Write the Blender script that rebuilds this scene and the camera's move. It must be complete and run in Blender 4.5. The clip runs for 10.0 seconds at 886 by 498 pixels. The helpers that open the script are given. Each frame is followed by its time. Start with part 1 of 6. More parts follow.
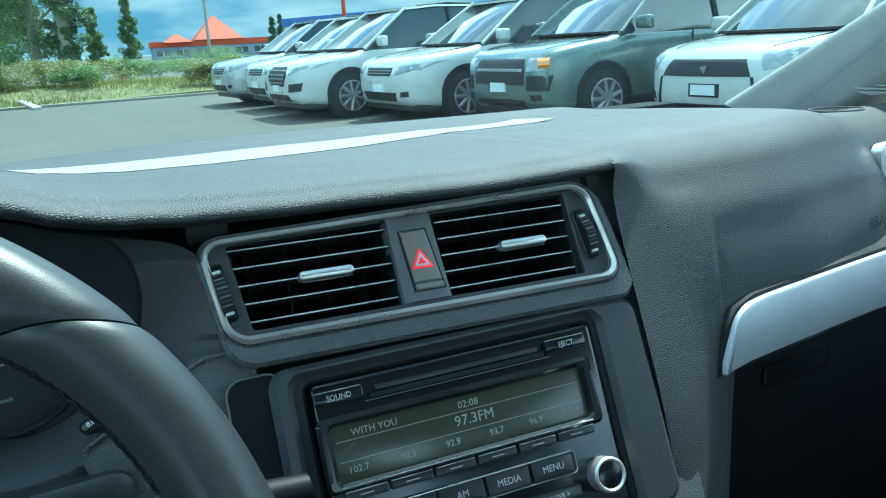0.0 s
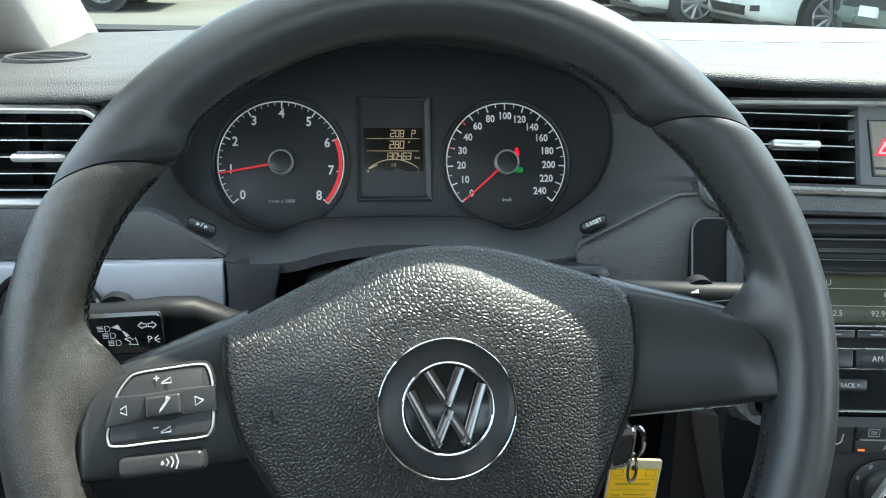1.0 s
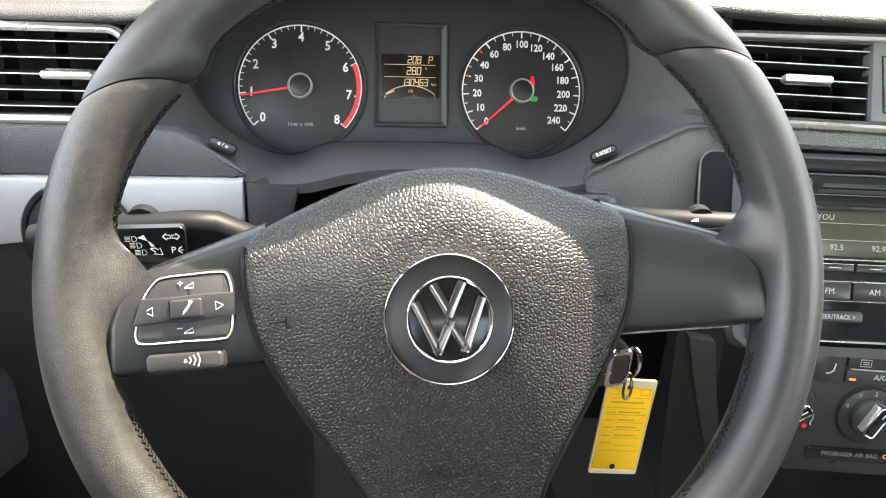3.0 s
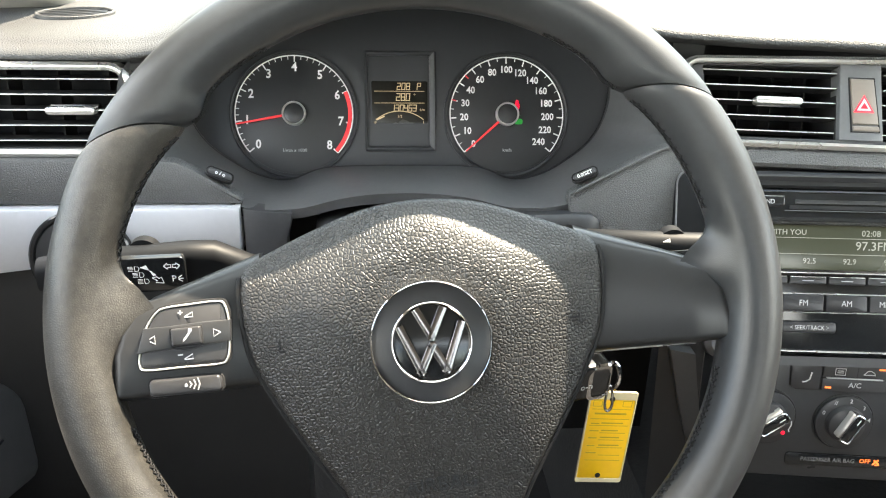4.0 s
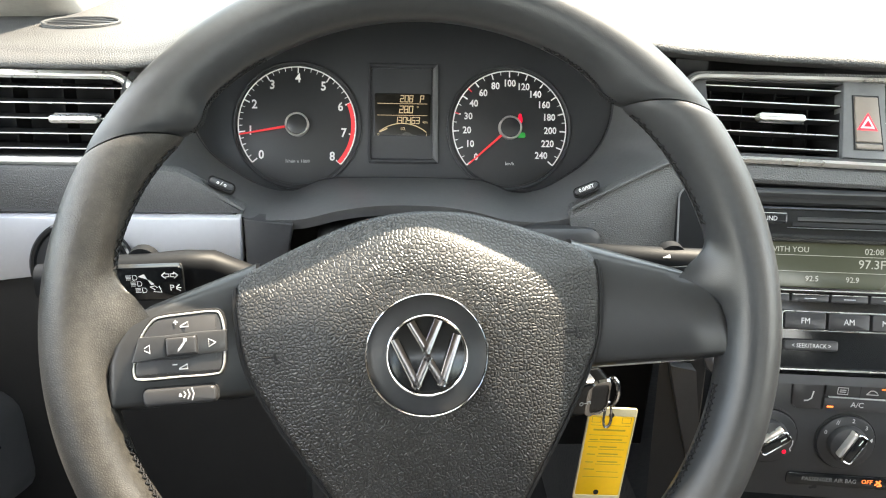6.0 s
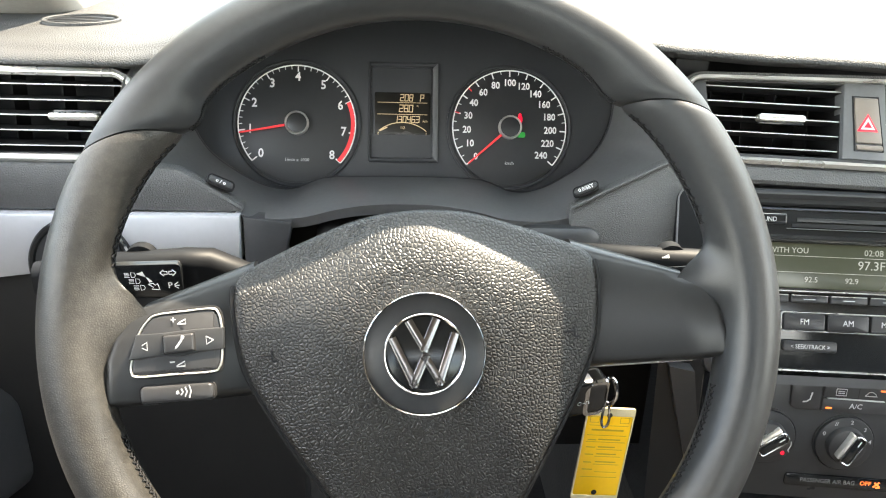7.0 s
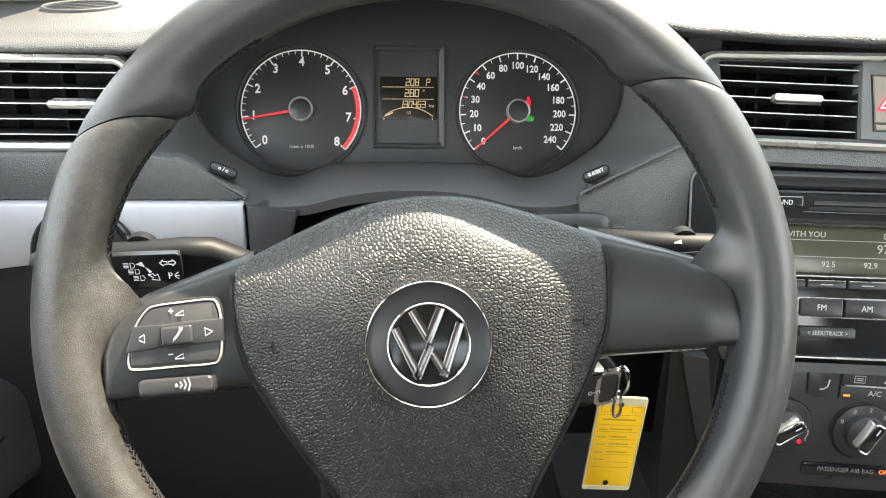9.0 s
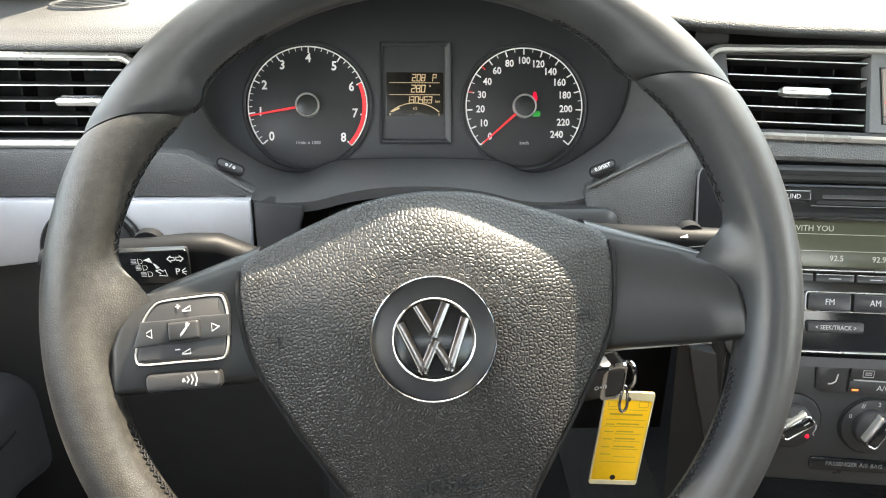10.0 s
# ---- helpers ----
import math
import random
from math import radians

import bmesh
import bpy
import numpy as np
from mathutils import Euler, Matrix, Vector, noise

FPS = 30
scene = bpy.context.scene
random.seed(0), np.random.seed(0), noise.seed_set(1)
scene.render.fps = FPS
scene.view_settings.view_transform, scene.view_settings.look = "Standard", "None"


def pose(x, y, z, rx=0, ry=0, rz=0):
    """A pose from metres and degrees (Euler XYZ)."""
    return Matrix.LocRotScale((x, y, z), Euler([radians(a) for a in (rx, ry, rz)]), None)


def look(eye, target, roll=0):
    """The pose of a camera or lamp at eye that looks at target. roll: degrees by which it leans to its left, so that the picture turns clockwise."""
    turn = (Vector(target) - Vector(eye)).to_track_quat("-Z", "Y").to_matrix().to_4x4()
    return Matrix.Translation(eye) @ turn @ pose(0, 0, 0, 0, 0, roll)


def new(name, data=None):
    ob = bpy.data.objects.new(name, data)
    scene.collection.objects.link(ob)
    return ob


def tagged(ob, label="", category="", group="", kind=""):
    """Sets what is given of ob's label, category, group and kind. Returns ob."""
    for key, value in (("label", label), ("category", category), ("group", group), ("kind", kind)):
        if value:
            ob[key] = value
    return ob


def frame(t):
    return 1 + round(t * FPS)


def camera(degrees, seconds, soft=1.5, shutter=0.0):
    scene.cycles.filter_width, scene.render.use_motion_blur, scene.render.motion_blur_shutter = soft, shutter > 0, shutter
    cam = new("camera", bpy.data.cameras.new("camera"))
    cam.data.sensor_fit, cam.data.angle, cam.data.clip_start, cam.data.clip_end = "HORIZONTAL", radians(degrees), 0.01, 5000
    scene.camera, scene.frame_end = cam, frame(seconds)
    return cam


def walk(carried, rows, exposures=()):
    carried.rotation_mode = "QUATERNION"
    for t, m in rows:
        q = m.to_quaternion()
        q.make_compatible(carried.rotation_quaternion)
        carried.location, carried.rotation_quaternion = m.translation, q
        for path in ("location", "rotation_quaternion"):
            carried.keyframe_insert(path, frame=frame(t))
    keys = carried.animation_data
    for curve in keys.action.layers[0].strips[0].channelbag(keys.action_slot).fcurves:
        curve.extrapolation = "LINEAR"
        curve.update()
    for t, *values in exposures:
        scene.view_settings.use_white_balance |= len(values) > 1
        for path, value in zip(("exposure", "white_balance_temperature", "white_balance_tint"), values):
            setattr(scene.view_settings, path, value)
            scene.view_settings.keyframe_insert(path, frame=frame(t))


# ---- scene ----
cam = camera(58.6, 10.0, soft=1.1)
PATH = [
    (0, (0.124, -0.214, 1.078), (1.053, 1.481, 0.565), -3.1),
    (0.1, (0.098, -0.215, 1.079), (0.92, 1.533, 0.562), -2.6),
    (0.2, (0.07, -0.218, 1.078), (0.79, 1.573, 0.556), -1.8),
    (0.3, (0.042, -0.223, 1.08), (0.663, 1.601, 0.543), -1.1),
    (0.4, (0.019, -0.231, 1.081), (0.548, 1.615, 0.524), -0.4),
    (0.5, (0.001, -0.241, 1.081), (0.453, 1.618, 0.499), 0.3),
    (0.6, (-0.012, -0.252, 1.081), (0.373, 1.612, 0.468), 0.9),
    (0.7, (-0.02, -0.262, 1.078), (0.309, 1.602, 0.432), 1.3),
    (0.8, (-0.027, -0.274, 1.075), (0.256, 1.587, 0.399), 1.6),
    (1, (-0.037, -0.29, 1.07), (0.189, 1.558, 0.34), 1.8),
    (1.5, (-0.04, -0.311, 1.071), (0.148, 1.498, 0.238), 2.8),
    (2, (-0.035, -0.309, 1.069), (0.159, 1.474, 0.183), 3.5),
    (3.5, (-0.03, -0.317, 1.082), (0.132, 1.467, 0.192), 2.3),
    (4, (-0.024, -0.332, 1.094), (0.144, 1.46, 0.223), 1.7),
    (4.5, (-0.021, -0.331, 1.092), (0.15, 1.469, 0.238), 1.6),
    (5, (-0.021, -0.331, 1.093), (0.142, 1.474, 0.247), 1.7),
    (5.5, (-0.02, -0.331, 1.094), (0.135, 1.475, 0.251), 2.0),
    (7, (-0.018, -0.331, 1.093), (0.133, 1.476, 0.25), 2.5),
    (7.5, (-0.017, -0.329, 1.093), (0.129, 1.476, 0.244), 2.6),
    (8, (-0.017, -0.327, 1.091), (0.126, 1.475, 0.236), 2.6),
    (8.5, (-0.016, -0.328, 1.092), (0.121, 1.472, 0.231), 2.5),
    (9, (-0.013, -0.32, 1.088), (0.107, 1.475, 0.214), 1.6),
    (9.5, (-0.013, -0.317, 1.086), (0.089, 1.476, 0.206), 1.2),
    (10, (-0.011, -0.321, 1.088), (0.086, 1.471, 0.204), 1.1),
]
EXPOSURES = [(0.0, 1.60, 5150, -21), (0.6, 1.77, 5350, -21), (0.8, 2.10, 5950, -10), (1.0, 2.54, 6500, 0), (1.4, 3.10, 7300, 7), (2.2, 3.35, 7600, 9),
             (3.4, 3.42, 7800, 9), (4.2, 3.34, 7800, 9), (10.0, 3.34, 7800, 9)]
walk(cam, [(t, look(eye, target, roll)) for t, eye, target, roll in PATH], EXPOSURES)

# ---- world and sun ----
SUN_EL, SUN_AZ = 60.0, 58.0  # degrees above the ground, degrees to the right of straight ahead
world = bpy.data.worlds.new("sky")
scene.world = world
world.use_nodes = True
wn, wl = world.node_tree.nodes, world.node_tree.links
wn.clear()
sky = wn.new("ShaderNodeTexSky")
sky.sky_type, sky.sun_disc = "NISHITA", False
sky.sun_elevation, sky.sun_rotation = radians(SUN_EL), radians(SUN_AZ)
sky.air_density, sky.dust_density, sky.ozone_density, sky.altitude = 1.1, 1.0, 1.5, 0
wtc = wn.new("ShaderNodeTexCoord")
wmap = wn.new("ShaderNodeMapping")
wmap.inputs["Scale"].default_value, wmap.inputs["Location"].default_value = (1.0, 1.0, 4.0), (3.1, 1.7, 0.4)
cloud = wn.new("ShaderNodeTexNoise")
cloud.inputs["Scale"].default_value, cloud.inputs["Detail"].default_value, cloud.inputs["Roughness"].default_value = 2.2, 8.0, 0.6
cramp = wn.new("ShaderNodeValToRGB")
cramp.color_ramp.elements[0].position, cramp.color_ramp.elements[1].position = 0.44, 0.74
cmix = wn.new("ShaderNodeMix")
cmix.data_type = "RGBA"
cmix.inputs[7].default_value = (13.0, 13.6, 14.2, 1)
wbg, wout = wn.new("ShaderNodeBackground"), wn.new("ShaderNodeOutputWorld")
wbg.inputs["Strength"].default_value = 0.15
wl.new(wtc.outputs["Generated"], wmap.inputs["Vector"])
wl.new(wmap.outputs["Vector"], cloud.inputs["Vector"])
wl.new(cloud.outputs["Fac"], cramp.inputs["Fac"])
wl.new(cramp.outputs["Color"], cmix.inputs[0])
wl.new(sky.outputs["Color"], cmix.inputs[6])
wl.new(cmix.outputs[2], wbg.inputs["Color"])
wl.new(wbg.outputs["Background"], wout.inputs["Surface"])
sun_data = bpy.data.lights.new("sun", "SUN")
sun_data.energy, sun_data.angle, sun_data.color = 3.3, radians(0.6), (1.0, 0.94, 0.85)
sun = new("sun", sun_data)
sun_dir = Vector((math.sin(radians(SUN_AZ)) * math.cos(radians(SUN_EL)), math.cos(radians(SUN_AZ)) * math.cos(radians(SUN_EL)), math.sin(radians(SUN_EL))))
sun.matrix_world = look(sun_dir * 30, (0, 0, 0))


# ---- materials ----
def mat(name, color, rough=0.5, metal=0.0, vary=0.15, grain=0.0, cell=0.0025, depth=0.0003, wear=0.08, scale=1.0, coat=0.0, spec=0.5, emit=None, power=0.0, crease_shade=0.0, warp=1.1, soft=0.40, flat=0):
    """A surface with colour variation at two scales, roughness wear, and relief: grain 1 = leather cells, 2 = fine
    noise; shade between cells can be put into the colour.
    """
    m = bpy.data.materials.new(name)
    m.use_nodes = True
    n, l = m.node_tree.nodes, m.node_tree.links
    b = n["Principled BSDF"]
    tc = n.new("ShaderNodeTexCoord")
    big, fine = n.new("ShaderNodeTexNoise"), n.new("ShaderNodeTexNoise")
    big.inputs["Scale"].default_value, big.inputs["Detail"].default_value = 14 * scale, 5
    fine.inputs["Scale"].default_value, fine.inputs["Detail"].default_value = 260 * scale, 3
    for q in (big, fine):
        l.new(tc.outputs["Object"], q.inputs["Vector"])
    add = n.new("ShaderNodeMath")
    add.operation = "MULTIPLY_ADD"
    l.new(fine.outputs["Fac"], add.inputs[0])
    add.inputs[1].default_value = 0.45
    l.new(big.outputs["Fac"], add.inputs[2])
    ramp = n.new("ShaderNodeMapRange")
    ramp.inputs["From Min"].default_value, ramp.inputs["From Max"].default_value = 0.45, 1.0
    ramp.inputs["To Min"].default_value, ramp.inputs["To Max"].default_value = 1 - vary, 1 + vary
    l.new(add.outputs[0], ramp.inputs["Value"])
    mul = n.new("ShaderNodeVectorMath")
    mul.operation = "SCALE"
    mul.inputs[0].default_value = color
    l.new(ramp.outputs[0], mul.inputs["Scale"])
    l.new(mul.outputs[0], b.inputs["Base Color"])
    rr = n.new("ShaderNodeMapRange")
    rr.inputs["From Min"].default_value, rr.inputs["From Max"].default_value = 0.3, 0.7
    rr.inputs["To Min"].default_value, rr.inputs["To Max"].default_value = max(0.02, rough - wear), min(1.0, rough + wear)
    l.new(big.outputs["Fac"], rr.inputs["Value"])
    l.new(rr.outputs[0], b.inputs["Roughness"])
    b.inputs["Metallic"].default_value = metal
    b.inputs["Specular IOR Level"].default_value = spec
    b.inputs["Coat Weight"].default_value = coat
    b.inputs["Coat Roughness"].default_value = 0.05
    if grain:
        bump = n.new("ShaderNodeBump")
        bump.inputs["Strength"].default_value, bump.inputs["Distance"].default_value = 1.0, depth
        if grain == 1:
            bend = n.new("ShaderNodeVectorMath")
            bend.operation = "MULTIPLY_ADD"
            nz = n.new("ShaderNodeTexNoise")
            nz.inputs["Scale"].default_value = 0.35 / cell
            l.new(tc.outputs["Object"], nz.inputs["Vector"])
            l.new(nz.outputs["Color"], bend.inputs[0])
            bend.inputs[1].default_value = (cell * warp,) * 3
            l.new(tc.outputs["Object"], bend.inputs[2])
            v = n.new("ShaderNodeTexVoronoi")
            v.feature = "DISTANCE_TO_EDGE"
            v.inputs["Scale"].default_value = 1.0 / cell
            if flat:
                # one layer of cells that runs over upright and level faces alike
                v.voronoi_dimensions = "2D"
                parts, pair, lay = n.new("ShaderNodeSeparateXYZ"), n.new("ShaderNodeCombineXYZ"), n.new("ShaderNodeMath")
                l.new(bend.outputs[0], parts.inputs[0])
                l.new(parts.outputs["Y"], lay.inputs[0])
                if flat == 1:
                    l.new(parts.outputs["Z"], lay.inputs[1])
                l.new(parts.outputs["X"], pair.inputs["X"])
                l.new(lay.outputs[0], pair.inputs["Y"])
                l.new(pair.outputs[0], v.inputs["Vector"])
            else:
                l.new(bend.outputs[0], v.inputs["Vector"])
            sm = n.new("ShaderNodeMapRange")
            sm.interpolation_type = "SMOOTHSTEP"
            sm.inputs["From Max"].default_value = soft
            l.new(v.outputs["Distance"], sm.inputs["Value"])
            l.new(sm.outputs[0], bump.inputs["Height"])
            # shade in the grooves between cells, put into the base colour
            if crease_shade:
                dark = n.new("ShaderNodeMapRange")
                dark.inputs["To Min"].default_value = 1 - crease_shade
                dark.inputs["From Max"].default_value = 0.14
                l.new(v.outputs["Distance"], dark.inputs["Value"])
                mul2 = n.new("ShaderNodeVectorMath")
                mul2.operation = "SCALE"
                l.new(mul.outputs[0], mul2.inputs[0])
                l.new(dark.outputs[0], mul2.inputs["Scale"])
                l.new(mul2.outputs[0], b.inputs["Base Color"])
        else:
            nz = n.new("ShaderNodeTexNoise")
            nz.inputs["Scale"].default_value, nz.inputs["Detail"].default_value = 0.6 / cell, 3
            l.new(tc.outputs["Object"], nz.inputs["Vector"])
            l.new(nz.outputs["Fac"], bump.inputs["Height"])
        l.new(bump.outputs["Normal"], b.inputs["Normal"])
    if emit:
        b.inputs["Emission Color"].default_value = (*emit, 1)
        b.inputs["Emission Strength"].default_value = power
    return m


def glass(name, tint=(0.9, 0.95, 0.93), rough=0.0, ior=1.45):
    """A thin pane: mostly see-through, glossy at grazing angles."""
    m = bpy.data.materials.new(name)
    m.use_nodes = True
    n, l = m.node_tree.nodes, m.node_tree.links
    n.remove(n["Principled BSDF"])
    tr, gl, mx, fr = n.new("ShaderNodeBsdfTransparent"), n.new("ShaderNodeBsdfGlossy"), n.new("ShaderNodeMixShader"), n.new("ShaderNodeFresnel")
    tr.inputs["Color"].default_value = (*tint, 1)
    gl.inputs["Roughness"].default_value = rough
    fr.inputs["IOR"].default_value = ior
    l.new(fr.outputs[0], mx.inputs[0])
    l.new(tr.outputs[0], mx.inputs[1])
    l.new(gl.outputs[0], mx.inputs[2])
    l.new(mx.outputs[0], n["Material Output"].inputs["Surface"])
    return m


def leaf_mat(name, color, glow):
    """Thin leaves: lit from one side, they let a yellower light through to the other."""
    m = mat(name, color, 0.6, vary=0.45, scale=0.15)
    n, l = m.node_tree.nodes, m.node_tree.links
    tl, ad = n.new("ShaderNodeBsdfTranslucent"), n.new("ShaderNodeAddShader")
    tl.inputs["Color"].default_value = (*glow, 1)
    l.new(n["Principled BSDF"].outputs[0], ad.inputs[0])
    l.new(tl.outputs[0], ad.inputs[1])
    l.new(ad.outputs[0], n["Material Output"].inputs["Surface"])
    return m


M = {
    "airbag": mat("airbag_leather_grain", (0.029, 0.0282, 0.0272), 0.42, grain=1, cell=0.0021, depth=0.00030, crease_shade=0.75, warp=1.0, spec=0.5, soft=0.36, flat=2),
    "leather": mat("smooth_leather", (0.025, 0.0268, 0.029), 0.38, grain=1, cell=0.0009, depth=0.00002, wear=0.07, vary=0.25, spec=0.45),
    # left grip only: real wear, plus its sunlit warmth put into the colour
    "worn": mat("worn_sunlit_leather", (0.030, 0.028, 0.025), 0.42, grain=1, cell=0.0013, depth=0.00007, wear=0.14, vary=0.75, crease_shade=0.3),
    "thread": mat("black_thread", (0.016, 0.016, 0.017), 0.8, spec=0.2),
    "satin": mat("satin_black_plastic", (0.024, 0.025, 0.027), 0.34, grain=2, cell=0.0006, depth=0.00003),
    "gloss": mat("gloss_black_plastic", (0.010, 0.011, 0.012), 0.16, vary=0.1, wear=0.05),
    "black": mat("matt_black_plastic", (0.011, 0.011, 0.012), 0.65),
    "lever": mat("lever_plastic", (0.008, 0.0085, 0.0095), 0.5, wear=0.06, spec=0.14),
    "spoke": mat("spoke_plastic", (0.019, 0.0195, 0.0205), 0.36, grain=2, cell=0.0006, depth=0.00003),
    "void": mat("black_duct", (0.004, 0.004, 0.005), 0.8),
    "dash": mat("dash_pad_grain", (0.064, 0.065, 0.066), 0.54, grain=1, cell=0.0023, depth=0.00030, crease_shade=0.5, spec=0.34, flat=1),
    "panel": mat("grey_soft_panel", (0.092, 0.093, 0.094), 0.48, grain=1, cell=0.0021, depth=0.00026, crease_shade=0.35, warp=1.4, flat=1),
    "bezel": mat("cluster_bezel", (0.105, 0.107, 0.111), 0.48, grain=2, cell=0.0005, depth=0.00003),
    "stack": mat("console_plastic", (0.042, 0.043, 0.046), 0.42, grain=2, cell=0.0006, depth=0.00004),
    # raised to a bluish grey that stands in for veiling glare
    "hood": mat("hood_lining", (0.070, 0.074, 0.079), 0.65, grain=2, cell=0.0008, depth=0.00005),
    "button": mat("button_rubberised", (0.028, 0.028, 0.030), 0.4, wear=0.06),
    "chrome": mat("bright_chrome", (0.50, 0.49, 0.48), 0.08, 1.0, vary=0.04, wear=0.04),
    "badgemetal": mat("polished_badge_metal", (0.22, 0.203, 0.195), 0.16, 1.0, vary=0.05, wear=0.05),
    "satinchrome": mat("satin_chrome", (0.60, 0.59, 0.57), 0.30, 0.75, vary=0.06),
    "silver": mat("silver_paint_trim", (0.50, 0.51, 0.54), 0.36, 0.3, vary=0.05, grain=2, cell=0.0004, depth=0.00001),
    "face": mat("gauge_face", (0.022, 0.023, 0.025), 0.45, vary=0.1),
    "cluster": mat("cluster_plate", (0.034, 0.036, 0.040), 0.42, vary=0.1),
    # print with a faint glow added, on stalks and buttons as on the dials
    "white": mat("faint_glow_print", (0.66, 0.66, 0.66), 0.5, vary=0.03, emit=(0.9, 0.92, 1.0), power=0.025),
    "ink": mat("button_print", (0.50, 0.50, 0.50), 0.5, vary=0.05),
    "dimink": mat("dim_print", (0.20, 0.20, 0.20), 0.5, vary=0.05),
    "red": mat("gauge_red", (0.62, 0.03, 0.04), 0.5, emit=(1.0, 0.05, 0.06), power=0.05),
    "telltale_red": mat("lit_red", (0.7, 0.02, 0.03), 0.5, emit=(1.0, 0.0, 0.03), power=0.20),
    "telltale_green": mat("lit_green", (0.02, 0.22, 0.05), 0.5, emit=(0.02, 0.8, 0.12), power=0.035),
    "amber": mat("lit_amber", (0.55, 0.42, 0.26), 0.5, emit=(1.0, 0.74, 0.44), power=0.028),
    "orange": mat("lit_orange", (0.7, 0.15, 0.03), 0.5, emit=(1.0, 0.20, 0.05), power=0.22),
    "lcd": mat("segment_display", (0.016, 0.015, 0.013), 0.25, vary=0.05),
    "radiolcd": mat("radio_display", (0.034, 0.038, 0.028), 0.25, vary=0.05, emit=(0.38, 0.42, 0.24), power=0.008),
    "lcdink": mat("radio_display_text", (0.24, 0.24, 0.22), 0.5, emit=(0.9, 0.9, 0.82), power=0.022),
    "hazard": mat("hazard_button_grey", (0.20, 0.17, 0.145), 0.4, vary=0.05),
    "tag": mat("yellow_card", (0.88, 0.50, 0.012), 0.35, vary=0.06, coat=0.5),
    "tagink": mat("faded_card_print", (0.45, 0.30, 0.02), 0.5),
    "clearedge": mat("clear_sleeve_edge", (0.62, 0.54, 0.34), 0.2, coat=0.8),
    "pillar": mat("light_grey_fabric_trim", (0.34, 0.325, 0.30), 0.75, grain=2, cell=0.0012, depth=0.0001),
    "headliner": mat("headliner", (0.52, 0.515, 0.50), 0.9, grain=2, cell=0.002, depth=0.0001),
    "carpet": mat("dark_carpet", (0.012, 0.012, 0.013), 0.95, grain=2, cell=0.003, depth=0.001),
    # even pale tone of the band on the dash top
    "paper": mat("pale_band", (0.25, 0.255, 0.26), 0.6, vary=0.08),
    "cloth": mat("charcoal_seat_cloth", (0.045, 0.045, 0.047), 0.9, grain=2, cell=0.002, depth=0.0003),
    "glass": glass("windscreen_glass", (0.60, 0.665, 0.65), ior=1.13),
    "lens": glass("cluster_lens", (0.93, 0.94, 0.95)),
}


# ---- mesh helpers ----
def part(name, bm, material, parent, label="", smooth=40):
    me = bpy.data.meshes.new(name)
    bmesh.ops.recalc_face_normals(bm, faces=bm.faces[:])
    bm.to_mesh(me)
    bm.free()
    for p in me.polygons:
        p.use_smooth = True
    me.set_sharp_from_angle(angle=radians(smooth))
    me.materials.append(M[material] if isinstance(material, str) else material)
    ob = new(name, me)
    ob.parent = parent
    if label:
        ob["label"] = label
    return ob


def thing(name, m, label, category, group="", kind=""):
    ob = new(name)
    ob.empty_display_size = 0.05
    ob.matrix_world = m
    return tagged(ob, label, category, group, kind)


def basis(o, u, v):
    """A pose with its x along u, its y along v and its z out of that plane."""
    u, v = Vector(u).normalized(), Vector(v).normalized()
    n = u.cross(v).normalized()
    v = n.cross(u)
    return Matrix(((u.x, v.x, n.x, o[0]), (u.y, v.y, n.y, o[1]), (u.z, v.z, n.z, o[2]), (0, 0, 0, 1)))


def curve(pts, per=6, closed=True):
    """A smooth line through the points."""
    pts, out = [Vector(p) for p in pts], []
    n = len(pts)
    for i in range(n if closed else n - 1):
        g = (lambda k: pts[k % n]) if closed else (lambda k: pts[max(0, min(n - 1, k))])
        a, b, c, d = g(i - 1), g(i), g(i + 1), g(i + 2)
        for k in range(per):
            t = k / per
            out.append(0.5 * ((2 * b) + (c - a) * t + (2 * a - 5 * b + 4 * c - d) * t * t + (3 * b - a - 3 * c + d) * t ** 3))
    if not closed:
        out.append(pts[-1])
    return out


def mirror(half):
    """A closed outline from its right half, first and last point on the axis."""
    return list(half) + [(-p[0], *p[1:]) for p in reversed(half[1:-1])]


def rrect(cx, cy, w, h, r, k=5):
    """A rectangle with round corners, as 2D points."""
    out = []
    r = min(r, w / 2 - 1e-6, h / 2 - 1e-6)
    for sx, sy, a0 in ((1, 1, 0), (-1, 1, 90), (-1, -1, 180), (1, -1, 270)):
        for i in range(k + 1):
            a = radians(a0 + 90 * i / k)
            out.append((cx + sx * (w / 2 - r) + r * math.cos(a), cy + sy * (h / 2 - r) + r * math.sin(a)))
    return out


def circle(cx, cy, r, n=48):
    return [(cx + r * math.cos(2 * math.pi * i / n), cy + r * math.sin(2 * math.pi * i / n)) for i in range(n)]


def loft(rings, bm=None, caps=True, closed=True):
    """A skin over rings of equally many 3D points."""
    bm = bm or bmesh.new()
    vs = [[bm.verts.new(p) for p in r] for r in rings]
    n = len(vs[0])
    for a, b in zip(vs, vs[1:]):
        for i in range(n if closed else n - 1):
            j = (i + 1) % n
            bm.faces.new((a[i], a[j], b[j], b[i]))
    if caps and closed:
        for r in (vs[0], vs[-1]):
            try:
                bm.faces.new(r)
            except ValueError:
                pass
    return bm


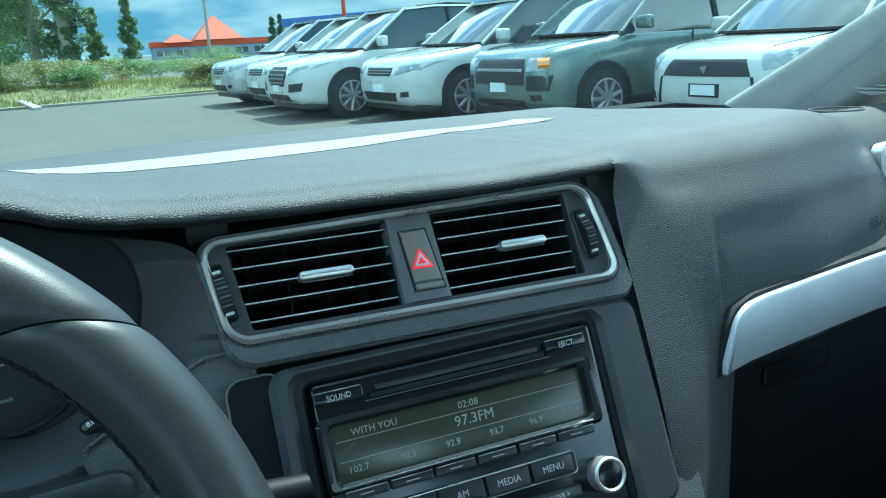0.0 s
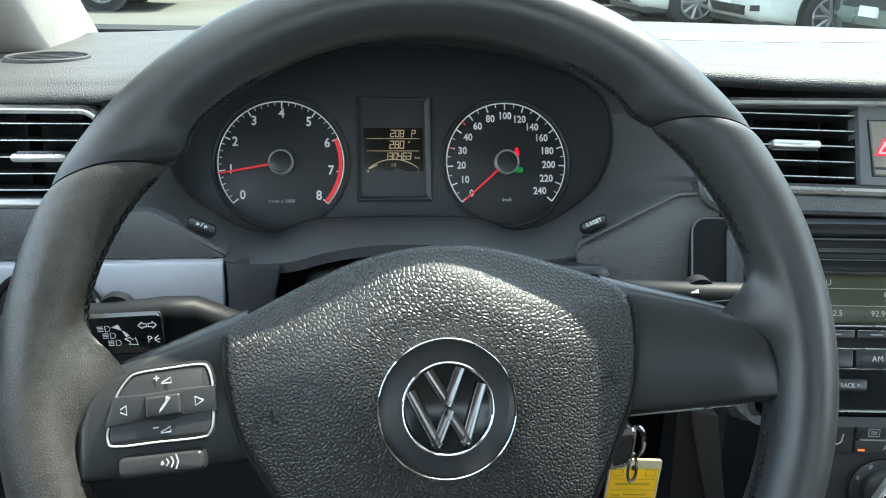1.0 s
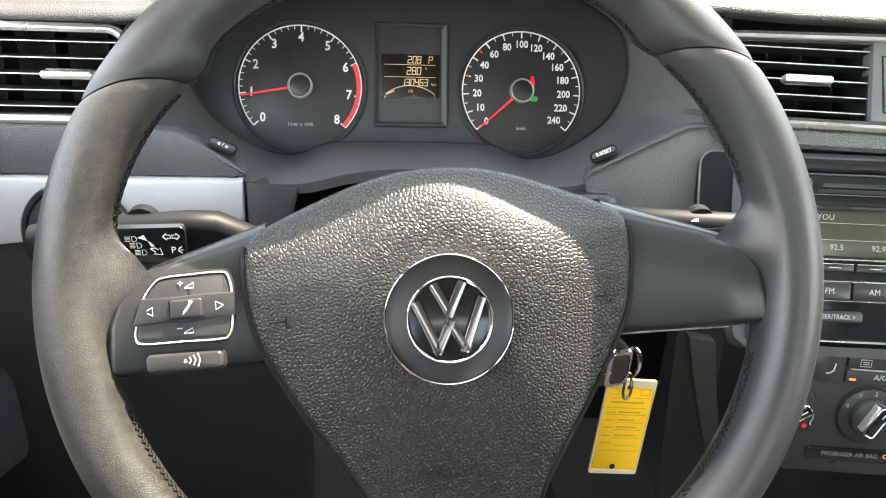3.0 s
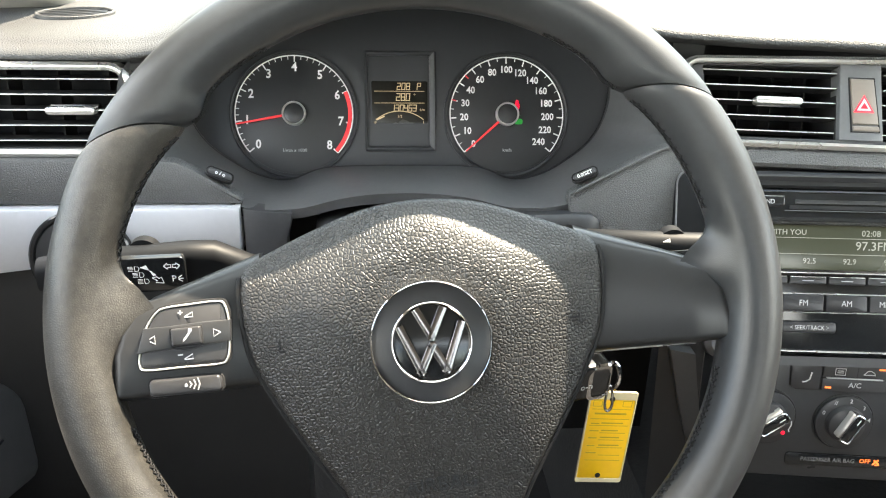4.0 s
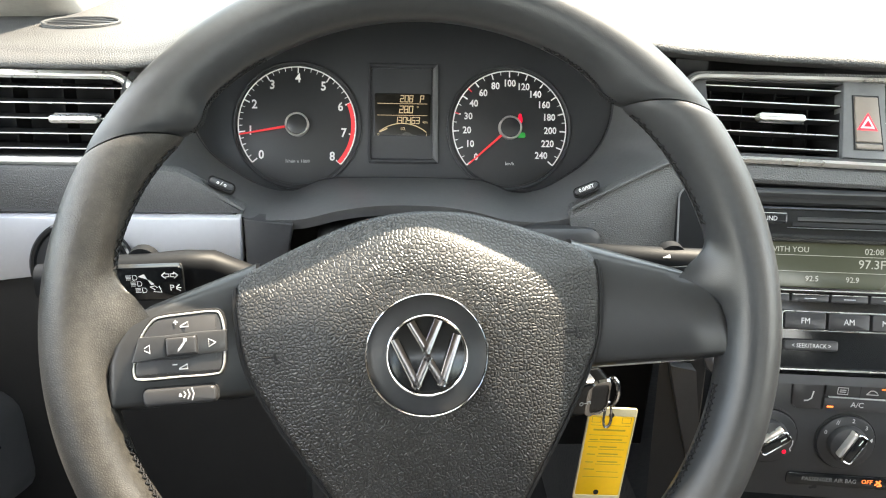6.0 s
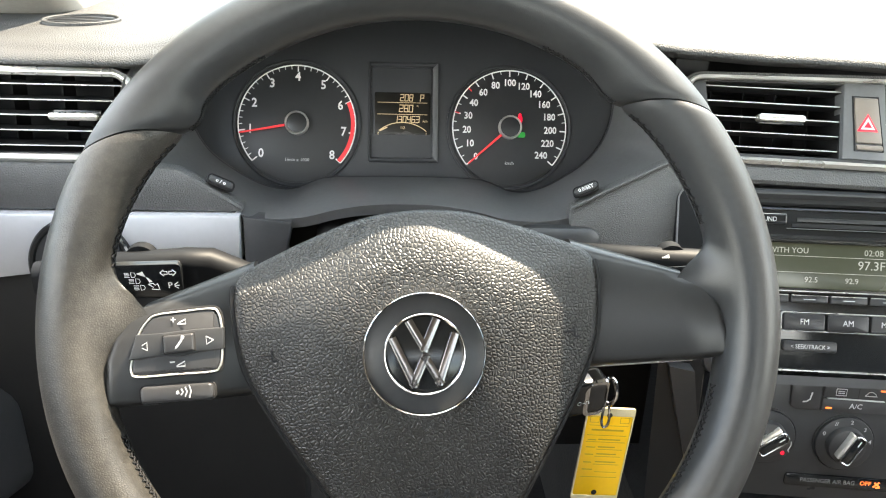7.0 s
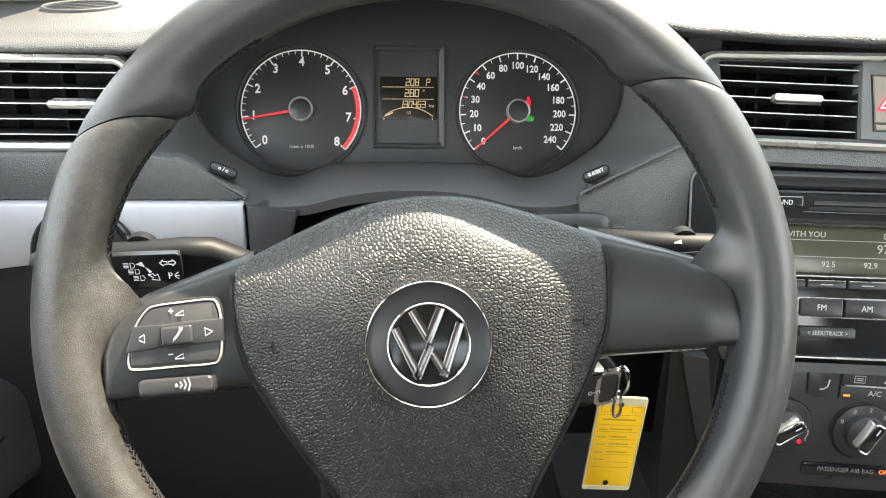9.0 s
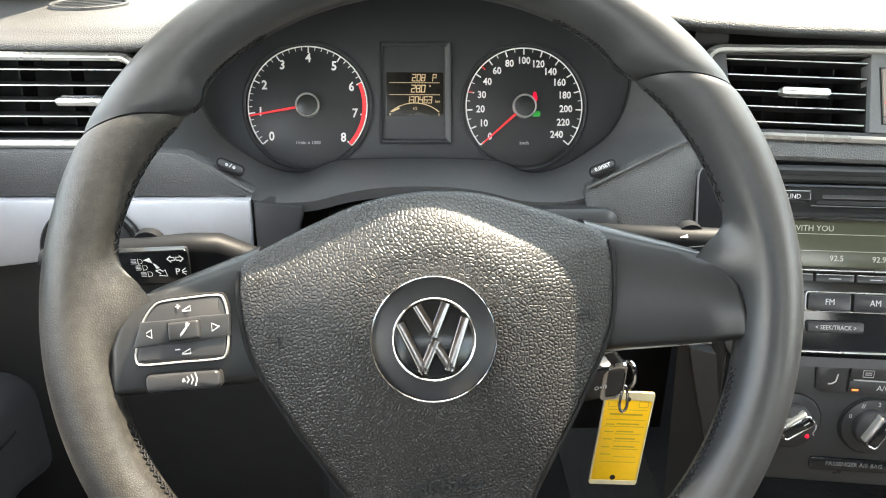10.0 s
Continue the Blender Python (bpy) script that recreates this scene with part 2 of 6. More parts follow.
def inset2(outline, d):
    """The outline moved inwards by d."""
    n, out = len(outline), []
    area = sum(outline[i][0] * outline[(i + 1) % n][1] - outline[(i + 1) % n][0] * outline[i][1] for i in range(n))
    s = 1 if area > 0 else -1
    for i in range(n):
        a, c = Vector(outline[i - 1][:2]), Vector(outline[(i + 1) % n][:2])
        t = (c - a)
        t = t.normalized() if t.length > 1e-9 else Vector((1, 0))
        out.append((outline[i][0] - s * t.y * d, outline[i][1] + s * t.x * d))
    return out


def plate(outline, z0, z1, bevel=0.001, bm=None):
    """A slab with a rounded front edge; the front is at z1."""
    b = min(bevel, abs(z1 - z0) * 0.9)
    mid = inset2(outline, b * 0.3)
    top = inset2(outline, b)
    return loft([[(x, y, z0) for x, y, *_ in outline], [(x, y, z1 - b) for x, y, *_ in outline], [(x, y, z1 - b * 0.3) for x, y in mid], [(x, y, z1) for x, y in top]], bm)


def frame_ring(outer, inner, z0, z1, bevel=0.001, bm=None):
    """A flat frame between two outlines of equally many points, with rounded front edges."""
    bm = bm or bmesh.new()
    o2, i2 = inset2(outer, bevel), inset2(inner, -bevel)
    rings = [[(x, y, z0) for x, y in outer], [(x, y, z1 - bevel) for x, y in outer], [(x, y, z1) for x, y in o2], [(x, y, z1) for x, y in i2],
             [(x, y, z1 - bevel) for x, y in inner], [(x, y, z0) for x, y in inner]]
    return loft(rings + [rings[0]], bm, caps=False)


def tube(pts, r, n=10, closed=False, bm=None, flat=1.0):
    """A round bar along a line of points; r may be one radius or one for each point."""
    pts = [Vector(p) for p in pts]
    rings = []
    k = len(pts)
    up = Vector((0.13, 0.31, 0.94))
    for i, p in enumerate(pts):
        a = pts[i - 1] if (i or closed) else pts[i]
        b = pts[(i + 1) % k] if (i < k - 1 or closed) else pts[i]
        t = (b - a).normalized()
        s = t.cross(up).normalized()
        w = s.cross(t)
        ri = r[i] if isinstance(r, (list, tuple)) else r
        rings.append([p + ri * (math.cos(2 * math.pi * j / n) * s + flat * math.sin(2 * math.pi * j / n) * w) for j in range(n)])
    if closed:
        rings.append(rings[0])
    return loft(rings, bm, caps=not closed)


def box(x0, x1, y0, y1, z0, z1, bevel=0.0, bm=None, seg=2):
    b2 = bmesh.new()
    bmesh.ops.create_cube(b2, size=1)
    for v in b2.verts:
        v.co = Vector(((x0 + x1) / 2 + v.co.x * (x1 - x0), (y0 + y1) / 2 + v.co.y * (y1 - y0), (z0 + z1) / 2 + v.co.z * (z1 - z0)))
    if bevel:
        bmesh.ops.bevel(b2, geom=b2.edges[:], offset=bevel, segments=seg, affect="EDGES", profile=0.6)
    if bm is None:
        return b2
    join(bm, b2)
    return bm


def join(bm, other, m=None):
    """Adds another bmesh, moved by m, and frees it."""
    vmap = {v: bm.verts.new((m @ v.co) if m else v.co) for v in other.verts}
    for f in other.faces:
        try:
            bm.faces.new([vmap[v] for v in f.verts])
        except ValueError:
            pass
    other.free()
    return bm


def sheet(fn, nu, nv, thick, bm=None):
    """A panel: fn(s, t) gives a 3D point for s and t in 0..1; thick is the offset (a vector) of its back."""
    bm = bm or bmesh.new()
    th = Vector(thick)
    F = [[Vector(fn(i / nu, j / nv)) for j in range(nv + 1)] for i in range(nu + 1)]
    a = [[bm.verts.new(p) for p in row] for row in F]
    b = [[bm.verts.new(p + th) for p in row] for row in F]
    for i in range(nu):
        for j in range(nv):
            bm.faces.new((a[i][j], a[i + 1][j], a[i + 1][j + 1], a[i][j + 1]))
            bm.faces.new((b[i][j + 1], b[i + 1][j + 1], b[i + 1][j], b[i][j]))
    for i in range(nu):
        bm.faces.new((a[i][0], b[i][0], b[i + 1][0], a[i + 1][0]))
        bm.faces.new((a[i + 1][nv], b[i + 1][nv], b[i][nv], a[i][nv]))
    for j in range(nv):
        bm.faces.new((a[0][j + 1], b[0][j + 1], b[0][j], a[0][j]))
        bm.faces.new((a[nu][j], b[nu][j], b[nu][j + 1], a[nu][j + 1]))
    return bm


def words(body, size, material, parent, x, y, z, rot=0.0, shear=0.0, name="lettering", m=None, wide=1.0, bold=0.0):
    """Raised lettering, centred at x, y and lying in the parent's own plane at height z."""
    cu = bpy.data.curves.new(name, "FONT")
    cu.body, cu.size, cu.align_x, cu.align_y, cu.shear, cu.resolution_u = body, size, "CENTER", "CENTER", shear, 2
    cu.extrude, cu.offset = 0.00008, bold * size
    ob = bpy.data.objects.new(name, cu)
    me = bpy.data.meshes.new_from_object(ob)
    bpy.data.objects.remove(ob)
    bpy.data.curves.remove(cu)
    me.name = name
    me.transform((m or Matrix()) @ pose(x, y, z, 0, 0, rot) @ Matrix.Diagonal((wide, 1, 1, 1)))
    me.materials.clear()
    me.materials.append(M[material])
    out = new(name, me)
    out.parent = parent
    return out


def strokes(lines, r, material, parent, z, name="symbol", label="", m=None, flat=0.3):
    """A drawn symbol: polylines as thin raised bars at height z."""
    bm = bmesh.new()
    for ln in lines:
        tube([(x, y, z) for x, y in ln], r, 6, bm=bm)
    for v in bm.verts:
        v.co.z = z + (v.co.z - z) * flat
    if m:
        bm.transform(m)
    return part(name, bm, material, parent, label)


def smooth01(x):
    x = max(0.0, min(1.0, x))
    return x * x * (3 - 2 * x)


def interp(x, table):
    for (a, p), (b, q) in zip(table, table[1:]):
        if x <= b:
            k = max(0.0, (x - a) / (b - a))
            return p + (q - p) * smooth01(k) * 0.5 + (q - p) * k * 0.5
    return table[-1][1]

# ---- frames of the car's cockpit ----
TILT_W, TURN_W, TILT_G = radians(25.3), 4.6, radians(25.0)
FW = basis((0.003, 0, 0.881), (1, 0, 0), (0, math.sin(TILT_W), math.cos(TILT_W))) @ pose(0, 0, 0, 0, 0, TURN_W)
FG = basis((0, 0.377, 0.8875), (1, 0, 0), (0, math.sin(TILT_G), math.cos(TILT_G)))
FS = basis((0.372, 0.2508, 0.934), (0.9911, -0.1330, 0), (0.0543, 0.4048, 0.9128))
FR = FS @ Matrix.Translation((0, -0.13, 0)) @ pose(0, 0, 0, 0, 0, 1.2) @ Matrix.Translation((0, 0.13, 0))
FH = basis((0.3617, 0.1739, 0.7606), (0.9911, -0.1330, 0), (0.0254, 0.1891, 0.9816))

# ---- dashboard ----
LIP = [(-0.40, 0.950), (-0.30, 0.955), (-0.205, 0.9575), (-0.178, 0.962), (-0.150, 0.979), (-0.12, 0.998), (-0.066, 1.016), (0.0, 1.024), (0.066, 1.017), (0.092, 1.010),
       (0.118, 1.001), (0.147, 0.989), (0.178, 0.982), (0.213, 0.9775), (0.288, 0.9745), (0.42, 0.973), (0.500, 0.976)]
LIP_Y = [(-0.40, 0.290), (-0.2, 0.272), (-0.1, 0.245), (0.0, 0.238), (0.1, 0.248), (0.2, 0.268), (0.30, 0.262), (0.42, 0.246), (0.50, 0.235), (0.72, 0.242), (0.85, 0.268), (0.95, 0.303), (1.1, 0.330)]
FAR_Y = [(-0.42, 0.52), (-0.3, 0.64), (-0.1, 0.735), (0.37, 0.80), (0.84, 0.735), (1.04, 0.64), (1.16, 0.52)]


EDGE_Y = [(0.58, 0.128), (0.70, 0.147), (0.76, 0.160), (0.80, 0.175), (0.88, 0.206), (0.93, 0.223), (0.955, 0.232)]
FACE_Y = [(0.58, -0.045), (0.80, -0.040), (0.88, -0.027), (0.92, -0.015), (0.955, -0.003)]


def pad_profile(x, face=None):
    """The dash pad's section at x: from its lower front edge over the lip to its far edge under the windscreen."""
    yf = interp(x, FAR_Y)
    face = x > 0.50 if face is None else face
    if not face:
        y0, z0 = interp(x, LIP_Y), interp(x, LIP)
        low = [(y0 + 0.040, z0 - 0.004), (y0 + 0.030, z0 - 0.004), (y0 + 0.020, z0 - 0.004), (y0 + 0.012, z0 - 0.003), (y0 + 0.001, z0 + 0.001)]
    else:
        y0, z0 = interp(x, LIP_Y), 0.976
        e = 1 - smooth01((x - 0.50) / 0.13)
        zb = 0.58 + 0.225 * smooth01((x - 0.600) / 0.018)
        low = []
        for k in (0.0, 0.3, 0.6, 0.85, 1.0):
            z = zb + (0.955 - 0.020 * smooth01((x - 0.495) / 0.08) - zb) * k
            near = interp(z, EDGE_Y)
            far = y0 + interp(z, FACE_Y)
            low.append((near * e + far * (1 - e), z))
    left = max(smooth01((-0.16 - x) / 0.05), smooth01((x - 0.88) / 0.06))
    rise = 0.012 + -0.001 * smooth01((-0.16 - x) / 0.05) + 0.004 * smooth01((x - 0.5) / 0.04)
    soft = 0.004 * smooth01((x - 0.5) / 0.05)
    pts = low + [(y0 - 0.004 + soft, z0 + 0.3 * rise), (y0 - 0.002 + soft, z0 + 0.7 * rise), (y0 + 0.008 + soft, z0 + rise), (y0 + 0.03, z0 + rise + 0.004)]
    r = smooth01((x - 0.495) / 0.08) if face else 0.0
    if r > 0:
        pts = pts[:5] + [(a[0] + (b[0] - a[0]) * r, a[1] + (b[1] - a[1]) * r) for a, b in zip(pts[5:], ((y0 + 0.003, 0.955), (y0 + 0.014, 0.971), (y0 + 0.033, 0.983), (y0 + 0.062, 0.990)))]
    yk, zt = pts[-1]
    zr = 0.972 - 0.008 * left
    for k in (0.2, 0.4, 0.6, 0.8, 1.0):
        y = yk + (yf - yk) * k
        pts.append((y, zt + (zr - zt) * smooth01(k * 0.9 + 0.1) + (0.002 - 0.001 * left) * math.sin(k * math.pi)))
    pts.append((yf + 0.03, 0.94))
    e = 1 - smooth01((x - 0.50) / 0.13) if face else 0.0
    pts = [(y, z - 0.020 * smooth01((x - 0.82) / 0.16) * smooth01((z - 0.90) / 0.05)) for y, z in pts]
    return [(x + e * 0.0165 * smooth01((0.992 - z) / 0.012), y, z) for y, z in pts]


def pad_top(x, y):
    """The dash pad's height at a place on its upper side."""
    prof = pad_profile(min(x, 0.49) if x < 0.5 else x)[-8:-1]
    for p, q in zip(prof, prof[1:]):
        if p[1] <= y <= q[1]:
            return p[2] + (q[2] - p[2]) * (y - p[1]) / (q[1] - p[1])
    return prof[-1][2]


dashboard = thing("dashboard", Matrix(), "dark grey grained soft-touch car dashboard", "dashboard")
xs = [-0.40 + i * 0.012 for i in range(75)] + [0.50, 0.508, 0.5175]
ends = pad_profile(0.5175, False)
ends = [(0.5235, y + 0.016 * smooth01((ends[9][1] + 0.03 - y) / 0.05), z - 0.006) for _, y, z in ends]
bm = loft([curve(pad_profile(x, False), 4, False) for x in xs] + [curve(ends, 4, False)], caps=False, closed=False)
xs = [0.5001, 0.508, 0.516, 0.526, 0.54, 0.555, 0.57, 0.585, 0.598, 0.602, 0.606, 0.610, 0.614, 0.618, 0.63] + [0.66 + i * 0.03 for i in range(17)]
loft([curve(pad_profile(x), 4, False) for x in xs], bm, caps=False, closed=False)
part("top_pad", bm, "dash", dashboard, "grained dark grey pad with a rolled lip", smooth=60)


# driver's side: backing, padded strip, silver strip, knee panel
part("backing_panel", box(-0.40, -0.215, 0.345, 0.355, 0.70, 0.965), "black", dashboard)
part("backing_panel", box(0.218, 0.245, 0.300, 0.312, 0.70, 0.975), "black", dashboard)
part("under_panel", box(-0.215, 0.218, 0.330, 0.340, 0.70, 0.835), "black", dashboard)
out = [(-0.41, 0.885), (-0.30, 0.8855), (-0.205, 0.8850), (-0.178, 0.883), (-0.157, 0.8715), (-0.129, 0.852), (-0.131, 0.8475), (-0.41, 0.8475)]
MY = Matrix(((1, 0, 0, 0), (0, 0, -1, 0), (0, 1, 0, 0), (0, 0, 0, 1)))  # x, z drawn; depth towards the driver


def wall_plate(outline, y_back, y_front, bevel=0.002):
    bm = plate(outline, -y_back, -y_front, bevel)
    bm.transform(MY)
    return bm


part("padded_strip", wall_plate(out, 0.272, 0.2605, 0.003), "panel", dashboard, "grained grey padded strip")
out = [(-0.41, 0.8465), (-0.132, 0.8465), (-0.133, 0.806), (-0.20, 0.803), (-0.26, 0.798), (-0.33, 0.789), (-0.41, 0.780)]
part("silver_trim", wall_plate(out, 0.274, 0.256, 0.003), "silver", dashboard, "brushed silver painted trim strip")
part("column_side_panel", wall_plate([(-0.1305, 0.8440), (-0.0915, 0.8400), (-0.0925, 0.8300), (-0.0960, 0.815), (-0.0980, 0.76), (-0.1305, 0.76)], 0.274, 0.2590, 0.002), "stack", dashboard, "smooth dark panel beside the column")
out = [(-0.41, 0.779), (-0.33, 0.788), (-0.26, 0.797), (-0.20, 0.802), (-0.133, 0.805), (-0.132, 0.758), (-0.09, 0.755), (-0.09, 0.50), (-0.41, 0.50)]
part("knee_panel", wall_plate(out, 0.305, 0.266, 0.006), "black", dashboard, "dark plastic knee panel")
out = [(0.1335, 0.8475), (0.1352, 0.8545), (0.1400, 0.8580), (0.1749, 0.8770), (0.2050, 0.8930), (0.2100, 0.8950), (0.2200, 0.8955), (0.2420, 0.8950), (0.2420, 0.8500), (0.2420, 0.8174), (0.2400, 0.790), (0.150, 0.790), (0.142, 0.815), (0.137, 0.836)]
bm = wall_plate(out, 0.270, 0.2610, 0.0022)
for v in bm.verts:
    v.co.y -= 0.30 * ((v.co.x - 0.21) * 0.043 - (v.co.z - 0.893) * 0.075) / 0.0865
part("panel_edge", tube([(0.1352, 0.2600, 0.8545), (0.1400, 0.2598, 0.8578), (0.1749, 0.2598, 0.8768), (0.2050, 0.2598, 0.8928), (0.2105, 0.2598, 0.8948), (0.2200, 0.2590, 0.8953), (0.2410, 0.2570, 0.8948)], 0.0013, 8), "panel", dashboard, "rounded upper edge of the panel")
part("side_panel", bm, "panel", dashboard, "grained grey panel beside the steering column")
bm = sheet(lambda s, t: (0.2140 + 0.018 * s * (1 - 0.55 * t) + 0.042 * t + 0.008 * t * t, 0.1940 - 0.008 * s, 0.7450 - 0.155 * t), 6, 14, (0, 0.012, 0))
part("console_edge", bm, "stack", dashboard, "curved grey edge of the console by the footwell")
part("side_filler", wall_plate([(0.10, 0.79), (0.232, 0.79), (0.235, 0.60), (0.12, 0.60)], 0.305, 0.275, 0.004), "lever", dashboard)
# passenger's side: silver trim, glove box
out = [(-0.008, -0.0406), (0.0246, -0.0389), (0.2189, -0.0423), (0.5200, -0.0520), (0.5200, 0.0045), (0.3114, 0.0093), (0.1063, 0.0114), (0.0399, 0.0109), (0.0176, 0.0053), (0.006, -0.0075)]
bm = plate([(p.x, p.y) for p in curve([(*p, 0) for p in out], 3)], -0.05, 0.0, 0.003)
bm.transform(basis((0.603, 0.1925, 0.8485), (1, 0.1, 0), (0, 0.12, 1)))
bk = plate(inset2([(p.x, p.y) for p in curve([(*p, 0) for p in out], 1)], -0.004), -0.05, -0.005, 0.001)
bk.transform(basis((0.603, 0.1925, 0.8485), (1, 0.1, 0), (0, 0.12, 1)))
part("trim_gap", bk, "void", dashboard, "dark gap round the silver trim")
part("passenger_trim", bm, "silver", dashboard, "brushed silver painted trim strip on the passenger side")
part("glove_box_lid", wall_plate([(0.60, 0.792), (0.80, 0.806), (1.12, 0.815), (1.12, 0.55), (0.64, 0.55), (0.60, 0.60)], 0.300, 0.222, 0.008), "lever", dashboard, "dark glove box lid")
part("glove_box_handle", wall_plate(rrect(0.725, 0.771, 0.090, 0.022, 0.006), 0.23, 0.2185, 0.002), "gloss", dashboard, "recessed gloss black handle")
part("glove_box_lock", wall_plate(circle(0.6855, 0.7695, 0.0042, 20), 0.23, 0.2195, 0.0008), "satin", dashboard, "small dark lock barrel")
part("console_side", wall_plate([(0.512, 0.78), (0.60, 0.80), (0.62, 0.50), (0.50, 0.50)], 0.30, 0.250, 0.004), "black", dashboard)
# black letters paint the shade of a word embossed in the pad
words("AIRBAG", 0.016, "black", dashboard, 0, 0, 0.0, m=basis((0.866, 0.2440, 0.880), (1, 0.08, 0), (0, 0.28, 1)), shear=0.2)

# side window demister in the driver's end of the pad
def demister_vent(x, turn):
    demister = thing("demister_vent", basis((x, 0.400, pad_top(x, 0.400) + 0.0022), (0.93, 0.36 * turn, 0.0), (-0.36 * turn, 0.93, -0.01)), "oval black slatted demister grille set in the dash top", "air vent", "demister vents")
    oval = [(0.030 * math.cos(a), 0.026 * math.sin(a)) for a in [2 * math.pi * i / 40 for i in range(40)]]
    part("surround", frame_ring(inset2(oval, -0.0025), oval, -0.006, 0.0010, 0.0006), "dash", demister)
    part("duct", plate(oval, -0.02, -0.004, 0.0005), "void", demister)
    for k in range(5):
        y = -0.018 + 0.0090 * k
        w = 0.029 * math.sqrt(max(0.05, 1 - (y / 0.026) ** 2))
        part("slat", box(-w, w, y - 0.0012, y + 0.0012, -0.006, -0.0006, 0.0004), "satin", demister)


demister_vent(-0.283, 1)
demister_vent(1.017, -1)

# ---- instrument cluster ----
cluster = thing("instrument_cluster", FG, "black instrument cluster with two dials and amber display", "instrument cluster")
c_half = [(0, -0.0465), (0.03, -0.0467), (0.0715, -0.0488), (0.1005, -0.0592), (0.126, -0.0560), (0.1516, -0.0431), (0.176, -0.024), (0.191, 0.002), (0.195, 0.032),
          (0.186, 0.060), (0.152, 0.082), (0.095, 0.097), (0, 0.104)]
c_out = [(p.x, p.y) for p in curve([(*p, 0) for p in mirror(c_half)], 5)]
part("back_plate", plate(c_out, -0.01, 0.0, 0.001), "cluster", cluster)
front_half = [(0, 0.259, 0.857), (0.028, 0.260, 0.8555), (0.055, 0.261, 0.851), (0.090, 0.262, 0.8425), (0.134, 0.262, 0.8455), (0.172, 0.262, 0.868), (0.206, 0.263, 0.889),
              (0.216, 0.265, 0.915), (0.214, 0.268, 0.945), (0.198, 0.270, 0.966), (0.152, 0.268, 0.982), (0.092, 0.258, 1.004), (0, 0.252, 1.020)]
f_out = [FG.inverted() @ Vector((p.x, max(p.y, interp(p.x, LIP_Y) + 0.006) if p.z > 0.95 else p.y, min(p.z, interp(p.x, LIP) + 0.001))) for p in [q + Vector(((0.009 if q.z > 0.90 else 0.017) * smooth01((q.x - 0.165) / 0.045), 0, 0.003 * smooth01((q.x - 0.165) / 0.045) * (q.z < 0.95))) for q in curve(mirror(front_half), 5)]]
lowered = [v + (FG.to_3x3().inverted() @ Vector((0, 0.004, -0.010 if v.y < 0.02 else 0.0))) for v in f_out]
part("recess_wall", loft([[(x, y, 0.0) for x, y in c_out], [(x, y, 0.0035) for x, y in c_out], [(x, y, 0.0045) for x, y in inset2(c_out, -0.0008)]], caps=False), "cluster", cluster, "dark wall round the dials")
n_c = len(c_out)
right = [i for i in range(n_c // 2 + 1) if c_out[i][1] < 0.046]
ledge = [(n_c - i) % n_c for i in reversed(right[1:])] + right
hood = [i for i in range(right[-1], n_c - right[-1] + 1)]
for name_p, idx, mt, label in (("ledge", ledge, "bezel", "smooth dark grey ledge round the dials"), ("hood_lining", hood, "hood", "matt dark hood over the dials, veiling glare in its colour")):
    rings = []
    for k in (0.0, 0.03, 0.10, 0.25, 0.5, 0.75, 0.95, 1.0):
        rings.append([Vector((*inset2(c_out, -0.0008)[i], 0.0045)).lerp(f_out[i], k) + Vector((0, 0, 0.006 * math.sin(k * math.pi) + 0.0012 * math.sin(min(1.0, k / 0.10) * math.pi))) for i in idx])
    part(name_p, loft(rings + [[lowered[i] for i in idx]], caps=False, closed=False), mt, cluster, label, smooth=50)


def dial(name, cx, a0, a1, majors, minor, label):
    """One round gauge: face, silver rim, ticks, numbers."""
    d = part(name, plate(circle(cx, 0, 0.0538, 72), 0.0, 0.0018, 0.0004), "face", cluster, label)
    bm = tube([(cx + 0.0529 * math.cos(radians(a0 + (a1 - a0) * i / 90)), 0.0529 * math.sin(radians(a0 + (a1 - a0) * i / 90)), 0.0022) for i in range(91)], 0.00055, 8)
    part("scale_ring", bm, "white", d)
    bm = frame_ring(circle(cx, 0, 0.0585, 72), circle(cx, 0, 0.0555, 72), 0.0, 0.0035, 0.0012)
    part("dial_collar", bm, "cluster", d)
    n = len(majors) - 1
    for i in range(n * minor + 1):
        a = radians(a0 + (a1 - a0) * i / (n * minor))
        big = i % minor == 0
        r0 = 0.0472 if big else 0.0495
        wdt = 0.0011 if big else 0.0006
        bm = box(r0, 0.0528, -wdt / 2, wdt / 2, 0.0019, 0.0024)
        bm.transform(pose(cx, 0, 0, 0, 0, math.degrees(a)))
        part("tick", bm, "white", d)
    return d


def numbers(d, cx, a0, a1, labels, r, size):
    n = len(labels) - 1
    for i, s in enumerate(labels):
        a = radians(a0 + (a1 - a0) * i / n)
        rr = r - (0.0016 * (len(s) - 1) * abs(math.cos(a)))
        words(s, size, "white", d, cx + rr * math.cos(a), rr * math.sin(a), 0.0021, name="number", wide=0.90, bold=0.022)


def needle(d, cx, a, length):
    q = pose(cx, 0, 0, 0, 0, a)
    bm = plate([(0.006, 0.0011), (0.006, -0.0011), (length, -0.0006), (length, 0.0006)], 0.005, 0.0062, 0.0002)
    bm.transform(q)
    part("needle", bm, "red", d, "red pointer")
    part("needle_cap", plate(circle(cx, 0, 0.0092, 40), 0.002, 0.0085, 0.001), "satin", d)
    part("cap_ring", frame_ring(circle(cx, 0, 0.0108, 40), circle(cx, 0, 0.0091, 40), 0.002, 0.0088, 0.0006), "satinchrome", d, "satin chrome ring")


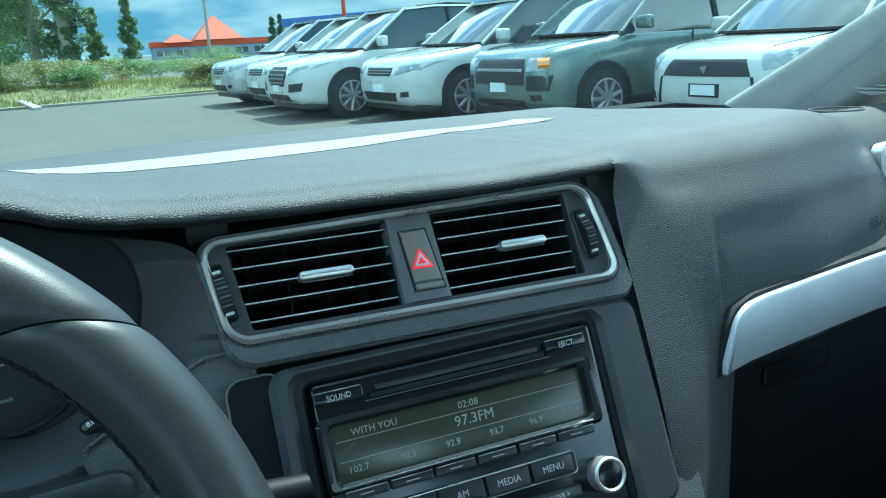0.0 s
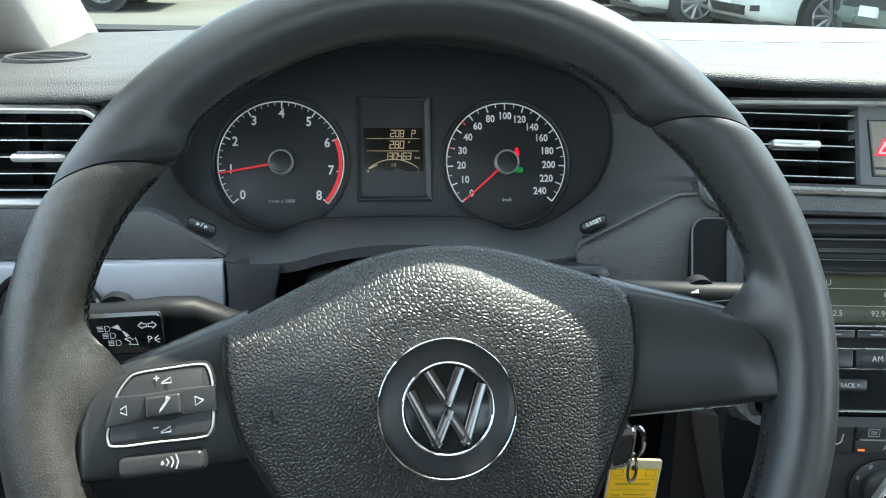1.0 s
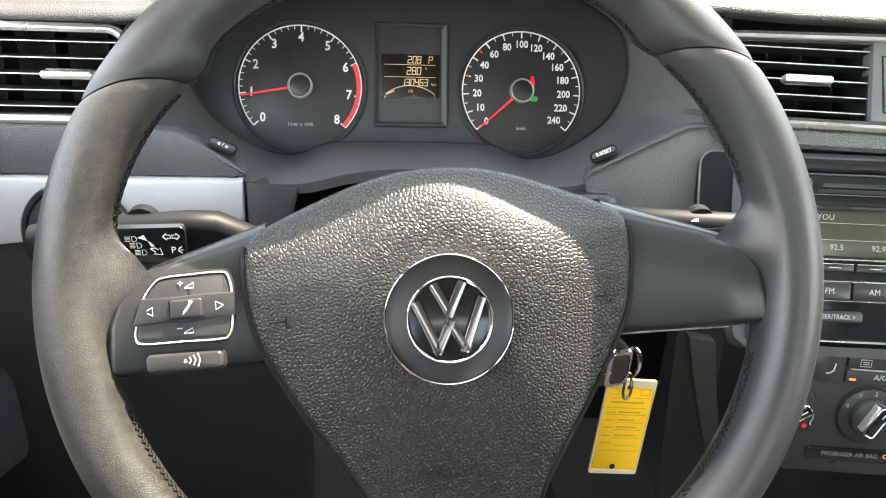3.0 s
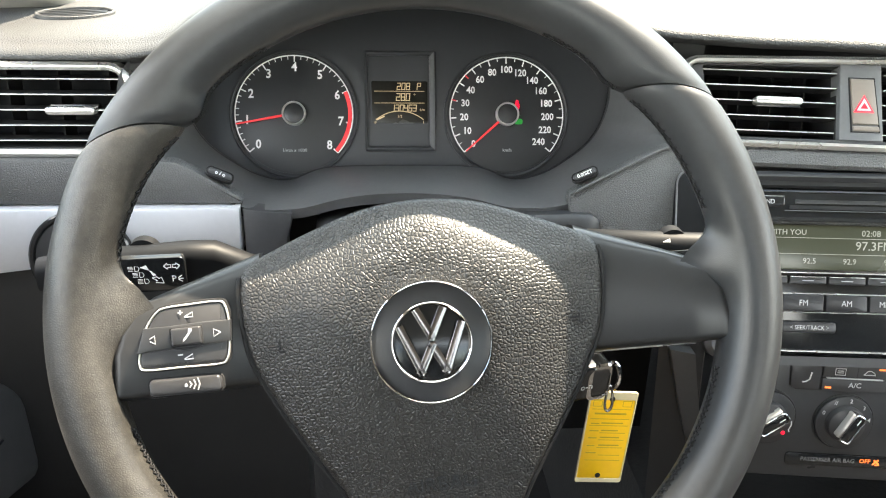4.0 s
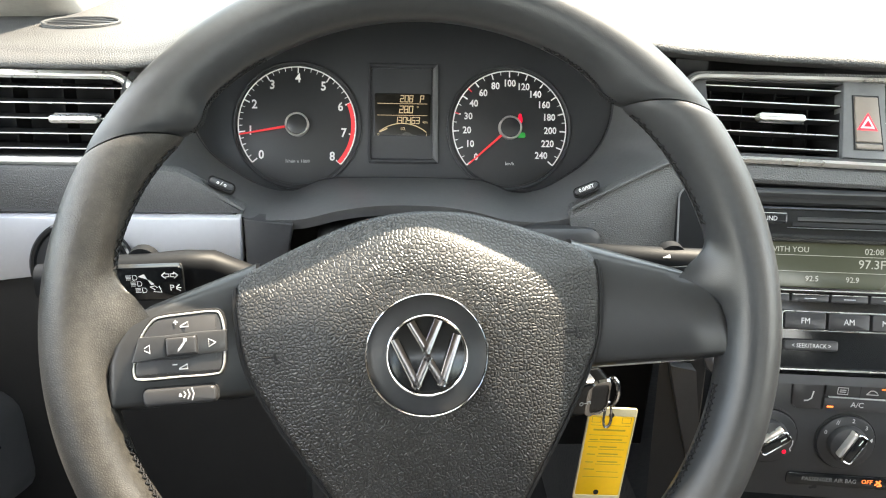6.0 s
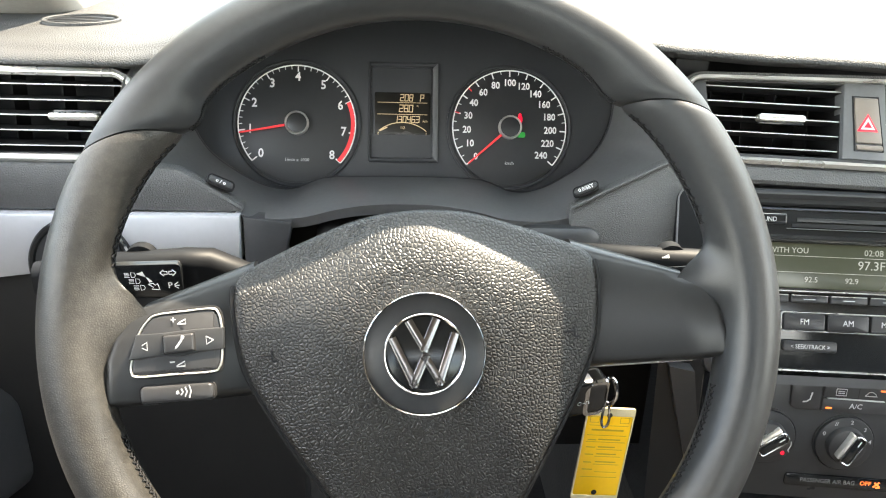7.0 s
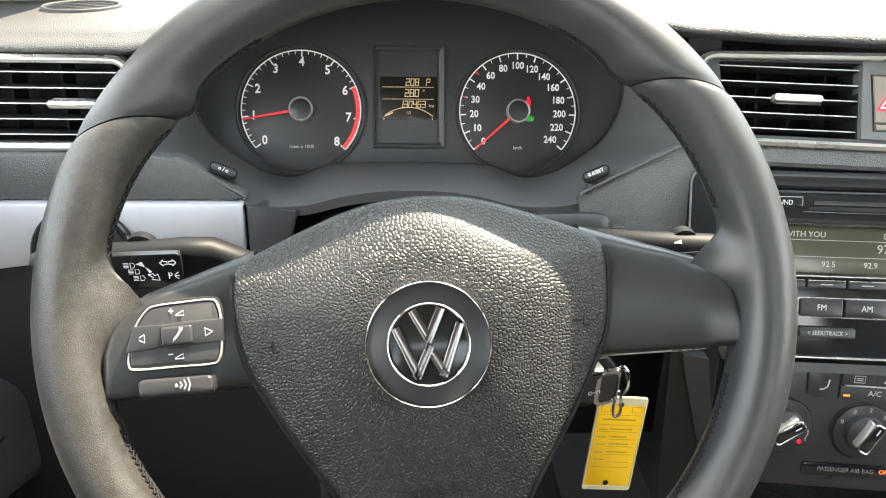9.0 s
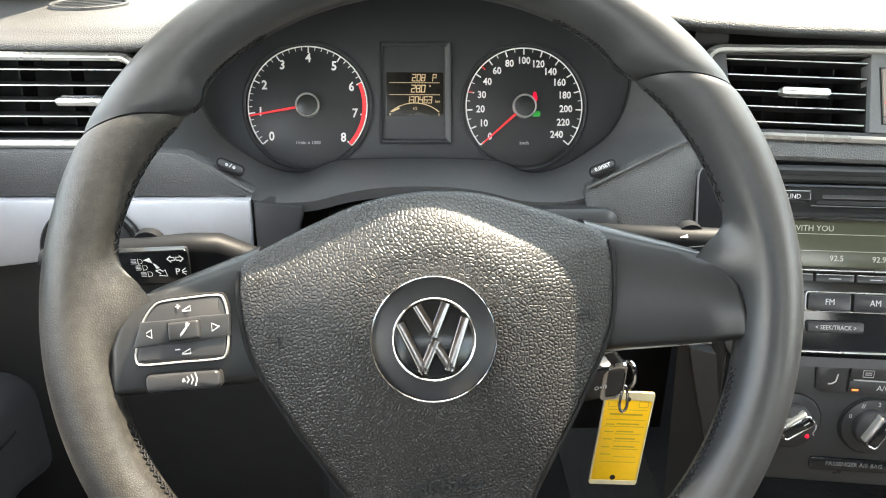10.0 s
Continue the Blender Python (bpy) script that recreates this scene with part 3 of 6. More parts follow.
tach = dial("tachometer", -0.0970, 220.5, -42.0, list(range(9)), 5, "black tachometer face with white figures")
numbers(tach, -0.0970, 220.5, -42.0, [str(i) for i in range(9)], 0.0425, 0.0112)
bm = bmesh.new()
arc = [(radians(220.5 - 262.5 * (6 + 2 * i / 24) / 8)) for i in range(25)]
loft([[(-0.097 + r * math.cos(a), r * math.sin(a), z) for a in arc] for r, z in ((0.0487, 0.0019), (0.0487, 0.0026), (0.0520, 0.0026), (0.0520, 0.0019))], bm, caps=False, closed=False)
part("red_zone", bm, "red", tach, "red band")
needle(tach, -0.0970, 190.5, 0.0525)
words("1/min x 1000", 0.0042, "ink", tach, -0.0970, -0.033, 0.0021)
speedo = dial("speedometer", 0.0980, 221.0, -40.5, list(range(15)), 2, "black speedometer face with white figures")
numbers(speedo, 0.0980, 221.0, -40.5, ["0", "10", "20", "30", "40", "60", "80", "100", "120", "140", "160", "180", "200", "220", "240"], 0.0415, 0.0088)
needle(speedo, 0.0980, 221.5, 0.0515)
words("km/h", 0.0042, "ink", speedo, 0.0980, -0.033, 0.0021)
for a in (221 - 261.5 * 3 / 14, 221 - 261.5 * 4.5 / 14):
    bm = box(0.0486, 0.0531, -0.0005, 0.0005, 0.0020, 0.0027)
    bm.transform(pose(0.098, 0, 0, 0, 0, a))
    part("red_tick", bm, "red", speedo)
bm = plate(rrect(0.1078, 0.0080, 0.0042, 0.0068, 0.002), 0.0018, 0.0026, 0.0002)
join(bm, plate(circle(0.1078, 0.0122, 0.0013, 16), 0.0018, 0.0026, 0.0002))
part("belt_telltale", bm, "telltale_red", speedo, "glowing red warning lamp")
part("brake_telltale", plate(rrect(0.1090, -0.0064, 0.0075, 0.0050, 0.0018), 0.0018, 0.0026, 0.0002), "telltale_green", speedo, "glowing green indicator lamp")
# middle display
disp = part("display_housing", frame_ring(rrect(-0.0005, 0.0121, 0.065, 0.092, 0.002), rrect(-0.0020, 0.0121, 0.0560, 0.083, 0.0015), 0.0, 0.0040, 0.0016), "cluster", cluster)
# highlight on the right flank, built as a strip of paler grey
part("housing_highlight", plate([(0.0262, -0.0285), (0.0312, -0.0330), (0.0312, 0.0572), (0.0262, 0.0525)], 0.0026, 0.0046, 0.0008), "bezel", disp)
part("display", plate(rrect(-0.0013, 0.0113, 0.0515, 0.0385, 0.0015), 0.0, 0.0016, 0.0003), "lcd", disp, "dark segment display")
SEGS = {"0": "abcdef", "1": "bc", "2": "abged", "3": "abgcd", "4": "fgbc", "6": "afgedc", "8": "abcdefg", "P": "abefg"}


def segment_text(body, x, y, h, name):
    """Slanted seven-segment figures, right end at x, resting on y."""
    bm, w = bmesh.new(), h * 0.50
    x -= (w + h * 0.22) * len(body.replace(".", ""))
    for ch in body:
        if ch == ".":
            join(bm, box(x - h * 0.16, x - h * 0.06, y, y + h * 0.10, 0.0016, 0.0019))
            continue
        bars = {"a": (0, w, h, h), "g": (0, w, h / 2, h / 2), "d": (0, w, 0, 0), "f": (0, 0, h / 2, h), "b": (w, w, h / 2, h), "e": (0, 0, 0, h / 2), "c": (w, w, 0, h / 2)}
        for k in SEGS.get(ch, ""):
            x0, x1, y0, y1 = bars[k]
            e = h * 0.055
            join(bm, box(x + x0 - e, x + x1 + e, y + y0 - e, y + y1 + e, 0.0016, 0.0019))
        x += w + h * 0.22
    for v in bm.verts:
        v.co.x += (v.co.y - y) * 0.10
    return part(name, bm, "amber", disp, smooth=20)


segment_text("208", 0.0090, 0.0228, 0.0058, "clock_figures")
segment_text("P", 0.0190, 0.0228, 0.0058, "gear_letter")
segment_text("28.0", 0.0090, 0.0128, 0.0062, "temperature_figures")
segment_text("130463", 0.0150, 0.0030, 0.0056, "odometer_figures")
words("km", 0.0036, "amber", disp, 0.0195, 0.0044, 0.0018)
words("o", 0.0034, "amber", disp, 0.0125, 0.0185, 0.0018)
for y in (0.0212, 0.0104):
    part("display_rule", box(-0.0245, 0.0215, y - 0.0002, y + 0.0002, 0.0016, 0.0019), "amber", disp)
bm = tube([(-0.0012 + 0.034 * math.cos(radians(a)), -0.031 + 0.034 * math.sin(radians(a)), 0.0017) for a in range(50, 131, 4)], 0.0004, 6)
part("fuel_arc", bm, "amber", disp)
part("fuel_bar", plate([(-0.0225, -0.0042), (-0.0155, -0.0012), (-0.0150, -0.0022), (-0.0222, -0.0056)], 0.0016, 0.0019, 0.0001), "amber", disp)
words("1/2", 0.0035, "amber", disp, -0.0012, -0.002, 0.0018)
words("0", 0.0035, "amber", disp, -0.0235, -0.0075, 0.0018)
words("1", 0.0035, "amber", disp, 0.0205, -0.0075, 0.0018)


def reset_button(x, z, tilt, body):
    ob = thing("reset_button", basis((x, 0.2640, z), (math.cos(radians(tilt)), 0, math.sin(radians(tilt))), (-0.3 * math.sin(radians(tilt)), 0.60, 0.80)), "small black oblong trip button set in the cluster bezel", "button", "trip buttons")
    part("collar", frame_ring(rrect(0, 0, 0.0225, 0.0082, 0.004), rrect(0, 0, 0.0200, 0.0060, 0.003), -0.004, 0.0022, 0.0007), "black", ob)
    part("key", plate(rrect(0, 0, 0.0196, 0.0056, 0.0027), -0.003, 0.0030, 0.0010), "button", ob, "dark grey key")
    words(body, 0.0042, "white", ob, 0, 0, 0.0032, bold=0.02)


reset_button(0.1465, 0.8705, 24, "0.0/SET")
reset_button(-0.1460, 0.8715, -24, "o / o")

# ---- driver's end vent ----
def louvre(parent, x0, x1, y0, y1, n, tab, lean=0.0):
    """Slats with bright front edges in a dark duct, and a chrome tab on the middle one."""
    part("duct", box(x0 + lean * y1 - 0.004, x1 + 0.004, y0 - 0.004, y1 + 0.004, -0.075, -0.070), "void", parent)
    for (a, b, c, d) in ((x0 + lean * y1 - 0.004, x0 + lean * y1, y0, y1), (x1, x1 + 0.004, y0, y1), (x0 + lean * y1, x1, y0 - 0.004, y0), (x0 + lean * y1, x1, y1, y1 + 0.004)):
        part("duct_wall", box(a, b, c, d, -0.072, -0.004), "void", parent)
    for k in range(n):
        y = y0 + (y1 - y0) * (k + 0.46) / n
        s = part("slat", box(x0 + lean * y, x1, y - 0.0007, y + 0.0007, -0.024, -0.0026, 0.0004), "black", parent)
        part("slat_edge", box(x0 + lean * y + 0.001, x1 - 0.001, y - 0.00040, y + 0.00040, -0.0028, -0.0018, 0.0002), "satinchrome", s, "bright front edge")
        if k == n // 2:
            t = part("tab", plate(rrect(tab, y, 0.037, 0.0062, 0.003), -0.006, 0.004, 0.0018), "satinchrome", parent, "satin chrome direction tab")
            part("tab_clip", box(tab - 0.016, tab + 0.019, y - 0.0042, y + 0.0042, -0.012, -0.003, 0.001), "gloss", t)
    for k in range(4):
        x = x0 + (x1 - x0) * (k + 0.5) / 4
        part("vane", box(x - 0.0008, x + 0.0008, y0, y1, -0.060, -0.034), "void", parent)


side_vent = thing("side_air_vent", basis((-0.275, 0.272, 0.921), (1, 0.0, 0), (0, 0.14, 1)), "black louvred vent in satin chrome beside the driver's door", "air vent", "dash vents")
o_out = rrect(-0.018, 0.0, 0.173, 0.0715, 0.016, 8)
i_out = rrect(-0.018, 0.0, 0.161, 0.0595, 0.011, 8)
part("frame", frame_ring(o_out, i_out, -0.01, 0.004, 0.0025), "satinchrome", side_vent, "satin chrome frame")
louvre(side_vent, -0.095, 0.0605, -0.029, 0.029, 5, 0.022)

# ---- centre vents ----
centre = thing("centre_air_vent", FS, "twin black louvred vent in satin chrome with hazard switch", "air vent", "dash vents")
def slant(pts):
    """The vent panel leans to the right below and its top edge falls towards the driver."""
    return [(x + (0.004 - 0.140 * y if x < 0 else -0.0085 - 0.200 * y), y - 0.0070 * max(0.0, y / 0.036) * max(0.0, min(1.0, (0.14 - x) / 0.29))) for x, y in pts]
co, ci = slant(rrect(-0.0065, -0.0005, 0.297, 0.0750, 0.015, 8)), slant(rrect(-0.0065, 0.0003, 0.2885, 0.0662, 0.0115, 8))
part("frame", frame_ring(co, ci, -0.012, 0.0075, 0.0026), "satinchrome", centre, "satin chrome frame")
opening = slant([(x - 0.0098, y) for x, y in rrect(-0.0065, 0.0010, 0.242, 0.0615, 0.002, 8)])
opening = [(x if x < 0 else x + 0.0145 + 0.12 * y, y) for x, y in opening]
part("fascia", frame_ring(ci, opening, -0.014, 0.0005, 0.0006), "stack", centre)
for x0, x1, tab, lean in ((-0.1372, -0.0300, -0.077, -0.17), (0.0045, 0.1075, 0.0675, 0.0)):
    unit = new("louvre_unit")
    unit.parent = centre
    louvre(unit, x0, x1, -0.0295, 0.0295, 5, tab, lean)
part("switch_fascia", plate([(-0.0310, 0.0305), (0.0010, 0.0305), (0.0062, -0.0300), (-0.0285, -0.0300)], -0.014, 0.0022, 0.0015), "bezel", centre)
hz = part("hazard_switch", plate([(-0.0232, 0.0185), (-0.0050, 0.0185), (0.0008, -0.0170), (-0.0192, -0.0170)], 0.0, 0.0045, 0.0014), "hazard", centre, "grey hazard warning push switch")
ho = [(-0.0240, 0.0195), (-0.0044, 0.0195), (0.0026, -0.0230), (-0.0196, -0.0230)]
part("switch_gap", frame_ring(inset2(ho, -0.0006), inset2(ho, 0.0008), 0.0, 0.0027, 0.0002), "void", hz)
tri = [(-0.0122, 0.0060), (-0.0036, -0.0078), (-0.0196, -0.0078)]
part("warning_triangle", plate(tri, 0.0040, 0.0048, 0.0002), "telltale_red", hz, "red warning triangle")
mid = [(-0.0121, 0.0032), (-0.0062, -0.0063), (-0.0172, -0.0063)]
part("white_triangle", plate(mid, 0.0044, 0.0052, 0.0001), "ink", hz, "pale triangle")
tri2 = [(-0.0120, -0.0002), (-0.0088, -0.0048), (-0.0148, -0.0048)]
part("inner_triangle", plate(tri2, 0.0046, 0.0056, 0.0001), "telltale_red", hz)
part("switch_lower_lip", plate([(-0.0190, -0.0182), (0.0010, -0.0182), (0.0018, -0.0222), (-0.0184, -0.0222)], 0.0, 0.0042, 0.0012), "hazard", hz)
for cx, cy, turn in ((-0.1440, -0.004, 9.0), (0.1190, -0.002, 9.0)):
    place = Matrix.Translation((cx, cy, 0)) @ Matrix.Rotation(radians(turn), 4, "Z")

    def placed(bm):
        bm.transform(place)
        return bm
    w = part("thumb_wheel", placed(tube([(-0.0038, 0, -0.0100), (0.0038, 0, -0.0100)], 0.0205, 36)), "black", centre, "ribbed black thumbwheel")
    part("wheel_slot", placed(frame_ring(rrect(0, 0, 0.0105, 0.0385, 0.003), rrect(0, 0, 0.0082, 0.0350, 0.002), 0.0, 0.0030, 0.0008)), "satin", w, "slot frame")
    for sy in (-1, 1):
        part("wheel_mark", placed(plate(rrect(0, sy * 0.0135, 0.0052, 0.0022, 0.0008), 0.0, 0.0070, 0.0006)), "satinchrome", w)
    for k in range(13):
        a = radians(42 + 8 * k)
        bm = box(-0.0034, 0.0034, -0.0006, 0.0006, 0.0, 0.0010, 0.0002)
        bm.transform(Matrix.Translation((0, 0.0205 * math.cos(a), -0.0100 + 0.0205 * math.sin(a))) @ Matrix.Rotation(a - math.pi / 2, 4, "X"))
        part("rib", placed(bm), "bezel" if k % 2 else "button", w)

# ---- centre console surround and radio ----
console = thing("centre_console", FS, "dark plastic centre console surround", "console")
part("vent_surround", frame_ring(slant(rrect(-0.0030, -0.0075, 0.3100, 0.0910, 0.018, 8)), slant(rrect(-0.0065, -0.0005, 0.2965, 0.0745, 0.015, 8)), -0.03, 0.0035, 0.0028), "panel", console, "grained grey surround of the vents")
TURN_R = radians(1.2)
turned = lambda pts: [(x * math.cos(TURN_R) - (y + 0.13) * math.sin(TURN_R), -0.13 + x * math.sin(TURN_R) + (y + 0.13) * math.cos(TURN_R)) for x, y in pts]
so, si = turned(rrect(0.0125, -0.1305, 0.275, 0.152, 0.014, 8)), turned(rrect(0.002, -0.1335, 0.224, 0.143, 0.010, 8))
part("surround", frame_ring(so, si, -0.03, 0.0022, 0.0045), "stack", console, "smooth dark surround of the radio")
part("recess", frame_ring(inset2(si, -0.004), turned(rrect(0.0035, -0.1345, 0.212, 0.134, 0.006, 8)), -0.03, -0.004, 0.002), "black", console)
cheek = turned(rrect(-0.1325, -0.1120, 0.036, 0.114, 0.011, 8))
part("cheek", plate(cheek, -0.03, -0.0045, 0.0010), "lever", console, "smooth black panel beside the radio")
part("cheek_edge", tube([(x, y, -0.0050) for x, y in inset2(cheek, 0.0002)], 0.0009, 8, True), "bezel", console, "thin grey edge")
part("right_flank", sheet(lambda s, t: (0.1340 + 0.046 * s, -0.33 + 0.386 * t, -0.003 - 0.014 * s), 4, 8, (0, 0, -0.01)), "panel", console, "grained grey edge beside the vents")

radio = thing("car_radio", FR, "black car radio with a green-grey display and a chrome-ringed knob", "car radio")
part("chassis", plate(rrect(0.0035, -0.134, 0.206, 0.130, 0.004), -0.02, 0.0, 0.002), "gloss", radio)
part("disc_slot", box(-0.062, 0.066, -0.0845, -0.0815, -0.001, 0.0008), "void", radio)
part("slot_lip", box(-0.058, 0.062, -0.0800, -0.0770, 0.0, 0.0010, 0.0004), "satin", radio)
part("slot_edge", box(-0.066, 0.070, -0.0860, -0.0854, 0.0, 0.0012, 0.0002), "bezel", radio, "thin bright edge")
part("top_edge", box(-0.095, 0.100, -0.0712, -0.0705, 0.0, 0.0012, 0.0003), "satin", radio)
for cx, s in ((-0.083, "SOUND"), (0.0835, "EJECT")):
    b = part("key", plate(rrect(cx, -0.0785, 0.0325, 0.0078, 0.0015), 0.0, 0.0026, 0.001), "gloss", radio, "small black key")
    # highlight along the key's upper edge, built as a chrome strip
    part("key_highlight", box(cx - 0.0155, cx + 0.0155, -0.0747, -0.0743, 0.0018, 0.0027, 0.0001), "satinchrome", b)
    words(s, 0.0052, "ink", b, cx, -0.0790, 0.0034, wide=0.9)
part("display_bezel", frame_ring(rrect(-0.0015, -0.1145, 0.200, 0.0475, 0.005, 6), rrect(-0.002, -0.1148, 0.182, 0.0355, 0.003, 6), 0.0, 0.006, 0.0025), "gloss", radio)
for x in (-0.0985, 0.0955):
    part("display_flank", box(x - 0.0013, x + 0.0013, -0.130, -0.101, 0.004, 0.0068, 0.0008), "satin", radio)
rd = part("display", plate(rrect(-0.002, -0.1148, 0.182, 0.0355, 0.002), 0.0, 0.0015, 0.0003), "radiolcd", radio, "green-grey radio display")
for y in (-0.1072, -0.1200):
    part("display_rule", box(-0.0905, 0.086, y - 0.0002, y + 0.0002, 0.0014, 0.0018), "lcdink", rd)
words("02:08", 0.0068, "lcdink", rd, 0.002, -0.1030, 0.0017)
words("97.3FM", 0.0098, "lcdink", rd, 0.0045, -0.1132, 0.0017)
words("WITH YOU", 0.0062, "lcdink", rd, -0.0640, -0.1030, 0.0017)
for x, s in ((-0.0790, "102.7"), (-0.0455, "92.5"), (-0.0140, "92.9"), (0.0180, "93.7"), (0.0480, "96.9"), (0.0755, "107.1")):
    words(s, 0.0062, "lcdink", rd, x, -0.1257, 0.0017)
part("display_sill", box(-0.093, 0.089, -0.1352, -0.1342, 0.002, 0.0070, 0.0004), "satinchrome", radio, "bright sill line")
for k in range(6):
    x = -0.0775 + 0.0305 * k
    b = part("preset_key", plate(rrect(x, -0.1408, 0.0290, 0.0062, 0.0012), 0.0, 0.0042, 0.001), "button", radio, "slim preset key")
    part("key_top_edge", box(x - 0.0138, x + 0.0138, -0.1384, -0.1377, 0.0034, 0.0046, 0.0002), "satinchrome", b)
    part("key_mark", box(x - 0.0045, x + 0.0045, -0.1414, -0.1408, 0.0040, 0.0044), "ink", b)
ko = rrect(0.001, -0.1590, 0.138, 0.0155, 0.003, 5)
part("key_row_frame", frame_ring(ko, inset2(ko, 0.0008), 0.0, 0.0038, 0.0003), "satinchrome", radio, "thin bright frame")
for k, s in enumerate(("FM", "AM", "MEDIA", "MENU")):
    x = -0.0500 + 0.0338 * k
    b = part("key", plate(rrect(x, -0.1590, 0.0318, 0.0132, 0.001), 0.0, 0.0045, 0.001), "button", radio, "black push key")
    words(s, 0.0066, "ink", b, x, -0.1590, 0.0047, wide=0.9)
for x, s in ((-0.0445, "< SEEK/TRACK >"), (0.0480, "< FOLDER >")):
    b = part("rocker_key", plate(rrect(x, -0.1785, 0.0420, 0.0085, 0.002), 0.0, 0.0040, 0.001), "button", radio, "slim rocker key")
    words(s, 0.0049, "ink", b, x, -0.1787, 0.0042, wide=0.85)
part("lower_edge", box(-0.096, 0.103, -0.1985, -0.1972, 0.0, 0.0025, 0.0004), "satinchrome", radio, "thin bright lower edge")
kb = part("volume_knob", plate(circle(0.0890, -0.1730, 0.0102, 40), 0.0, 0.0120, 0.002), "gloss", radio, "round black knob")
part("knob_ring", frame_ring(circle(0.0890, -0.1730, 0.0122, 40), circle(0.0890, -0.1730, 0.0092, 40), 0.0, 0.0128, 0.0012), "satinchrome", kb, "chrome ring")

# ---- climate panel ----
climate = thing("climate_panel", FH, "dark climate control panel with rotary dials", "climate control")
part("fascia", plate(rrect(0.010, -0.060, 0.190, 0.124, 0.006), -0.02, 0.0, 0.002), "satin", climate)
part("upper_ledge", box(-0.085, 0.105, -0.014, -0.008, -0.01, 0.002, 0.001), "gloss", climate)
b = part("seat_heat_key", plate([(-0.0530, -0.0205), (-0.0505, -0.0185), (-0.0297, -0.0180), (-0.0285, -0.0415), (-0.0475, -0.0420), (-0.0515, -0.0390)], 0.0, 0.0025, 0.001), "button", climate)
strokes([[(-0.0425, -0.0350), (-0.0395, -0.0345), (-0.0370, -0.0325), (-0.0360, -0.0265)]], 0.0006, "ink", b, 0.0026, "seat_symbol")
b = part("air_key", plate(rrect(-0.0015, -0.0245, 0.051, 0.0110, 0.001), 0.0, 0.0025, 0.0008), "button", climate)
strokes([[(-0.0175, -0.0220), (-0.0095, -0.0220), (-0.0095, -0.0275), (-0.0175, -0.0275), (-0.0175, -0.0220)], [(-0.016, -0.0240), (-0.011, -0.0240)], [(-0.016, -0.0256), (-0.011, -0.0256)]], 0.0004, "ink", b, 0.0026, "rear_window_symbol")
strokes([[(0.0050, -0.0265), (0.0145, -0.0265), (0.0130, -0.0245), (0.0105, -0.0230), (0.0080, -0.0232), (0.0065, -0.0250), (0.0050, -0.0265)]], 0.0004, "ink", b, 0.0026, "recirculation_symbol")
part("key_divider", box(-0.0001, 0.0004, -0.0298, -0.0192, 0.0018, 0.0026), "black", b)
part("rule", box(-0.0235, 0.0210, -0.0309, -0.0302, 0.0, 0.0030, 0.0002), "ink", climate)
b = part("air_con_key", plate(rrect(-0.0015, -0.0365, 0.051, 0.0105, 0.001), 0.0, 0.0025, 0.0008), "button", climate)
words("A/C", 0.0062, "ink", b, -0.0005, -0.0362, 0.0027)
part("key_lamp", box(-0.0240, -0.0190, -0.0395, -0.0380, 0.0024, 0.0028, 0.0002), "orange", b, "glowing orange lamp")
part("recirculation_lamp", box(0.0165, 0.0215, -0.0222, -0.0208, 0.0024, 0.0028, 0.0002), "orange", climate, "glowing orange lamp")


def rotary(cx, cy, turn, marks, name):
    base = part(name, plate(circle(cx, cy, 0.0232, 48), 0.0, 0.0035, 0.0015), "satin", climate, "round black dial with a chrome pointer bar")
    part("dial_groove", frame_ring(circle(cx, cy, 0.0246, 48), circle(cx, cy, 0.0234, 48), 0.0, 0.0014, 0.0004), "black", base)
    knob = part("hub", plate(circle(cx, cy, 0.0155, 40), 0.003, 0.010, 0.004), "button", base)
    q = pose(cx, cy, 0, 0, 0, turn)
    o = rrect(0.0004, 0.001, 0.0088, 0.0255, 0.0026, 5)
    bm = plate(o, 0.008, 0.0170, 0.0018)
    bm.transform(q)
    bar = part("grip_bar", bm, "gloss", knob, "raised black grip bar")
    bm = frame_ring(inset2(o, -0.0006), inset2(o, 0.0008), 0.012, 0.0176, 0.0005)
    bm.transform(q)
    part("grip_edge", bm, "chrome", knob, "chrome edge")
    bm = plate(rrect(-0.0048, 0.001, 0.0036, 0.0235, 0.0016, 4), 0.008, 0.0158, 0.0012)
    bm.transform(q)
    part("grip_flank", bm, "satinchrome", knob, "satin chrome flank")
    bm = box(0.0006, 0.0013, 0.006, 0.011, 0.0168, 0.0173)
    bm.transform(q)
    part("pointer_line", bm, "white", knob)
    for a, s in marks:
        words(s, 0.0050, "ink", base, cx + 0.0195 * math.cos(radians(a)), cy + 0.0195 * math.sin(radians(a)), 0.0037)
    return base


rotary(-0.0040, -0.0690, -27, ((155, "0"), (118, "//"), (82, "2"), (45, "3"), (10, "4")), "fan_dial")
tb = rotary(-0.0665, -0.0680, -52, (), "temperature_dial")
part("hot_dot", plate(circle(-0.0520, -0.0805, 0.0017, 16), 0.003, 0.0040, 0.0002), "telltale_red", tb, "small red dot")
strokes([[(-0.0465, -0.0700), (-0.0462, -0.0735), (-0.0480, -0.0775), (-0.0470, -0.0795)]], 0.0004, "ink", tb, 0.0038, "heat_arc")
rotary(0.0590, -0.0690, 20, (), "air_flow_dial")
lb = part("notice_strip", plate(rrect(0.0050, -0.1045, 0.102, 0.0110, 0.003), 0.0, 0.0018, 0.0008), "gloss", climate, "gloss black notice strip")
words("PASSENGER AIR BAG", 0.0052, "dimink", lb, -0.0115, -0.1040, 0.0020, wide=0.92)
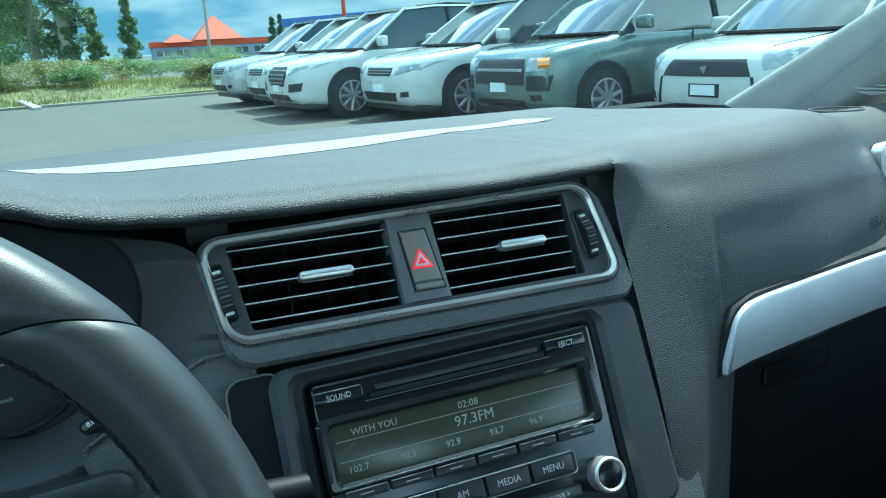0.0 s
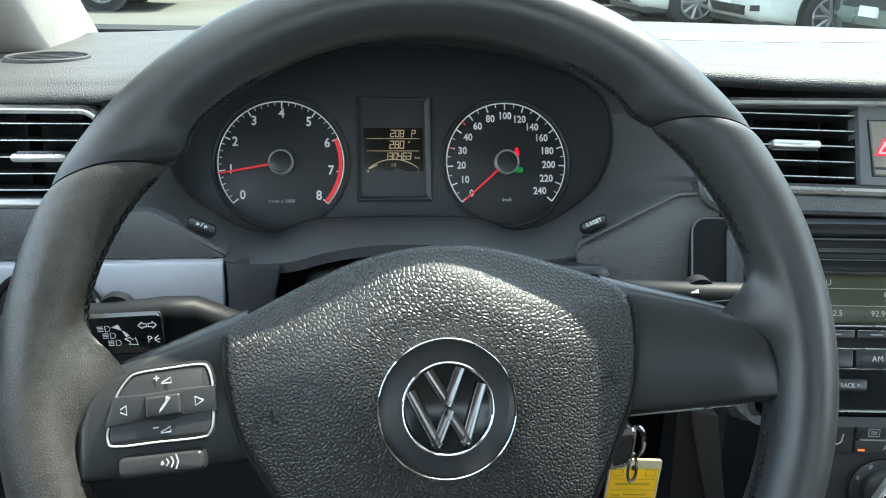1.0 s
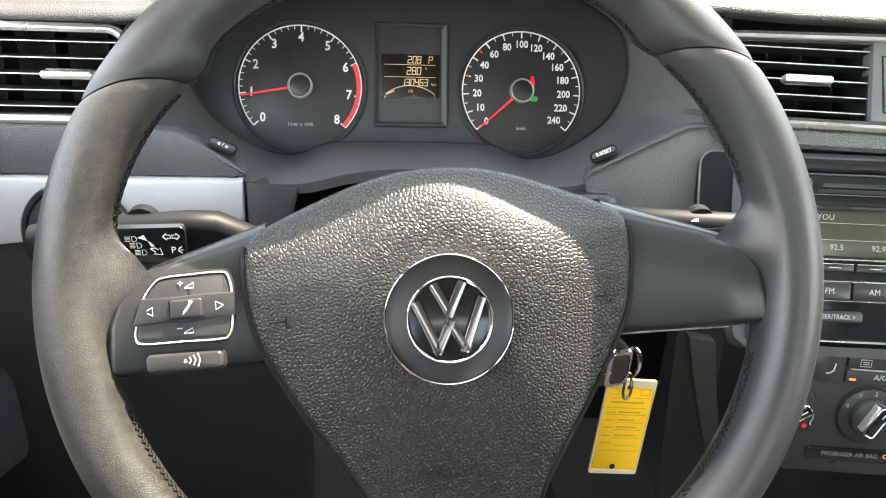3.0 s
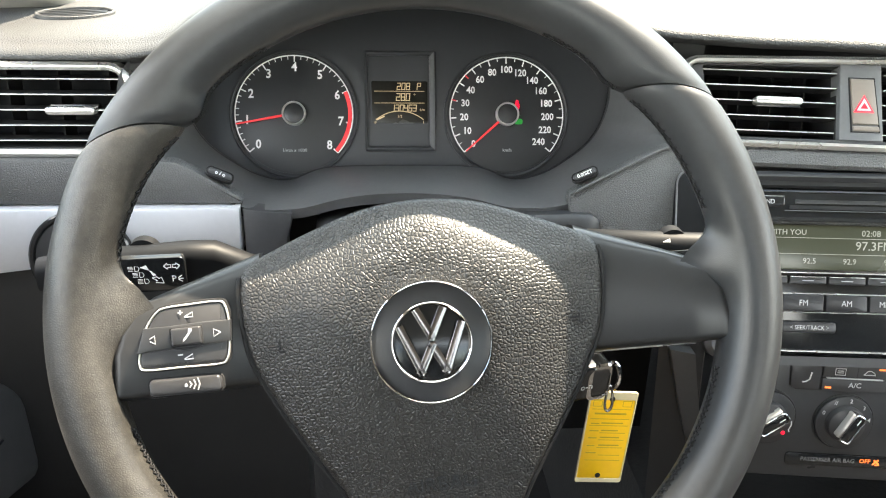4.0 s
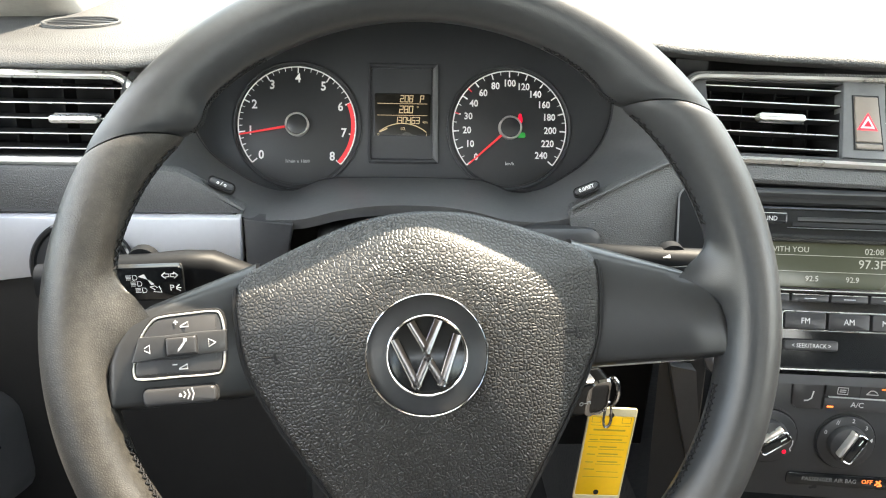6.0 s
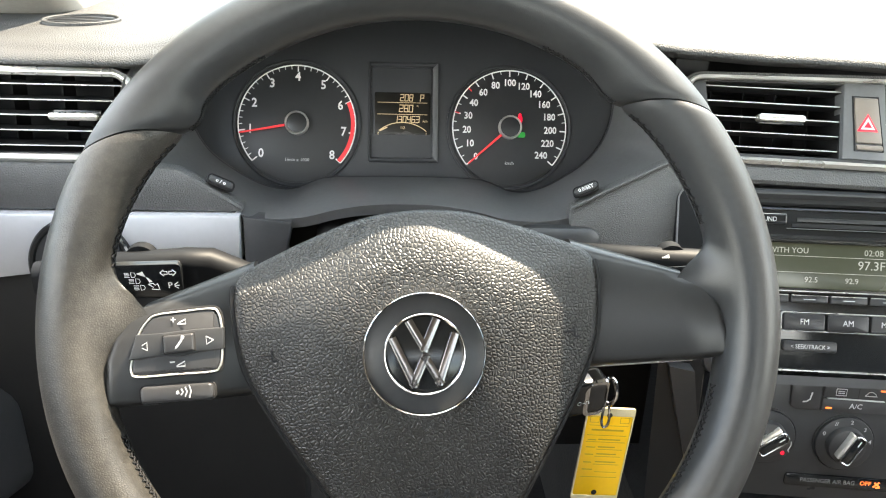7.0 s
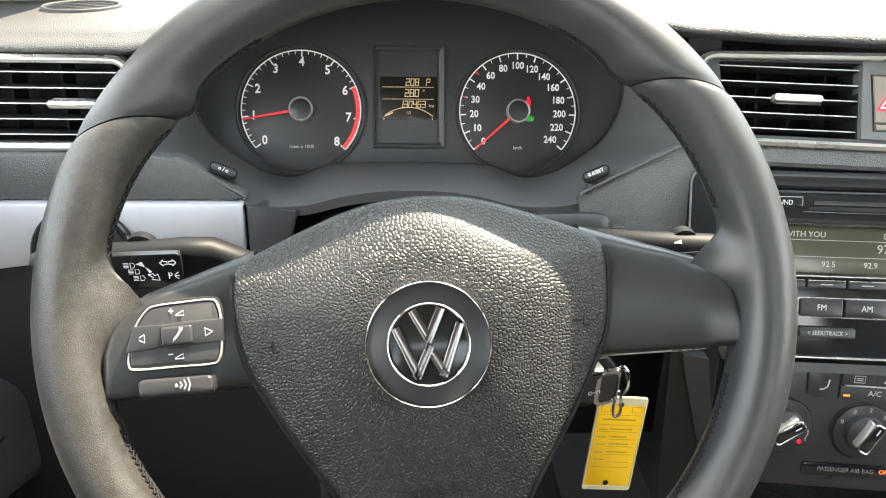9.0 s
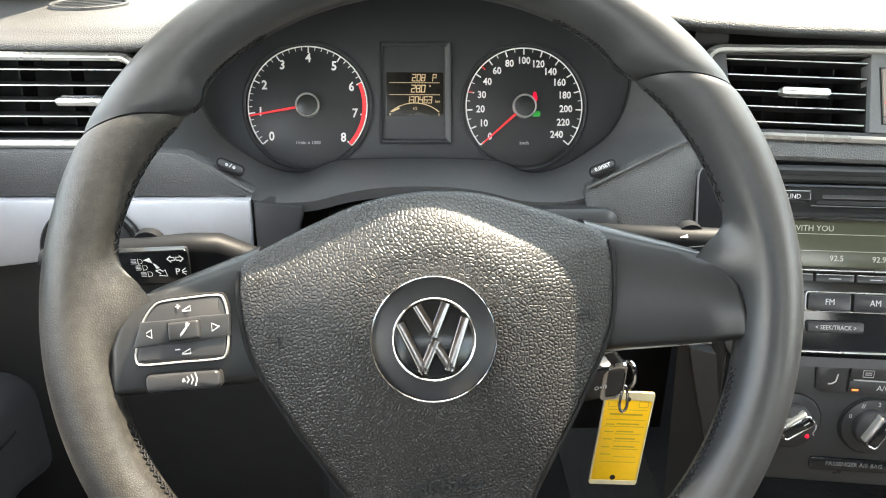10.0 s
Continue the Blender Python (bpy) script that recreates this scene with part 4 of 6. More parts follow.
words("OFF", 0.0052, "orange", lb, 0.0190, -0.1035, 0.0020)
strokes([[(0.0255, -0.1060), (0.0300, -0.1015)], [(0.0262, -0.1020), (0.0305, -0.1055)], [(0.0275, -0.1065), (0.0310, -0.1060)]], 0.0007, "orange", lb, 0.0020, "airbag_off_symbol")

# ---- steering wheel ----
wheel = thing("steering_wheel", FW, "black leather three-spoke steering wheel with an airbag boss", "steering wheel")
RC, RT, RAX, WC = (-0.0004, 0.0131), 0.1746, 0.0161, -0.0186


def rim_point(deg, b, e=1.0, lift=0.0):
    """A place on the leather rim: deg round the wheel, b (radians) round its section; it swells at the thumbs and flares into the spokes."""
    right = math.cos(radians(deg)) > 0
    side = deg if right else 180 - deg
    mid, spread = (4.0, 5.0) if right else (4.5, 6.5)
    flare = 0.022 * math.exp(-((side - mid) / spread) ** 2)
    swell = 0.0048 * math.exp(-((side - 38) / 11) ** 2) if right else 0.0062 * math.exp(-((side - 36) / 10) ** 2)
    rad, ax = RAX * math.cos(b), 0.0180 * math.sin(b)
    if rad < 0:
        x = -math.cos(b)
        if x > 0.72:
            k, q = min(1.0, flare / 0.012), (x - 0.72) / 0.28
            tail = -(0.72 * RAX + (0.28 * RAX + flare) * q)
            high = math.copysign(0.0125 * (1 - q) ** 1.8, math.sin(b))
            rad, ax = rad + (tail - rad) * k, ax + (high - ax) * k
        rad -= swell * x ** 1.5
    slope = 6.0 * (1 - math.cos(b))
    q = radians(deg + slope * math.exp(-((deg - 31.1) / 14.0) ** 2) - slope * math.exp(-((deg - 148.9) / 14.0) ** 2))
    d = Vector((math.cos(q), math.sin(q), 0))
    out = (d * math.cos(b) + Vector((0, 0, math.sin(b)))) * lift
    return Vector((RC[0] + RT * d.x, RC[1] + RT * d.y, WC)) + e * (d * rad + Vector((0, 0, ax))) + out


def rim_arc(a0, a1, steps):
    """A stretch of the leather rim; the joints near 31 and 149 degrees run slantwise across it."""
    rings = []
    for i in range(steps + 1):
        deg = a0 + (a1 - a0) * i / steps
        e = 0.945 if i in (0, steps) else 0.985 if i in (1, steps - 1) else 1.0
        rings.append([rim_point(deg, 2 * math.pi * j / 44, e) for j in range(44)])
    return loft(rings)


def stitches(a0, a1, n, wide):
    """Slanted stitches along the inner seam, each a short raised thread, over a puckered seam."""
    bm = bmesh.new()
    for i in range(n):
        deg, step = a0 + (a1 - a0) * i / n, (a1 - a0) / n
        for s0, s1 in ((-wide, wide), (wide, -wide * 0.4)):
            tube([rim_point(deg + step * k, math.pi - 0.10 + s0 + (s1 - s0) * k, 1.0, 0.0003 + 0.0005 * math.sin(math.pi * k)) for k in (0.02, 0.35, 0.68, 0.98)], 0.00042, 5, bm=bm)
    return bm


def seam_line(a0, a1, n):
    return tube([rim_point(a0 + (a1 - a0) * i / n, math.pi - 0.10, 1.0, -0.0002) for i in range(n + 1)], 0.0007, 6)


rim_top = part("rim_top", rim_arc(31.3, 148.7, 90), "leather", wheel, "smooth black leather upper rim")
for a0, a1 in ((33, 62), (147, 116)):
    part("seam", seam_line(a0, a1, 30), "void", rim_top)
    part("stitching", stitches(a0, a1, 26, 0.10), "thread", rim_top, "black slanted stitching")["kind"] = "stuff"
# the left grip takes the browner leather, for wear and painted sunlight
for a0, a1, worn, low, high in ((-72, 30.9, "leather", (-16, -70), (13, 29)), (149.1, 252, "worn", (196, 250), (167, 151))):
    g = part("rim_grip", rim_arc(a0, a1, 110), worn, wheel, "worn black leather grip, sunlit brown in its colour, sewn inner seam" if worn == "worn" else "smooth black leather grip with sewn inner seam")
    for (b0, b1), n in ((low, 44), (high, 14)):
        part("seam", seam_line(b0, b1, 40), "void", g)
        part("stitching", stitches(b0, b1, n, 0.13), "thread", g, "black slanted stitching")["kind"] = "stuff"
part("rim_base", rim_arc(252.4, 287.6, 24), "leather", wheel, "smooth black leather lower rim")

HUB = [(0, 0.0718), (0.027, 0.0692), (0.0525, 0.0610), (0.074, 0.0523), (0.0862, 0.0462), (0.0902, 0.038), (0.0902, 0.022), (0.0875, -0.001), (0.0772, -0.0235),
       (0.0655, -0.0440), (0.0548, -0.0610), (0.0440, -0.0800), (0.0360, -0.099), (0.022, -0.114), (0, -0.118)]
hub_out = curve([(1.055 * x, 0.0547 + 1.055 * (y - 0.0547), 0) for x, y in mirror(HUB)], 5)


def dome(u, v):
    """The airbag cover's relief: a flat border, then a raised dome that rises towards the badge."""
    edge = 0.035 + 0.031 * math.exp(-(u / 0.050) ** 2)
    wide = 1 - smooth01((abs(u) - 0.026) / 0.080)
    low = 1 - 0.45 * smooth01((-v - 0.02) / 0.10)
    q = max(0.0, min(1.0, (edge + 0.003 - v) / 0.066))
    rise = (1 - (1 - q) ** 3.4) * smooth01(q / 0.14)
    side = 0.003 * smooth01((abs(u) - 0.05) / 0.04)
    return -0.0190 + 0.0145 * wide * low * rise - side - 0.55 * max(0.0, v - edge) - 0.130 * max(0.0, edge - 0.020 - v)


rings = []
inner = [Vector((0.0307 * p.x / math.hypot(p.x, p.y), 0.0307 * p.y / math.hypot(p.x, p.y), 0)) for p in hub_out]
rings.append([Vector((p.x * 0.98, p.y * 0.98, -0.006)) for p in inner])
for k in range(23):
    s = k / 22
    ring = []
    for a, b in zip(inner, hub_out):
        q = a.lerp(b, s)
        z = dome(q.x, q.y)
        if s > 0.955:
            z -= 0.0025 * ((s - 0.955) / 0.045) ** 2
        ring.append(Vector((q.x, q.y, z)))
    rings.append(ring)
rings.append([Vector((p.x * 1.004, p.y * 1.004, dome(p.x, p.y) - 0.006)) for p in hub_out])
rings.append([Vector((p.x * 0.98, p.y * 0.98, -0.05)) for p in hub_out])
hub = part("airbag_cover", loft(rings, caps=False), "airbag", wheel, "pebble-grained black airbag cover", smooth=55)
side = [p for p in hub_out if p.y < 0.041]
k = max(range(len(side)), key=lambda i: (side[i] - side[i - 1]).length)
part("hub_gap", tube([(p.x * 1.008, p.y * 1.008, dome(p.x, p.y) - 0.0030) for p in side[k:] + side[:k]], 0.0014, 6), "void", wheel, "dark gap round the airbag cover")
part("badge_bed", plate(circle(0, 0, 0.0305, 64), -0.012, -0.0042, 0.001), "satin", hub, "satin black badge bed")
part("badge_rim", frame_ring(circle(0, 0, 0.0307, 64), circle(0, 0, 0.0299, 64), -0.010, -0.0008, 0.0004), "chrome", hub, "thin chrome ring")
bd = part("badge", plate(circle(0, 0, 0.0200, 64), -0.012, -0.0012, 0.0012), "gloss", hub, "round chrome and black badge")
part("badge_ring", frame_ring(circle(0, 0, 0.0204, 64), circle(0, 0, 0.0192, 64), -0.010, 0.0010, 0.0008), "chrome", bd)


def bar(pts, w):
    bm = bmesh.new()
    for (x0, y0), (x1, y1) in zip(pts, pts[1:]):
        d = Vector((x1 - x0, y1 - y0)).normalized()
        n = Vector((-d.y, d.x)) * w / 2
        e = d * w * 0.35
        join(bm, plate([(x0 + n.x - e.x, y0 + n.y - e.y), (x0 - n.x - e.x, y0 - n.y - e.y), (x1 - n.x + e.x, y1 - n.y + e.y), (x1 + n.x + e.x, y1 + n.y + e.y)], -0.002, 0.0010, 0.0005))
    return bm


part("badge_chevron", bar([(-0.0064, 0.0160), (0.0, 0.0030), (0.0064, 0.0160)], 0.0045), "badgemetal", bd, "chrome chevron")
part("badge_zigzag", bar([(-0.0152, 0.0080), (-0.0064, -0.0140), (0.0, -0.0016), (0.0064, -0.0140), (0.0152, 0.0080)], 0.0045), "badgemetal", bd, "chrome zigzag")
# letters in a darker leather that stands in for the embossing's shade
words("AIRBAG", 0.0105, "leather", hub, 0.0, -0.0785, dome(0, -0.0785) + 0.0009, name="emboss_shade_lettering", wide=1.05)
for sx in (-1, 1):
    x = 0.0785 * sx
    z = max(dome(x - 0.003, 0.004), dome(x + 0.003, 0.004)) + 0.0003
    # dark strokes paint the shade of a horn mark embossed in the cover
    strokes([[(x - 0.0045, 0.0035), (x + 0.0015, 0.0035)], [(x + 0.0015, 0.0005), (x + 0.0015, 0.0060)], [(x + 0.0015, 0.0005), (x + 0.0040, 0.0005)]], 0.00055, "thread", hub, z, "horn_mark")


def spoke_w(u):
    """The height of a spoke's face at the distance u from the wheel's middle."""
    return -0.0305 + 0.0215 * max(0.0, (abs(u) - 0.0880) / 0.076) ** 1.1


SPOKE_END = {1: [(-0.0172, 0.1612), (-0.005, 0.1608), (0.0103, 0.1580), (0.0200, 0.1525), (0.0270, 0.1465), (0.0304, 0.1425)],
             -1: [(-0.0172, 0.1600), (-0.0075, 0.1592), (0.0067, 0.1580), (0.0150, 0.1552), (0.0235, 0.1500), (0.0300, 0.1445), (0.0340, 0.1400)]}


def spoke(sx):
    """A side spoke's plastic face: from the airbag cover outwards to the curved edge of the leather."""
    end = SPOKE_END[sx]

    def fn(s, t):
        v1 = end[0][0] + (end[-1][0] - end[0][0]) * t
        v0 = -0.0196 + (0.0520 + 0.0196) * t
        u = 0.0860 + (interp(v1, end) - 0.0860) * s
        v = v0 + (v1 - v0) * s
        roll = 0.006 * max(0.0, (t - 0.90) / 0.10) ** 2 + 0.010 * max(0.0, (0.08 - t) / 0.08) ** 2 + 0.0030 * max(0.0, (s - 0.955) / 0.045) ** 2
        return (sx * u, v, spoke_w(u) + 0.0030 - (0.0085 * max(0.0, (t - 0.42) / 0.58) ** 2 + 0.0035 * max(0.0, (0.42 - t) / 0.42) ** 2) * (1 - 0.55 * s ** 3) - 0.0032 * smooth01((s - 0.70) / 0.30) - roll)
    return sheet(fn, 40, 40, (0, 0, -0.012))


for sx in (-1, 1):
    sp = part("spoke", spoke(sx), "spoke", wheel, "satin black plastic spoke", smooth=60)
    part("spoke_back", sheet(lambda s, t: (sx * (0.080 + 0.085 * s), -0.014 + 0.046 * t, -0.046 + 0.014 * s), 6, 6, (0, 0, -0.01)), "black", sp)
    if sx > 0:
        # chrome strip added as the glint on the right spoke's lit lower edge
        part("spoke_edge_glint", tube([(0.092, -0.0192, -0.0395), (0.118, -0.0186, -0.0325), (0.145, -0.0180, -0.0255)], 0.0006, 6), "satinchrome", sp, "thin bright lower edge")
        continue
    zz = lambda x: spoke_w(0.123) + 0.0028 + 0.288 * (abs(x) - 0.123)

    def on_spoke(bm):
        for v in bm.verts:
            v.co.z += zz(v.co.x)
        return bm
    po = [(-0.1355, 0.0272), (-0.1310, 0.0293), (-0.1200, 0.0298), (-0.1068, 0.0299), (-0.1030, 0.0276), (-0.1016, 0.0187), (-0.1024, 0.0050), (-0.1042, -0.0012), (-0.1080, -0.0030), (-0.1250, -0.0022), (-0.1420, -0.0014), (-0.1452, 0.0018), (-0.1443, 0.0083), (-0.1410, 0.0194)]
    po = [(p.x, p.y) for p in curve([(*p, 0) for p in po], 4)]
    part("pad_gap", on_spoke(plate(inset2(po, -0.0010), -0.004, 0.0006, 0.0002)), "void", sp, "dark gap round the switch pad")
    pad = part("switch_pad", on_spoke(plate(inset2(po, 0.0010), -0.004, 0.0024, 0.0014)), "button", sp, "multifunction switch pad")
    part("pad_frame", on_spoke(frame_ring(inset2(po, 0.0000), inset2(po, 0.0009), -0.003, 0.0027, 0.0004)), "satinchrome", pad, "satin chrome surround")
    band = [(-0.1412, 0.0199), (-0.1295, 0.0196), (-0.1141, 0.0200), (-0.1008, 0.0195), (-0.1014, 0.0086), (-0.1145, 0.0080), (-0.1200, 0.0068), (-0.1295, 0.0082), (-0.1450, 0.0076)]
    part("centre_band", on_spoke(plate(band, -0.003, 0.0040, 0.0010)), "satin", pad, "raised rocker band")
    part("key_well", on_spoke(plate(rrect(-0.1218, 0.0138, 0.0152, 0.0100, 0.0010), 0.0, 0.0043, 0.0003)), "void", pad)
    part("call_key", on_spoke(plate(rrect(-0.1218, 0.0138, 0.0140, 0.0088, 0.0010), 0.0, 0.0056, 0.0010)), "button", pad, "square call key")
    ht = zz(-0.1218) + 0.0059
    strokes([[(-0.1240, 0.0112), (-0.1222, 0.0128), (-0.1203, 0.0152), (-0.1196, 0.0168)]], 0.00055, "ink", pad, ht, "handset_symbol")
    strokes([[(-0.1246, 0.0118), (-0.1236, 0.0108)], [(-0.1204, 0.0170), (-0.1188, 0.0164)]], 0.0008, "ink", pad, ht, "handset_ends")
    for x, d in ((-0.1378, -1), (-0.1077, 1)):
        strokes([[(x + d * 0.0020, 0.0138), (x - d * 0.0016, 0.0158), (x - d * 0.0016, 0.0118), (x + d * 0.0020, 0.0138)]], 0.00032, "ink", pad, zz(x) + 0.0042 + 0.00025 * (d > 0), "arrow_symbol")
    for x, y, plus in ((-0.1205, 0.0243, True), (-0.1222, 0.0032, False)):
        strokes([[(x - 0.0026, y - 0.0012), (x + 0.0022, y - 0.0012), (x + 0.0022, y + 0.0012), (x - 0.0026, y - 0.0012)]], 0.00032, "ink", pad, zz(x) + 0.0029, "volume_symbol")
        strokes([[(x - 0.0048, y + 0.0014), (x - 0.0024, y + 0.0014)]] + ([[(x - 0.0036, y + 0.0002), (x - 0.0036, y + 0.0026)]] if plus else []), 0.00032, "ink", pad, zz(x - 0.003) + 0.0032, "sign_symbol")
    vo = [(x, y - 0.056 * (x + 0.1247)) for x, y in rrect(-0.1247, -0.0114, 0.0336, 0.0084, 0.0024, 4)]
    part("key_gap", on_spoke(plate(inset2(vo, -0.0008), -0.004, 0.0004, 0.0001)), "void", sp)
    vk = part("voice_key", on_spoke(plate(vo, -0.003, 0.0026, 0.0014)), "button", sp, "slim voice control key")
    ht = zz(-0.124) + 0.0029
    strokes([[(-0.1290, -0.0128), (-0.1262, -0.0116)]], 0.0005, "ink", vk, ht - 0.0008, "voice_symbol")
    strokes([[(-0.1256, -0.0114), (-0.1240, -0.0107)]], 0.0010, "ink", vk, ht - 0.0002, "voice_symbol")
    strokes([[(x, -0.0109 - h), (x + 0.0011, -0.0107), (x + 0.0002, -0.0105 + h)] for x, h in ((-0.1228, 0.0014), (-0.1208, 0.0022), (-0.1188, 0.0030))], 0.00035, "ink", vk, ht + 0.0004, "voice_waves")
part("lower_spoke", sheet(lambda s, t: ((-0.030 + 0.060 * s) * (1 + 0.25 * t), -0.105 - 0.052 * t, -0.036 + 0.020 * t), 8, 8, (0, 0, -0.012)), "satin", wheel)
part("hub_back", plate(circle(0, 0, 0.060, 32), -0.075, -0.040, 0.004), "black", wheel)

# ---- steering column, stalks, key ----
column = thing("steering_column", Matrix(), "black plastic steering column shroud", "steering column")
rings = []
for y, hw, zb, zt in ((0.070, 0.050, 0.775, 0.842), (0.085, 0.062, 0.765, 0.850), (0.16, 0.070, 0.75, 0.846), (0.22, 0.074, 0.745, 0.838), (0.30, 0.076, 0.74, 0.83)):
    rings.append([(x, y, (zb + zt) / 2 + z) for x, z in rrect(0, 0, 2 * hw, zt - zb, 0.02, 5)])
part("shroud", loft(rings), "black", column)
rings = []
for y, x0, x1, zb, zt in ((0.2445, 0.103, 0.150, 0.79, 0.8330), (0.2455, 0.097, 0.156, 0.785, 0.8385), (0.2490, 0.093, 0.1595, 0.78, 0.8415), (0.258, 0.091, 0.161, 0.78, 0.8400), (0.285, 0.090, 0.162, 0.78, 0.8360)):
    rings.append([((x0 + x1) / 2 + x, y, (zb + zt) / 2 + z) for x, z in rrect(0, 0, x1 - x0, zt - zb, 0.012, 5)])
part("upper_cover_ear", loft(rings), "stack", column, "grained grey cover beside the column")


def stalk(sx):
    ob = thing("indicator_stalk" if sx < 0 else "wiper_stalk", Matrix(), "black indicator stalk with printed headlamp symbols" if sx < 0 else "black wiper stalk with printed symbols", "stalk", "column stalks")
    rings = []
    spec = ((0.060, 0.150, 0.842, 0.010, 0.008), (0.085, 0.140, 0.848, 0.011, 0.009), (0.105, 0.131, 0.857, 0.0125, 0.0115), (0.124, 0.125, 0.8665, 0.0135, 0.0138), (0.140, 0.121, 0.8680, 0.0130, 0.0145), (0.165, 0.119, 0.8665, 0.0130, 0.0145), (0.205, 0.117, 0.865, 0.0125, 0.0140), (0.228, 0.116, 0.864, 0.010, 0.011))
    if sx > 0:
        spec = ((0.060, 0.165, 0.858, 0.010, 0.009), (0.098, 0.152, 0.863, 0.010, 0.011), (0.112, 0.139, 0.866, 0.0115, 0.0145), (0.125, 0.128, 0.868, 0.012, 0.0165), (0.160, 0.121, 0.869, 0.012, 0.0170), (0.200, 0.118, 0.869, 0.0115, 0.0165), (0.224, 0.118, 0.868, 0.010, 0.014))
    for x, y, z, hy, hz_ in spec:
        rings.append([(sx * x, y - 0.004 + q, z + w) for q, w in rrect(0, 0, 1.45 * hy, 2 * hz_, 0.0085, 5)])
    body = part("lever", loft(rings), "lever", ob, smooth=50)
    f = basis((sx * 0.165, 0.1045 if sx < 0 else 0.1075, 0.867), (1, -0.04 * sx, -0.02 * sx), (0, -0.05, 1))
    if sx < 0:
        bm = plate(rrect(-0.0005, -0.0005, 0.052, 0.0235, 0.003), -0.004, 0.0008, 0.0006)
        bm.transform(f)
        part("symbol_panel", bm, "gloss", ob)
        L = []
        for k, (x, y) in enumerate(((-0.0050, 0.0045), (-0.0028, 0.0002), (-0.0005, -0.0044))):
            L += [[(x + 0.0010, y - 0.0018), (x + 0.0010, y + 0.0018), (x + 0.0030, y + 0.0014), (x + 0.0036, y), (x + 0.0030, y - 0.0014), (x + 0.0010, y - 0.0018)]]
            L += [[(x - 0.0030, y + q), (x, y + q)] for q in (-0.0014, -0.0004, 0.0005, 0.0014)]
        strokes(L, 0.00017, "white", ob, 0.0010, "headlamp_symbols", m=f)
        for tri in ([(-0.0008, 0.0052), (0.0028, 0.0066), (0.0042, 0.0030)], [(0.0044, 0.0028), (0.0058, 0.0020), (0.0078, -0.0004), (0.0060, -0.0010)]):
            bm = plate(tri, 0.0006, 0.0011, 0.00005)
            bm.transform(f)
            part("beam_arrow", bm, "white", ob, "white beam arrow")
        strokes([[(0.0052, -0.0022), (0.0080, -0.0016), (0.0092, -0.0030), (0.0106, -0.0018), (0.0116, -0.0062), (0.0068, -0.0056), (0.0080, -0.0044), (0.0052, -0.0022)]], 0.0003, "white", ob, 0.0010, "beam_arrow_outline", m=f)
        strokes([[(0.0130, 0.0054), (0.0152, 0.0075), (0.0152, 0.0064), (0.0172, 0.0064), (0.0172, 0.0044), (0.0152, 0.0044), (0.0152, 0.0033), (0.0130, 0.0054)],
                 [(0.0224, 0.0054), (0.0202, 0.0075), (0.0202, 0.0064), (0.0182, 0.0064), (0.0182, 0.0044), (0.0202, 0.0044), (0.0202, 0.0033), (0.0224, 0.0054)]], 0.00035, "white", ob, 0.0010, "turn_arrow_symbols", m=f)
        words("P", 0.0058, "white", ob, 0.0180, -0.0035, 0.0010, m=f)
        strokes([[(0.0205, -0.0030), (0.0228, -0.0012)], [(0.0205, -0.0035), (0.0234, -0.0035)], [(0.0205, -0.0040), (0.0228, -0.0056)]], 0.0003, "white", ob, 0.0010, "ray_marks", m=f)
        strokes([[(-0.0255, 0.0080), (-0.0235, 0.0100)], [(-0.0240, 0.0085), (-0.0210, 0.0085)], [(-0.0225, 0.0070), (-0.0225, 0.0100)], [(-0.0255, -0.0090), (-0.0210, -0.0082)]], 0.0003, "white", ob, 0.0010, "cruise_marks", m=f)
        bm = tube([(-0.167, 0.1175, 0.8740), (-0.167, 0.1245, 0.8740)], 0.0098, 32)
    else:
        words("HIGH", 0.0058, "white", ob, -0.0285, 0.0078, 0.0002, m=f, bold=0.02)
        words("LOW", 0.0058, "white", ob, -0.0285, 0.0014, 0.0002, m=f, bold=0.02)
        strokes([[(-0.0190, -0.001), (-0.0190, 0.0105)], [(-0.0207, 0.0080), (-0.0190, 0.0110), (-0.0173, 0.0080)]], 0.0006, "white", ob, 0.0004, "speed_arrow", m=f)
        g = basis((0.1612, 0.1105, 0.8838), (1, 0, 0), (0, 0.70, 0.71))
        for k in range(4):
            bm = box(-0.005 + 0.0020 * k, -0.0036 + 0.0020 * k, -0.003, -0.0018 + 0.0008 * k, 0.0002, 0.0008)
            bm.transform(g @ Matrix.Scale(0.62, 4))
            part("level_bar", bm, "ink", ob)
        bm = tube([(0.1665, 0.1150, 0.8788), (0.1665, 0.1225, 0.8788)], 0.0098, 32)
    part("roller", bm, "lever", ob, "ribbed roller")


stalk(-1)
stalk(1)

lock = thing("ignition_lock", basis((0.098, 0.155, 0.790), (0, 1, 0), (0, 0, 1)), "black ignition lock barrel on the column", "ignition lock")
part("barrel", plate(circle(0, 0, 0.019, 32), -0.03, 0.012, 0.003), "black", lock)
key = thing("car_key", basis((0.1165, 0.112, 0.7770), (1, 0.25, 0.03), (0, -0.1, 1)), "black car key fob with a chrome end in the ignition", "car key")
part("fob", plate(rrect(0, 0, 0.040, 0.0290, 0.006), -0.007, 0.007, 0.003), "gloss", key)
part("chrome_end", frame_ring(rrect(0.0120, 0.0000, 0.0170, 0.0300, 0.0060), rrect(0.0100, -0.0020, 0.0140, 0.0240, 0.0040), -0.0050, 0.0072, 0.0014), "chrome", key, "chrome end cap")
words("o-n", 0.0070, "ink", key, 0.001, -0.002, 0.0072)
